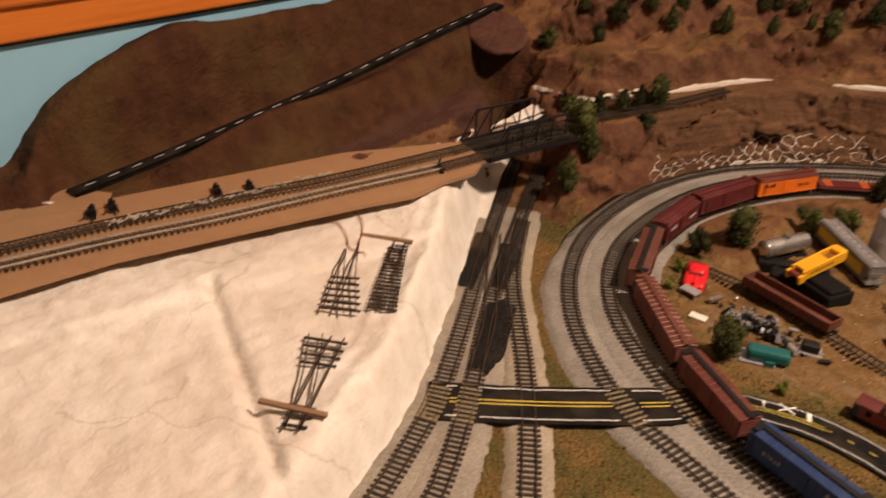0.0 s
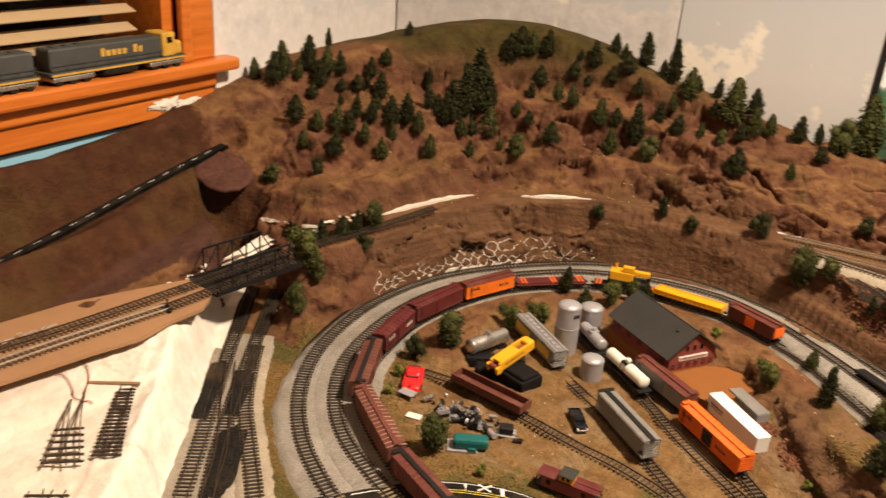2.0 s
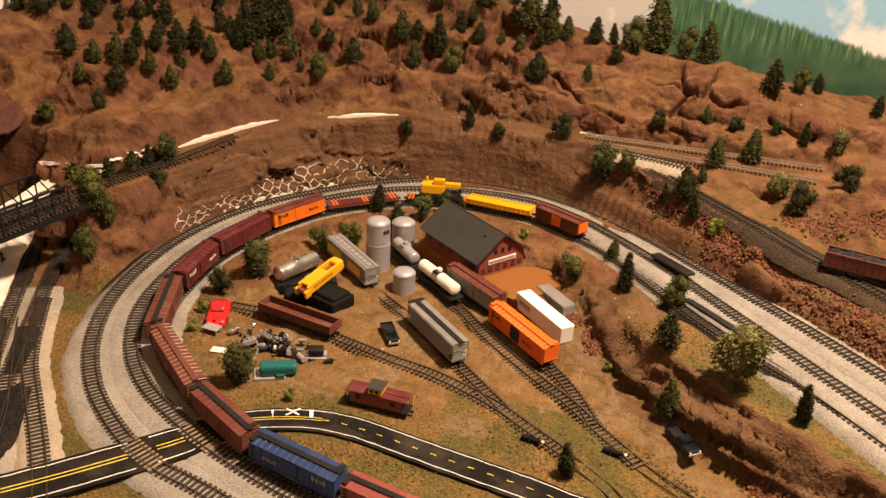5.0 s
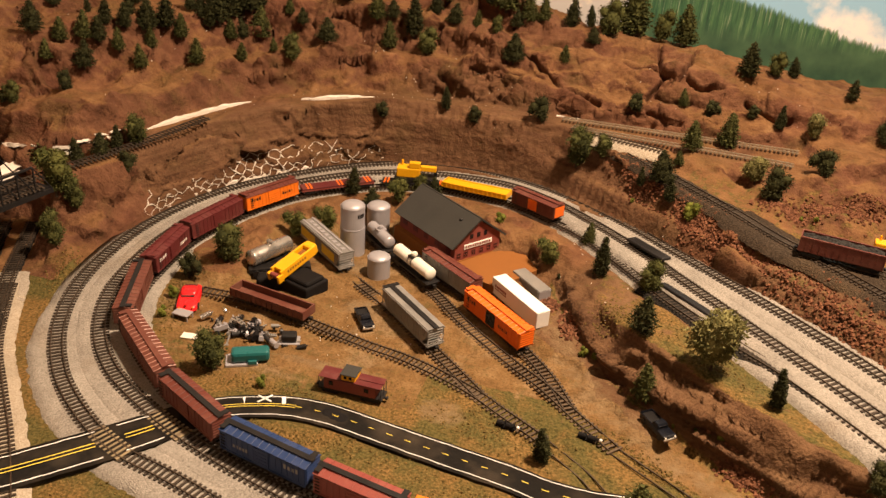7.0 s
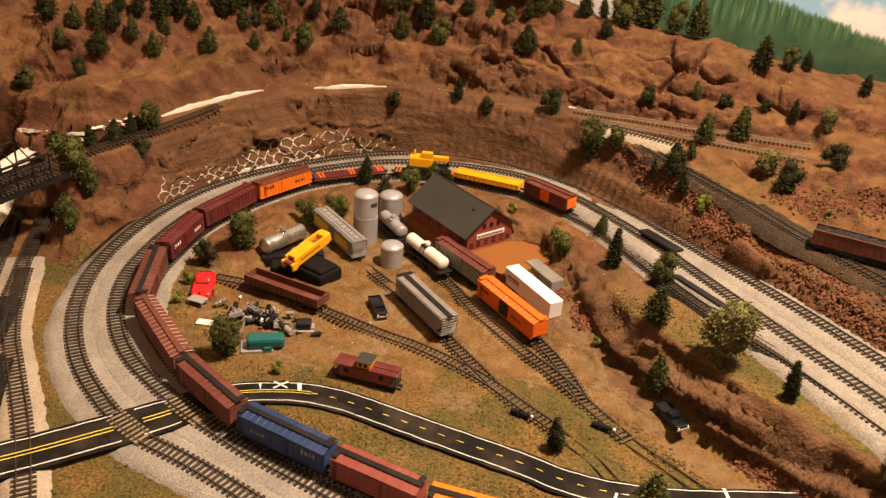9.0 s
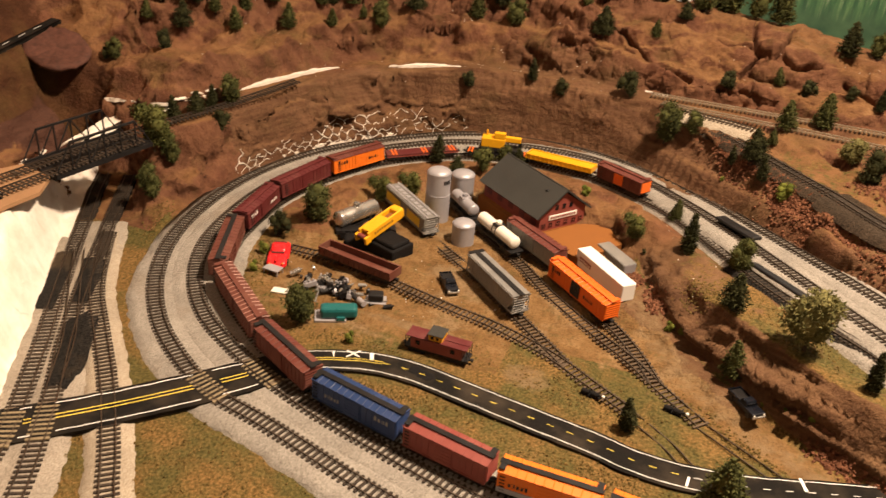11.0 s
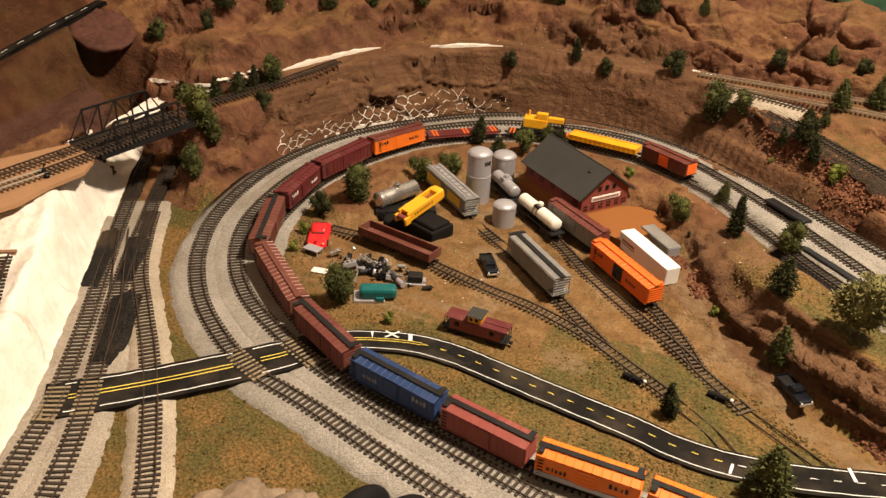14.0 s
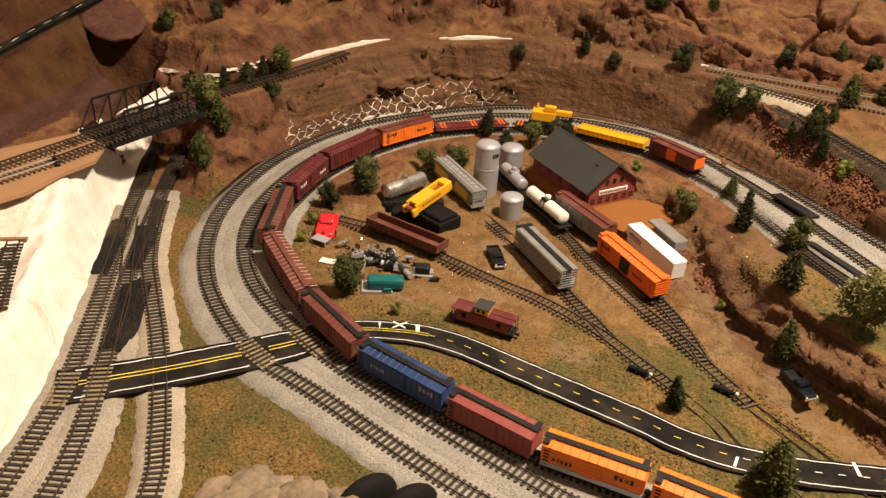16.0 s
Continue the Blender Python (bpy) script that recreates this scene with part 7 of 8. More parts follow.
def plant(kind, x, y, h, sink=0.0):
    z = level_at(x, y) - sink
    w = grown.uniform(0.86, 1.08)
    m = put(x, y, z, grown.uniform(0, 360), grown.uniform(-5, 5), grown.uniform(-5, 5)) @ Matrix.Diagonal((h * w, h * w, h, 1))
    if kind in USED:
        twin = copy_thing(KINDS[kind], m)
        twin.matrix_basis = m
        return twin
    USED.add(kind)
    KINDS[kind].matrix_basis = m
    return KINDS[kind]


WEST_CREST = [("c", -1.250, 1.664, 0.058), ("d", -1.181, 1.659, 0.086), ("c", -1.179, 1.695, 0.093), ("c", -1.153, 1.720, 0.052), ("a", -1.143, 1.749, 0.093), ("d", -1.105, 1.719, 0.046), ("b", -1.197, 1.918, 0.055), ("c", -1.102, 1.781, 0.075), ("a", -1.103, 1.752, 0.073), ("a", -1.074, 1.807, 0.069), ("d", -1.061, 1.788, 0.037), ("d", -1.026, 1.816, 0.050), ("a", -1.010, 1.834, 0.037), ("a", -1.018, 1.864, 0.061), ("a", -0.974, 1.838, 0.079), ("d", -1.002, 1.911, 0.051), ("a", -0.909, 1.997, 0.054), ("d", -0.991, 2.011, 0.040)]
WEST_SLOPE = [("d", -1.052, 1.572, 0.073), ("c", -1.009, 1.607, 0.054), ("c", -1.013, 1.559, 0.047), ("a", -1.027, 1.737, 0.038), ("d", -0.948, 1.595, 0.065), ("c", -0.975, 1.639, 0.067), ("i", -0.949, 1.529, 0.055), ("h", -1.027, 1.455, 0.053), ("i", -1.048, 1.451, 0.032), ("a", -0.946, 1.659, 0.060), ("a", -0.945, 1.681, 0.063), ("c", -0.911, 1.674, 0.056), ("a", -0.916, 1.713, 0.061), ("d", -0.917, 1.736, 0.043), ("a", -0.886, 1.756, 0.081), ("c", -0.858, 1.676, 0.059), ("c", -0.874, 1.746, 0.054), ("a", -0.869, 1.806, 0.083), ("c", -0.840, 1.823, 0.061), ("c", -0.796, 1.808, 0.065)]
GROVE = [("a", -0.843, 1.884, 0.067), ("b", -0.804, 1.897, 0.092), ("b", -0.789, 1.917, 0.116), ("b", -0.769, 1.948, 0.153), ("b", -0.753, 1.975, 0.180), ("b", -0.739, 1.991, 0.129), ("b", -0.726, 2.016, 0.101), ("a", -0.824, 1.890, 0.060), ("c", -0.712, 1.983, 0.085), ("d", -0.747, 1.956, 0.055), ("c", -0.766, 1.928, 0.053), ("c", -0.716, 1.887, 0.047)]
MIDDLE_CREST = [("a", -0.745, 2.163, 0.089), ("d", -0.723, 2.182, 0.087), ("c", -0.690, 2.199, 0.069), ("a", -0.650, 2.213, 0.080), ("d", -0.649, 2.177, 0.064), ("d", -0.563, 2.212, 0.054), ("a", -0.553, 2.232, 0.034), ("i", -0.515, 2.203, 0.036), ("a", -0.509, 2.228, 0.078), ("a", -0.477, 2.294, 0.058), ("d", -0.451, 2.216, 0.054), ("d", -0.411, 2.226, 0.067), ("a", -0.440, 2.274, 0.047), ("b", -0.383, 2.287, 0.100), ("a", -0.369, 2.203, 0.055), ("c", -0.326, 2.261, 0.050), ("b", -0.292, 2.247, 0.124), ("c", -0.245, 2.227, 0.087), ("c", -0.274, 2.205, 0.050), ("a", -0.225, 2.265, 0.050)]
MIDDLE_SLOPE = [("a", -0.650, 2.123, 0.046), ("c", -0.567, 2.113, 0.059), ("c", -0.522, 2.108, 0.060), ("a", -0.295, 2.158, 0.063), ("c", -0.438, 2.105, 0.077), ("d", -0.396, 2.109, 0.050), ("b", -0.336, 2.107, 0.113), ("c", -0.388, 2.061, 0.071), ("h", -0.288, 2.066, 0.074), ("d", -0.238, 2.138, 0.057), ("c", -0.175, 2.121, 0.046), ("h", -0.120, 2.103, 0.049), ("d", -0.067, 2.078, 0.077), ("c", -0.659, 2.050, 0.046), ("d", -0.618, 2.045, 0.046), ("d", -0.535, 1.999, 0.066), ("h", -0.606, 1.944, 0.071), ("b", -0.199, 1.942, 0.058), ("i", -0.124, 1.928, 0.046), ("i", -0.346, 1.894, 0.045), ("c", -0.646, 1.924, 0.036)]
EAST_CREST = [("a", -0.165, 2.209, 0.049), ("c", -0.120, 2.208, 0.125), ("a", -0.066, 2.228, 0.081), ("d", -0.083, 2.188, 0.049), ("c", -0.051, 2.193, 0.080), ("c", -0.018, 2.207, 0.061), ("a", 0.047, 2.264, 0.076), ("d", 0.120, 2.160, 0.047), ("h", 0.157, 2.204, 0.099), ("c", 0.210, 2.300, 0.166), ("h", 0.283, 2.279, 0.088), ("c", 0.344, 2.298, 0.110), ("a", 0.496, 2.110, 0.090), ("h", 0.565, 2.187, 0.066), ("a", 0.618, 2.233, 0.054), ("c", 0.061, 2.071, 0.047), ("a", -0.175, 2.285, 0.060), ("a", 0.100, 2.250, 0.060)]
ROCK_FACE = [("i", 0.041, 1.932, 0.070), ("c", 0.386, 1.857, 0.071), ("c", 0.464, 1.912, 0.082), ("f", 0.641, 1.939, 0.070), ("b", 0.572, 1.962, 0.059), ("i", 0.511, 1.989, 0.037), ("i", 0.418, 2.005, 0.045), ("c", 0.360, 2.020, 0.046), ("i", 0.253, 1.986, 0.051), ("a", 0.732, 2.099, 0.052), ("i", 0.787, 1.930, 0.061)]
SPUR_BANK = [("h", 0.199, 1.812, 0.057), ("d", 0.332, 1.711, 0.075), ("c", 0.361, 1.786, 0.036), ("b", 0.291, 1.725, 0.047), ("b", 0.353, 1.670, 0.057), ("g", 0.395, 1.632, 0.049), ("f", 0.520, 1.770, 0.068), ("i", 0.550, 1.701, 0.081), ("i", 0.656, 1.791, 0.063), ("c", 0.207, 1.590, 0.055), ("g", 0.608, 1.671, 0.015), ("g", 0.624, 1.619, 0.014), ("g", 0.279, 1.707, 0.014)]
MOUND = [("h", 0.142, 1.835, 0.100), ("b", 0.242, 1.462, 0.084), ("e", 0.136, 1.504, 0.057), ("i", 0.165, 1.476, 0.013), ("h", 0.339, 1.420, 0.073), ("d", 0.326, 1.229, 0.070), ("f", 0.434, 1.160, 0.118), ("c", 0.346, 1.143, 0.072), ("b", 0.526, 1.104, 0.069), ("i", 0.654, 0.996, 0.061), ("g", 0.424, 1.085, 0.018), ("g", 0.440, 1.078, 0.015), ("g", 0.458, 1.072, 0.016), ("g", 0.393, 1.099, 0.010), ("g", 0.235, 1.241, 0.008)]
WEST_SIDE = [("e", -0.828, 1.308, 0.100), ("h", -0.802, 1.328, 0.070), ("i", -0.744, 1.432, 0.058), ("h", -0.782, 1.233, 0.076), ("h", -0.770, 1.500, 0.078), ("d", -0.806, 1.425, 0.055), ("a", -0.835, 1.39, 0.060), ("b", -0.79, 1.46, 0.062)]
IN_YARD = [("i", -0.515, 1.262, 0.06), ("j", -0.470, 1.335, 0.100), ("e", -0.404, 1.511, 0.064), ("e", -0.346, 1.543, 0.065), ("h", -0.338, 1.018, 0.078), ("g", -0.237, 1.000, 0.027), ("g", -0.49, 1.126, 0.027), ("g", -0.505, 1.19, 0.032), ("a", -0.346, 1.69, 0.072), ("d", -0.278, 1.631, 0.066), ("e", -0.228, 1.668, 0.064), ("h", -0.190, 1.715, 0.062), ("a", -0.161, 1.735, 0.054), ("g", 0.241, 1.244, 0.022), ("g", 0.261, 1.236, 0.02), ("g", 0.02, 1.60, 0.03), ("b", 0.213, 0.975, 0.062), ("c", 0.347, 0.872, 0.094)]
for k, x, y, h in WEST_CREST + WEST_SLOPE + GROVE + MIDDLE_CREST + MIDDLE_SLOPE + EAST_CREST + ROCK_FACE + SPUR_BANK + MOUND + WEST_SIDE + IN_YARD:
    plant(k, x, y, h)

# ---- west end: bridge, hill road, rock, loose turnouts, engines on the sill ----


br = thing("truss_bridge", "black steel truss bridge carrying the upper line", "bridge")
SPAN, HIGH, BAYS = 0.215, 0.055, 6
for side in (-0.047, 0.047):
    for z in (0.0, HIGH):
        x0 = SPAN / 2 - (SPAN / BAYS if z else 0)
        part("chord", box(fresh(), -x0, x0, side - 0.0018, side + 0.0018, z - 0.002, z + 0.002), BLACK, br)
    for i in range(1, BAYS):
        x = -SPAN / 2 + SPAN * i / BAYS
        part("post", box(fresh(), x - 0.0012, x + 0.0012, side - 0.0013, side + 0.0013, 0, HIGH), BLACK, br)
    for i in range(BAYS):
        a, b = -SPAN / 2 + SPAN * i / BAYS, -SPAN / 2 + SPAN * (i + 1) / BAYS
        lo, hi = (a, b) if i < BAYS / 2 else (b, a)
        part("diagonal", rod(fresh(), (lo, side, 0), (hi, side, HIGH), 0.0015, 6), BLACK, br)
for side in (-0.047, 0.047):
    part("girder", box(fresh(), -0.1075, 0.1075, side - 0.0026, side + 0.0026, -0.006, 0.003), BLACK, br)
part("bridge_deck", box(fresh(), -0.11, 0.11, -0.040, 0.040, -0.006, 0.0015), BLACK, br)
for i in range(7):
    x = -0.1075 + 0.215 * i / 6
    part("cross_beam", box(fresh(), x - 0.002, x + 0.002, -0.047, 0.047, -0.008, -0.002), BLACK, br)
br.matrix_basis = put(-0.868, 1.172, 0.136, 78.5)
hill_road = along(WEST_ROAD, 0.006)
hill_road[:, 2] += 0.005
hr = thing("hill_road", "narrow black road with a white dashed line on the hill", "road", kind="structure")
vv, ff3 = ribbon(hill_road, -0.0098, 0.0098, 0.0, 0.0008)
lowv = vv.copy()
lowv[:, 2] -= 0.010
sides = [(i * 5 + k, (i + 1) * 5 + k, (i + 1) * 5 + k + len(vv), i * 5 + k + len(vv)) for i in range(len(hill_road) - 1) for k in (0, 4)]
sheet("asphalt", np.vstack([vv, lowv]), [tuple(r) for r in ff3] + sides, ASPHALT, hr)
for i in range(4, len(hill_road) - 8, 7):
    v4, f4 = ribbon(hill_road[i:i + 4], -0.0006, 0.0006, 0.0016)
    sheet("centre_dash", v4, [tuple(r) for r in f4], WHITE_LINE, hr)


def stone(name, x, y, z, size, squash, seed, material, label, sub=4):
    bm = fresh()
    bmesh.ops.create_icosphere(bm, subdivisions=sub, radius=1)
    for v in bm.verts:
        q = v.co.copy()
        k = 1 + 0.30 * noise.noise(q * 1.7 + Vector((seed, 0, 0))) + 0.14 * noise.noise(q * 5 + Vector((0, seed, 0))) - 0.20 * abs(noise.noise(q * 4 + Vector((0, 0, seed)))) - 0.10 * abs(noise.noise(q * 11 + Vector((seed, 0, 2))))
        v.co = Vector((q.x * size[0], q.y * size[1], q.z * squash)) * k
    ob = tagged(part(name, bm, material, None, smooth=True), label, "rock")
    ob.matrix_basis = put(x, y, z, seed * 40)
    return ob




def rock_shelf():
    """A rounded slab of rock that leans out over the hollow: tilted top, broken rim, undercut below."""
    bm, rings = fresh(), []
    for r, drop, pull in ((0.0, -0.004, 0.0), (0.45, -0.002, 0.0), (0.8, 0.0, 0.0), (0.97, 0.001, 0.0), (1.0, -0.004, 0.0), (0.96, -0.012, 0.008), (0.80, -0.017, 0.018), (0.50, -0.034, 0.034)):
        row = []
        for i in range(48):
            a = 6.2832 * i / 48
            k = 1 + 0.10 * noise.noise(Vector((math.cos(a) * 1.6, math.sin(a) * 1.6, 3))) + 0.05 * noise.noise(Vector((math.cos(a) * 6, math.sin(a) * 6, r * 3)))
            x, y = 0.074 * r * k * math.cos(a), 0.058 * r * k * math.sin(a)
            z = drop - 0.42 * (0.63 * x - 0.78 * y) + 0.003 * noise.noise(Vector((x * 60, y * 60, drop * 90)))
            row.append(bm.verts.new((x - 0.63 * pull, y + 0.78 * pull, z)))
        rings.append(row)
    for lo, hi in zip(rings, rings[1:]):
        for i in range(48):
            j = (i + 1) % 48
            bm.faces.new((lo[i], hi[i], hi[j], lo[j]))
    bm.faces.new(rings[-1])
    bmesh.ops.remove_doubles(bm, verts=rings[0], dist=0.02)
    ob = tagged(part("overhanging_rock", bm, BOULDER, None, smooth=True), "dark red brown rock shelf over a hollow", "rock")
    ob.matrix_basis = put(*SHELF)
    return ob


rock_shelf()
stone("rock", -0.225, 0.560, -0.004, (0.070, 0.052), 0.040, 2, ROCK, "tan rock casting by the track")
stone("rock", -0.152, 0.588, -0.004, (0.056, 0.040), 0.036, 3, ROCK, "tan rock casting by the track")
stone("rock", -0.100, 0.610, -0.004, (0.045, 0.036), 0.034, 4, ROCK, "tan rock casting by the track")
for x, y, turn in ((-0.100, 0.640, 62), (-0.050, 0.648, 58)):
    hood = fresh()
    bmesh.ops.create_uvsphere(hood, u_segments=24, v_segments=14, radius=1, matrix=Matrix.Diagonal((0.045, 0.019, 0.034, 1)))
    for v in hood.verts:
        v.co.x += 0.004 * noise.noise(v.co * 30)
        v.co.z = max(v.co.z, -0.004)
    ob = tagged(part("tunnel_liner", hood, SOOT, None, smooth=True), "matt black rounded tunnel liner by the rock", "tunnel liner")
    ob.matrix_basis = put(x, y, 0.0, turn)
# white plaster strip along the upper ledge
for line in (STRIP_1, STRIP_2):
    p = along(line, 0.008)
    v4, f4 = sweep(p, 0.0, -0.012, 0.015, 0.020)
    for q4 in v4:
        i4 = ((p[:, :2] - q4[:2]) ** 2).sum(1).argmin()
        end = min(i4, len(p) - 1 - i4) * 0.008
        q4 += (p[i4] - q4) * (1 - min(1.0, 0.22 + end / 0.09) * (0.85 + 0.35 * noise.noise(Vector((q4[0] * 45, q4[1] * 45, 2)))))
    v4 += np.array([[0.002 * noise.noise(Vector((x * 60, y * 60, z * 60))) for _ in range(3)] for x, y, z in v4])
    tagged(sheet("plaster_strip", v4, f4, FOAM, None, smooth=False), "white plaster edge strip along the upper ledge", "strip", kind="structure")
p = along(TRACK_U, 0.01)
p = p[(p[:, 0] > 0.06) & (p[:, 0] < 0.15) & (p[:, 1] > 1.9)]
v4, f4 = sweep(p, 0.024, -0.002, 0.008, 0.0045)
v4 = v4 + np.array([[0.002 * noise.noise(Vector((x * 70 + k * 9, y * 70, z * 90))) for k in range(3)] for x, y, z in v4])
tagged(sheet("plaster_strip", v4, f4, FOAM, None, smooth=False), "white plaster edge strip behind the upper line", "strip", kind="structure")
lip = along([(-1.0, 1.377, .160), (-0.955, 1.388, .160), (-0.895, 1.406, .158), (-0.855, 1.432, .161), (-0.822, 1.469, .167), (-0.800, 1.520, .168)], 0.004)
for k0, k1 in ((0.00, 0.20), (0.24, 0.30), (0.36, 0.62), (0.66, 0.86), (0.90, 1.0)):
    q = lip[int(k0 * len(lip)):int(k1 * len(lip))]
    v4, f4 = sweep(q, 0.0, -0.004, 0.009, 0.008)
    for p4 in v4:
        i4 = ((q[:, :2] - p4[:2]) ** 2).sum(1).argmin()
        p4 += (q[i4] - p4) * (0.35 + 0.9 * noise.noise(Vector((p4[0] * 95, p4[1] * 95, p4[2] * 120))) - 0.5 * min(1, min(i4, len(q) - 1 - i4) / 4) + 0.35)
    tagged(sheet("plaster_strip", v4, f4, FOAM, None, smooth=False), "broken white plaster edge over the tunnel mouth", "strip", kind="structure")
# a net of bare plaster in the joints round the stones of the cut
stones = random.Random(12)
cut = along(TRACK_A, 0.002)
cut = cut[(cut[:, 1] > 1.42) & (cut[:, 0] < 0.02)]
cut_n = headings(cut)[1]
bank = SURFACE[near(TRACK_A, SURFACE[:, 0], SURFACE[:, 1]) < 0.14]
bank = bank[(bank[:, 0] < 0.06) & (bank[:, 1] > 1.38)]
jv, jf = [], []


def on_cut(s, up):
    """The place on the face of the cut bank, s along it and so high over the rail bed."""
    i = int(min(max(s / 0.002, 0), len(cut) - 1))
    x, y, z = cut[i]
    n = Vector(cut_n[i][:2])
    dx, dy = bank[:, 0] - x, bank[:, 1] - y
    out, side = dx * n.x + dy * n.y, dx * n.y - dy * n.x
    w = np.exp(-((side / 0.004) ** 2 + ((bank[:, 2] - z - up) / 0.004) ** 2)) * (out > 0.007) * (out < 0.13) + 1e-12 * (abs(side) < 0.01) * (out > 0.012) * (out < 0.02)
    d = max(0.0125, float((w * out).sum() / w.sum()) - 0.0026)
    return Vector((x + n.x * d, y + n.y * d, z + up))


# blocky stone face of the cut
rows_s, rows_up = np.arange(0.004, len(cut) * 0.002 - 0.004, 0.0036), np.arange(-0.002, 0.100, 0.0036)
face = []
for s in rows_s:
    for up in rows_up:
        face.append(on_cut(s, up))
flat_face = np.array(face)
blocks = facets(flat_face[:, 0], flat_face[:, 1], flat_face[:, 2], 24.0, 1.5) * 0.55 + facets(flat_face[:, 0], flat_face[:, 1], flat_face[:, 2], 52.0, 1.3) * 0.28
S2, U2 = [k.ravel() for k in np.meshgrid(rows_s, rows_up, indexing="ij")]
hem = np.clip(np.minimum(np.minimum(S2 - rows_s[0], rows_s[-1] - S2) / 0.04, np.minimum((rows_up[-1] - U2) / 0.022, 1)), 0, 1)
proud = -0.006 + hem * (0.0085 + 0.018 * np.clip(blocks, -0.45, 0.6))
at = np.clip((S2 / 0.002).astype(int), 0, len(cut) - 1)
toward = np.array([cut_n[i][:2] for i in at])
flat_face[:, :2] -= toward * np.where(U2 < 0.012, np.minimum(proud, 0.002), proud)[:, None]
gap = np.hypot(flat_face[:, 0] - cut[at, 0], flat_face[:, 1] - cut[at, 1])
flat_face[:, :2] += toward * np.clip(0.0125 - gap, 0, 1)[:, None]
stone_face = tagged(sheet("rock_face", flat_face, grid_faces(len(rows_s), len(rows_up)), LAND), "brown blocky plaster rock face beside the main line", "rock", kind="structure")
for key, layered in (("zone", 0.0), ("wear_and_shade", 0.75)):
    stone_face.data.color_attributes.new(key, "FLOAT_COLOR", "POINT").data.foreach_set("color", np.tile((0.0, 0.0, 0.0, layered), len(face)).astype(np.float32))
stone_face.data.attributes.new("bare", "FLOAT", "POINT").data.foreach_set("value", np.clip(0.5 + blocks, 0, 1).astype(np.float32))
bank = flat_face


def joint(a, b, bow, thick):
    """One seam of plaster from a to b on the bank, bowed and uneven in width."""
    n = 9
    pts = []
    for q in range(n + 1):
        u = q / n
        k = bow * 4 * u * (1 - u)
        pts.append(on_cut(a[0] + (b[0] - a[0]) * u - (b[1] - a[1]) * k, max(0.003, a[1] + (b[1] - a[1]) * u + (b[0] - a[0]) * k)))
    for p, nxt in zip(pts, pts[1:]):
        d = (nxt - p).normalized() if (nxt - p).length > 1e-6 else Vector((1, 0, 0))
        side = d.cross(Vector((0.5, -0.6, 0.6))).normalized()
        up = side.cross(d)
        w = thick * (0.0005 + 0.0017 * max(0.0, 0.10 + noise.noise(p * 120)))
        i0 = len(jv)
        for e in (p - d * 0.0004, nxt + d * 0.0004):
            jv.extend([tuple(e + side * w), tuple(e + up * w), tuple(e - side * w), tuple(e - up * w)])
        jf.extend([(i0 + m, i0 + (m + 1) % 4, i0 + 4 + (m + 1) % 4, i0 + 4 + m) for m in range(4)] + [(i0, i0 + 3, i0 + 2, i0 + 1), (i0 + 4, i0 + 5, i0 + 6, i0 + 7)])


reach = (cut[:, 0] < -0.18).sum() * 0.002
pitch, rise = 0.025, 0.0135
nodes = {}
for row in range(5):
    for col in range(int(reach / pitch * 2)):
        nodes[row, col] = ((col * 0.5) * pitch + stones.uniform(-0.0055, 0.0055), 0.003 + row * rise + (0.0040 if (row + col) % 2 else -0.0030) + stones.uniform(-0.0045, 0.0045) * (row > 0))
for (row, col), p in nodes.items():
    fade = p[0] / reach
    dense = (1.0 if fade < 0.5 else 0.62 if fade < 0.72 else 0.30) * (1.0, 1.0, 0.92 if fade < 0.72 else 0.6, 0.85 if 0.28 < fade < 0.66 else 0.15, 0.6 if 0.34 < fade < 0.64 else 0.03)[row]
    for other in ((row, col + 1), (row + 1, col) if (row + col) % 2 else None):
        if other in nodes and stones.random() < dense:
            joint(p, nodes[other], stones.uniform(-0.16, 0.16), 1.25 if row == 0 and fade < 0.55 else 0.95 if fade < 0.6 else 0.7)
for s0, long in ((0.055, 0.012), (0.120, 0.020), (0.165, 0.010), (0.215, 0.030), (0.262, 0.040), (0.290, 0.026), (0.350, 0.020), (0.400, 0.018)):
    for k in range(5):
        joint((s0 + stones.uniform(-0.4, 0.1) * long, 0.003 + 0.0022 * k), (s0 + stones.uniform(0.3, 0.9) * long, 0.003 + 0.0026 * k), stones.uniform(-0.1, 0.1), 3.4)
tagged(sheet("plaster_joint", jv, jf, FOAM, None, smooth=False), "white plaster showing round the stones of the cut", "plaster", kind="stuff")
# torn plaster cloth hanging behind the bridge, and chips along the tunnel lip
cloth = along([(-0.962, 1.195, 0), (-0.957, 1.265, 0), (-0.955, 1.33, 0), (-0.958, 1.395, 0)], 0.005)
cv = []
for i, (x, y, _) in enumerate(cloth):
    w = 0.006 + 0.031 * (i / len(cloth)) ** 0.8
    for j in range(9):
        u = j / 8
        cv.append((x - w * u + 0.002 * noise.noise(Vector((y * 40, u * 2, 1))), y + 0.010 * u, 0.120 + 0.009 * u * (i / len(cloth)) + 0.003 * noise.noise(Vector((x * 40, y * 40, u * 2)))))
tagged(sheet("plaster_cloth", cv + [(x, y, z - 0.012) for x, y, z in cv], np.vstack([grid_faces(len(cloth), 9), grid_faces(len(cloth), 9)[:, ::-1] + len(cv)]), FOAM), "white torn plaster cloth behind the bridge", "plaster", kind="structure")
chip = random.Random(5)
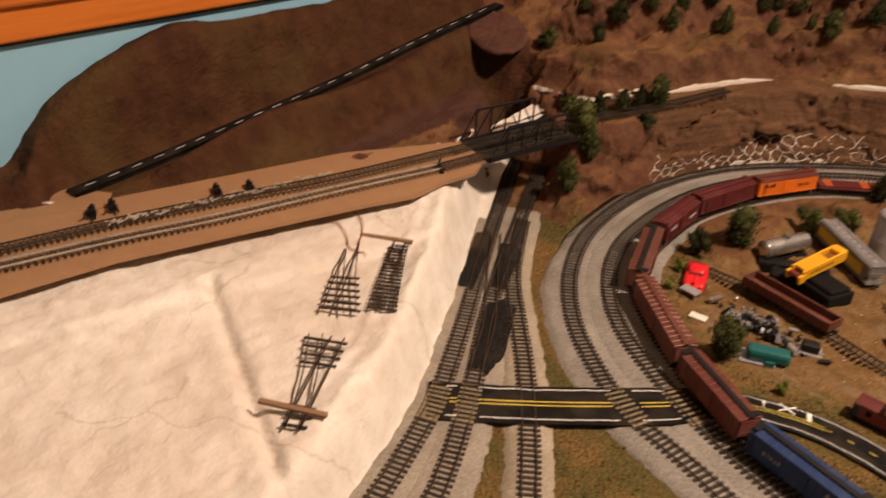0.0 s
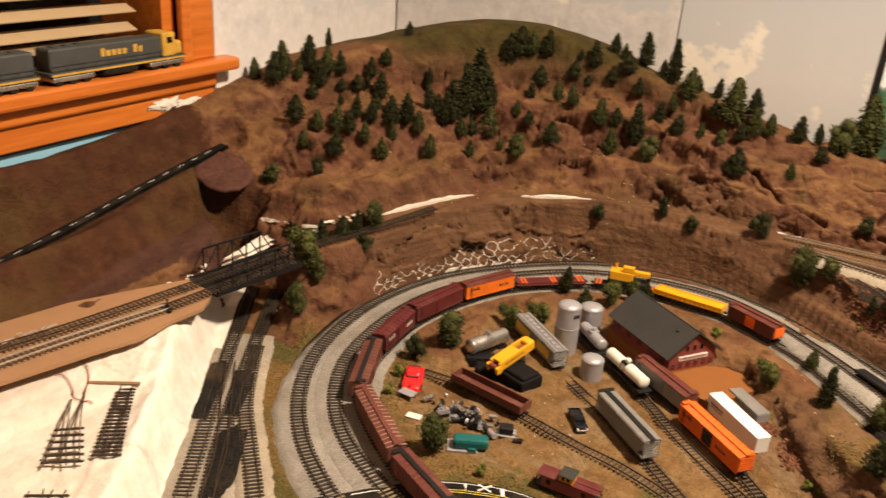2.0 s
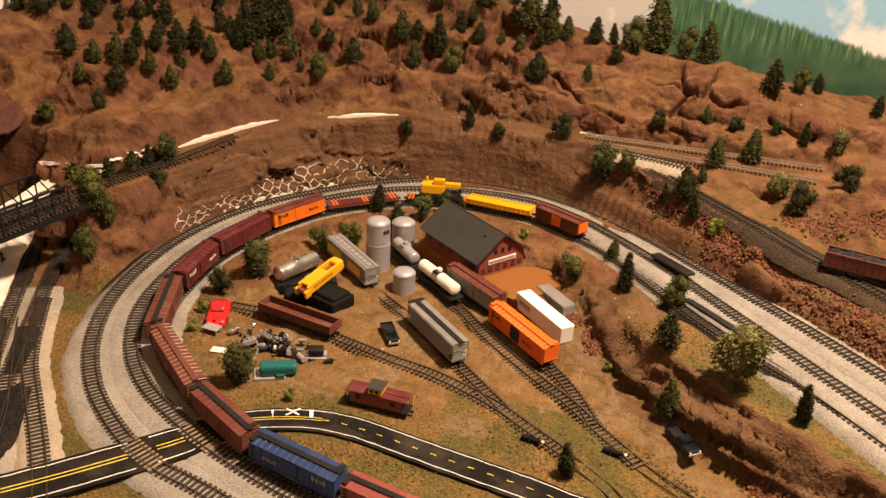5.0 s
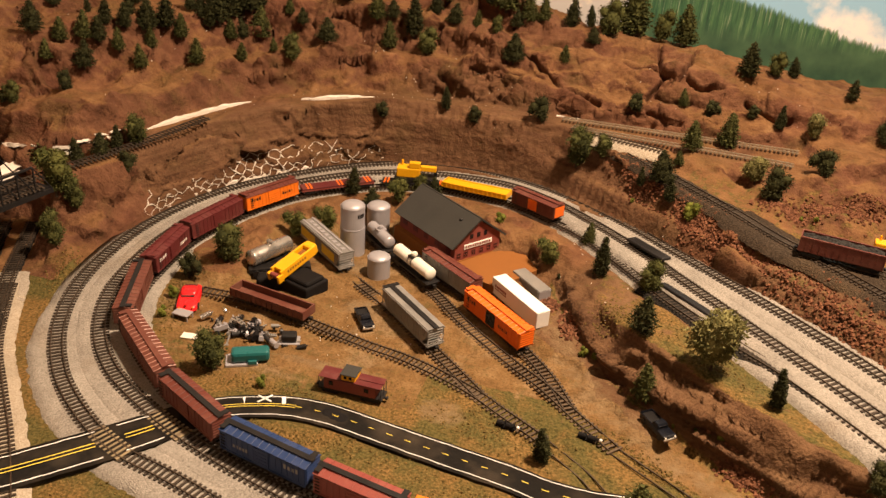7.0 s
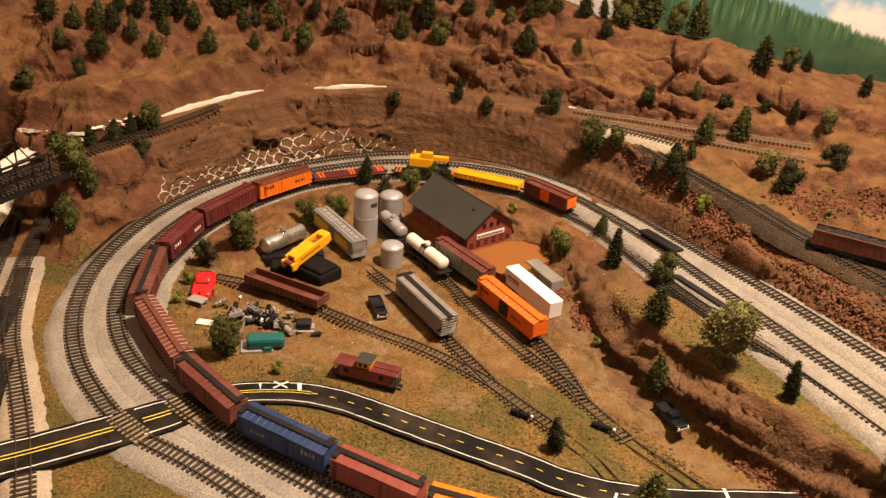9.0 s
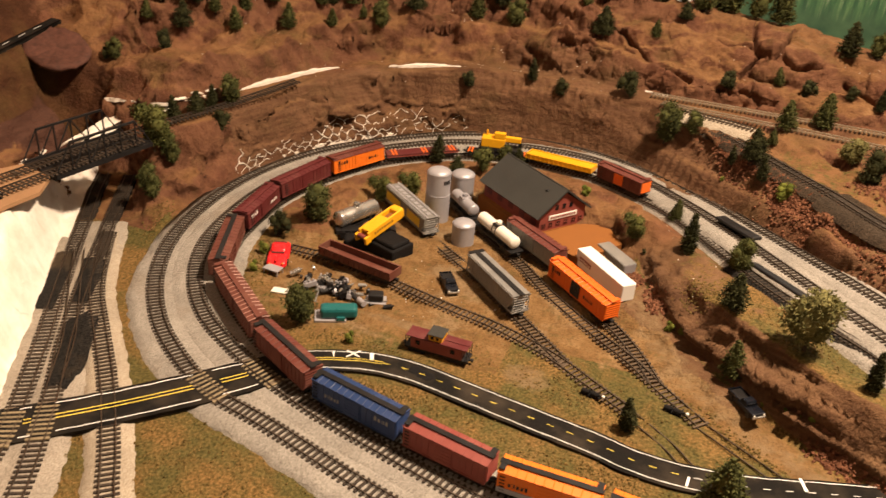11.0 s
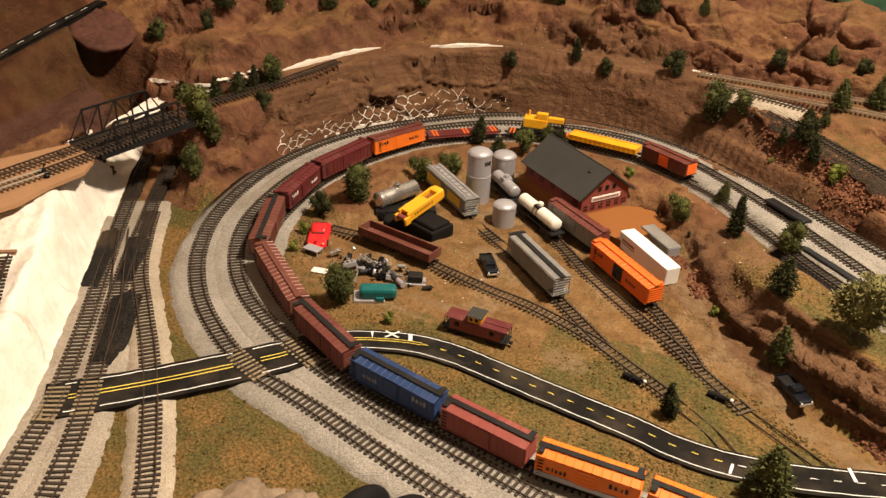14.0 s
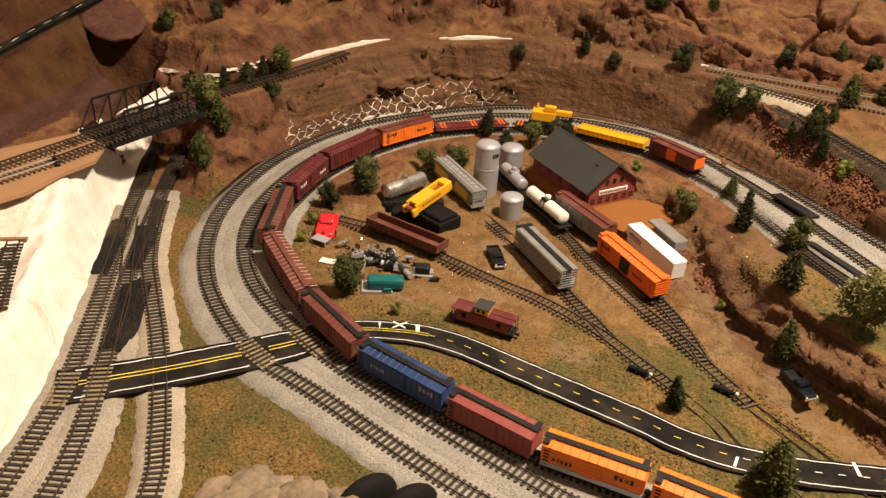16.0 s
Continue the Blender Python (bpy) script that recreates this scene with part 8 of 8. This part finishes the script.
for x, y, r in ((-0.893, 1.405, 0.009), (-0.869, 1.419, 0.011), (-0.851, 1.433, 0.010), (-0.829, 1.461, 0.009), (-0.812, 1.492, 0.008), (-1.128, 0.536, 0.009), (-1.19, 0.412, 0.006), (-1.195, 0.505, 0.006)):
    bm = fresh()
    bmesh.ops.create_icosphere(bm, subdivisions=3, radius=1)
    for v in bm.verts:
        v.co = Vector((v.co.x * 1.5, v.co.y * 0.5, v.co.z * 0.28)) * r * (1 + 0.7 * noise.noise(v.co * 2.2 + Vector((x * 90, y * 90, 0))))
    ob = tagged(part("plaster_chip", bm, FOAM, None, smooth=True), "white broken plaster crumb at the edge of the scenery", "plaster chip", "plaster chips")
    ob.matrix_basis = put(x, y, level_at(x, y) + 0.003, chip.uniform(20, 70), chip.uniform(-10, 10))


def turnout(a, b, label, z, pitch=0.0150, flare=0.030, gaps=()):
    t = thing("loose_turnout", label, "turnout", "loose turnouts on the plaster")
    L = math.hypot(b[0] - a[0], b[1] - a[1])
    main = np.array([(x, 0, 0) for x in np.linspace(-L / 2, L / 2, 30)], float)
    off = main.copy()
    off[:, 1] = flare * np.clip((main[:, 0] + L / 2) / L, 0, 1) ** 1.6
    for ln in (main, off):
        for s in (-1, 1):
            v, f = sweep(ln, s * 0.0089, 0.0022, 0.0016, 0.0024)
            sheet("rail", v, f, RAIL, t, smooth=False)
    n = int(L / pitch)
    for i in range(n):
        u = (i + 0.5) / n
        x = -L / 2 + L * u
        if any(lo < u < hi for lo, hi in gaps):
            continue
        w = 0.030 + flare * u ** 1.6
        shared("tie", tie_mesh(TIE, round(w, 3)), t, put(x, (w - 0.030) / 2, 0, random.uniform(-3, 3)))
    t.matrix_basis = put((a[0] + b[0]) / 2, (a[1] + b[1]) / 2, z, math.degrees(math.atan2(b[1] - a[1], b[0] - a[0])))
    return t


turnout((-0.845, 0.737), (-0.716, 0.575), "loose turnout with dark ties lying on the plaster", 0.094, gaps=((0.14, 0.56),))
turnout((-0.797, 0.791), (-0.676, 0.628), "dense dark loose turnout lying on the plaster", 0.092, 0.0095, 0.012)
turnout((-0.568, 0.400), (-0.664, 0.548), "loose turnout with open rails lying on the plaster", 0.091, gaps=((0.30, 0.62),))
for a, b in (((-0.628, 0.400), (-0.556, 0.440)), ((-0.842, 0.745), (-0.770, 0.790))):
    st = tagged(part("wood_strip", box(fresh(), -0.042, 0.042, -0.0035, 0.0035, 0, 0.004), STICK, None), "bare wood strip lying under a turnout", "strip")
    between(st, a, b, 0.096)


def engine(y0, y1, label, flip):
    """A long hood diesel model."""
    L = y1 - y0
    c = thing("model_locomotive", label, "locomotive", "engines on the window sill")
    h, w = L / 2, 0.028
    part("frame", box(fresh(), -h + 0.006, h - 0.006, -w, w, 0.020, 0.027, 0.002), LOCO_BLUE, c)
    part("long_hood", box(fresh(), -h + 0.012, h - 0.075, -w * 0.78, w * 0.78, 0.027, 0.073, 0.004), LOCO_BLUE, c)
    part("cab", box(fresh(), h - 0.078, h - 0.040, -w, w, 0.027, 0.080, 0.004), LOCO_YELLOW, c)
    part("nose", box(fresh(), h - 0.042, h - 0.012, -w * 0.75, w * 0.75, 0.027, 0.058, 0.006), LOCO_YELLOW, c)
    for s in (-1, 1):
        part("cab_window", box(fresh(), h - 0.066, h - 0.050, s * w - 0.0006, s * w + 0.0006, 0.057, 0.070), GLASS_DARK, c)
        lt = fresh()
        for i in range(8):
            if i != 5:
                a = -0.055 + i * 0.0145
                box(lt, a, a + 0.0105, s * w * 0.78 - 0.0005, s * w * 0.78 + 0.0005, 0.046, 0.063 if i in (0, 6) else 0.058)
        part("lettering", lt, LOCO_YELLOW, c, "yellow lettering bars")
        part("sill_stripe", box(fresh(), -h + 0.010, h - 0.010, s * w - 0.0008, s * w + 0.0008, 0.0205, 0.0245), LOCO_YELLOW, c)
        hr2 = fresh()
        rod(hr2, (-h + 0.012, s * w, 0.043), (h - 0.08, s * w, 0.043), 0.0007, 5)
        for i in range(9):
            x = -h + 0.014 + (L - 0.096) * i / 8
            rod(hr2, (x, s * w, 0.026), (x, s * w, 0.043), 0.0006, 5)
        part("handrail", hr2, LOCO_BLUE, c)
    part("fuel_tank", box(fresh(), -0.052, 0.040, -w * 0.9, w * 0.9, 0.006, 0.020, 0.004), BLACK, c)
    for i in range(3):
        part("roof_fan", rod(fresh(), (-h + 0.04 + i * 0.03, 0, 0.073), (-h + 0.04 + i * 0.03, 0, 0.0755), 0.010, 16), LOCO_BLUE, c)
    for x in (-h + 0.062, h - 0.066):
        t = part("truck", box(fresh(), x - 0.050, x + 0.050, -w * 0.95, w * 0.95, 0.008, 0.018, 0.002), STEEL, c, "silver truck side frames")
        for k2 in (-0.034, 0.0, 0.034):
            wb2 = fresh()
            for s in (-1, 1):
                rod(wb2, (x + k2, s * 0.012, 0.0105), (x + k2, s * w * 0.86, 0.0105), 0.0105, 18)
            part("wheelset", wb2, BLACK, t)
    c.matrix_basis = put(WX + 0.026, (y0 + y1) / 2, 0.4742, 270 if flip else 90)
    return c


engine(1.045, 1.425, "blue and yellow diesel locomotive model on the window sill", False)
engine(0.655, 1.035, "blue and yellow diesel locomotive model on the window sill", True)
engine(0.262, 0.642, "blue and yellow diesel locomotive model on the window sill", False)


PLASTER_DAB = [(1.38, 0.380, 0.045), (1.45, 0.372, 0.040)]
for y, z, r in PLASTER_DAB:
    bm = fresh()
    bmesh.ops.create_icosphere(bm, subdivisions=4, radius=1)
    for v in bm.verts:
        k = 1 + 0.8 * noise.noise(v.co * 3 + Vector((y * 40, 0, 0)))
        v.co = Vector((v.co.x * 0.0035, v.co.y * r * k, v.co.z * 0.012 * k))
    ob = tagged(part("plaster_dab", bm, FOAM, None, smooth=True), "white plaster smeared on the window apron", "plaster", kind="structure")
    ob.matrix_basis = put(WX + 0.0185, y, z)


def blot(name, pts, z, material, label):
    """A thin patch with an uneven edge, brushed over roadbed."""
    cx, cy2 = sum(p[0] for p in pts) / len(pts), sum(p[1] for p in pts) / len(pts)
    ring = [(px + (qx - px) * i / 8, py + (qy - py) * i / 8) for (px, py), (qx, qy) in zip(pts, pts[1:] + pts[:1]) for i in range(8)]
    outline = []
    for x, y in ring:
        k = 1 + 0.08 * noise.noise(Vector((x * 90, y * 90, 1))) + 0.06 * noise.noise(Vector((x * 260, y * 260, 4)))
        outline.append((cx + (x - cx) * k, cy2 + (y - cy2) * k))
    v5 = [(cx + (x - cx) * r, cy2 + (y - cy2) * r, z - d + 0.0003 * noise.noise(Vector((x * 300, y * 300, r * 9)))) for r, d in ((0.35, 0.0), (0.7, 0.0), (0.97, 0.0), (1.03, 0.004)) for x, y in outline] + [(cx, cy2, z)]
    c5 = len(outline)
    f5 = [(a * c5 + i, a * c5 + (i + 1) % c5, (a + 1) * c5 + (i + 1) % c5, (a + 1) * c5 + i)[::-1] for a in range(3) for i in range(c5)] + [(len(v5) - 1, i, (i + 1) % c5) for i in range(c5)]
    if sum(outline[i - 1][0] * outline[i][1] - outline[i][0] * outline[i - 1][1] for i in range(c5)) < 0:
        f5 = [q[::-1] for q in f5]
    return tagged(sheet(name, v5, f5, material, None, smooth=False), label, "paint", kind="structure")


blot("black_patch", [(-0.705, 0.868), (-0.735, 0.862), (-0.828, 1.015), (-0.812, 1.035), (-0.775, 0.995)], 0.0079, CINDER, "black painted turnout machine cover by the track")
blot("black_patch", [(-0.668, 0.905), (-0.695, 0.900), (-0.770, 1.015), (-0.752, 1.040), (-0.722, 1.02)], 0.0087, CINDER, "black painted turnout machine cover by the track")
blot("black_patch", [(-0.545, 0.720), (-0.578, 0.716), (-0.660, 0.850), (-0.655, 0.885), (-0.622, 0.880), (-0.560, 0.775)], 0.0087, CINDER, "black painted turnout machine cover by the track")
for line in (TRACK_D, TRACK_E):
    p = along(line, 0.006)
    p = p[p[:, 1] > 1.145]
    p[:, 2] += 0.0003
    tagged(bed([tuple(q) for q in p[::4]], 0.030, 0.0058, None, CINDER, "cinder_bed"), "black cinders under the bridge track", "ballast", kind="structure")

p = along(TRACK_C, 0.006)
p = p[(p[:, 0] > 0.33) & (p[:, 0] < 0.60) & (p[:, 1] > 1.1)]
tagged(bed([tuple(q) for q in p[::4]], 0.046, 0.0066, None, CINDER, "cinder_bed"), "black cinders under the bare siding", "ballast", kind="structure")

# small machines, silver scraps and loose wires on the fibreboard
for x, y, turn in ((-1.108, 0.442, -30), (-1.106, 0.474, -20), (-1.050, 0.622, -25), (-1.027, 0.669, -25), (-0.874, 0.957, 150)):
    throw(x, y, turn, SOOT).matrix_basis = put(x, y, 0.1335, turn) @ Matrix.Scale(1.1, 4)
sv, sf = [], []
scrap = random.Random(8)
for k in range(130):
    u = scrap.choice((0.10, 0.22, 0.36, 0.55, 0.70, 0.88)) + scrap.gauss(0, 0.05)
    x, y = -1.056 + 0.085 * u + scrap.gauss(0, 0.005), 0.440 + 0.380 * u
    a, b2, w = scrap.uniform(0.7, 2.0), scrap.uniform(0.0012, 0.005), scrap.uniform(0.0006, 0.0015)
    i0 = len(sv)
    for s1, s2 in ((-1, -1), (1, -1), (1, 1), (-1, 1)):
        for h in (0.1392, 0.1402 + scrap.uniform(0, 0.001)):
            sv.append((x + s1 * b2 * math.cos(a) - s2 * w * math.sin(a), y + s1 * b2 * math.sin(a) + s2 * w * math.cos(a), h))
    sf += [[i0 + q for q in f4] for f4 in ((1, 3, 5, 7), (0, 1, 3, 2), (2, 3, 5, 4), (4, 5, 7, 6), (6, 7, 1, 0))]
tagged(sheet("metal_scrap", sv, [tuple(q) for q in sf], RAIL_BRIGHT, None, smooth=False), "bright silver scraps of rail and foil along the track", "scraps", kind="stuff")
for pts in (((-0.897, 0.728), (-0.881, 0.731), (-0.858, 0.725), (-0.838, 0.715), (-0.818, 0.702), (-0.792, 0.718)), ((-0.888, 0.772), (-0.868, 0.768), (-0.849, 0.756), (-0.832, 0.738), (-0.819, 0.718))):
    lead = along([(x, y, 0) for x, y in pts], 0.006)
    lead[:, 2] = [FZ[((FX - x) ** 2 + (FY - y) ** 2).argmin()] + 0.003 for x, y in lead[:, :2]]
    v4, f4 = sweep(lead, 0.0, 0.0, 0.0014, 0.0014)
    tagged(sheet("loose_wire", v4, f4, WIRE_RED, None, smooth=True), "thin red electric wire lying on white plaster", "wire", "loose wires")
# ---- broken stone and ground litter ----
scatter = random.Random(31)


def rubble(name, patches, count, size, material, label):
    """Loose stones strewn over patches of the ground, each a jittered solid."""
    v, f = [], []
    for _ in range(count):
        x0, y0, sx, sy, turn = scatter.choice(patches)
        a, b2 = scatter.gauss(0, 0.5) * sx, scatter.gauss(0, 0.5) * sy
        c, s = math.cos(math.radians(turn)), math.sin(math.radians(turn))
        x, y = x0 + a * c - b2 * s, y0 + a * s + b2 * c
        z = level_at(x, y)
        r = size * scatter.uniform(0.5, 1.4)
        rot = Euler((scatter.uniform(0, 6), scatter.uniform(0, 6), scatter.uniform(0, 6))).to_matrix()
        k = len(v)
        for d in ((1, 0, 0), (-1, 0, 0), (0, 1, 0), (0, -1, 0), (0, 0, 1), (0, 0, -1)):
            q = rot @ Vector(d) * r * scatter.uniform(0.6, 1.2)
            v.append((x + q.x, y + q.y, z + r * 0.3 + q.z))
        f += [[k + i for i in t] for t in ((0, 2, 4), (2, 1, 4), (1, 3, 4), (3, 0, 4), (2, 0, 5), (1, 2, 5), (3, 1, 5), (0, 3, 5))]
    return tagged(sheet(name, v, f, material, None, smooth=False), label, "rubble", kind="stuff")


STONE_RED = foliage_mat("red_stone", (0.10, 0.040, 0.022), (0.24, 0.105, 0.058))
TURF_BITS = foliage_mat("turf_bits", (0.085, 0.062, 0.019), (0.21, 0.140, 0.048))
rubble("talus", [(0.62, 1.38, 0.16, 0.05, -52), (0.47, 1.53, 0.12, 0.05, -52), (0.40, 1.63, 0.06, 0.03, -50), (0.72, 1.25, 0.14, 0.06, -52), (0.30, 1.73, 0.06, 0.02, -45)], 3600, 0.0034, STONE_RED, "red brown broken stone on the cut bank")
rubble("talus", [(0.66, 1.68, 0.09, 0.035, -20), (0.585, 1.665, 0.06, 0.03, -30), (0.75, 1.70, 0.10, 0.04, -10)], 1500, 0.0040, STONE_RED, "red brown broken stone above the coal spur")
rubble("talus", [(0.205, 1.325, 0.045, 0.016, -75), (0.49, 1.035, 0.045, 0.016, -38), (0.56, 0.985, 0.05, 0.014, -25), (0.16, 1.40, 0.02, 0.015, -60)], 900, 0.0036, STONE_RED, "red brown broken stone at the foot of the bank")
lawn = [(-0.30, 0.66, 0.14, 0.10, 0), (-0.10, 0.62, 0.15, 0.07, 0), (-0.48, 0.62, 0.05, 0.09, 40), (-0.62, 1.0, 0.03, 0.12, 35), (-0.72, 1.18, 0.04, 0.07, 30), (0.12, 1.02, 0.14, 0.05, -15), (-0.12, 0.91, 0.16, 0.02, 0), (0.2, 0.87, 0.12, 0.025, 0), (0.36, 1.02, 0.10, 0.02, -35), (-0.50, 1.18, 0.03, 0.10, 20), (-0.20, 1.0, 0.12, 0.02, 0), (0.44, 1.22, 0.10, 0.08, -50), (0.28, 1.30, 0.05, 0.05, 0)]
rubble("white_litter", [(-0.75, 1.80, 0.35, 0.22, 20), (-0.25, 1.98, 0.30, 0.12, 0), (0.35, 2.05, 0.35, 0.08, 0), (0.3, 1.55, 0.25, 0.25, 0), (-0.25, 1.2, 0.2, 0.15, 0)], 260, 0.0013, FOAM, "specks of white plaster on the hill")
rubble("turf_tuft", lawn, 3800, 0.0020, TURF_BITS, "coarse tan and olive turf foam on the ground")
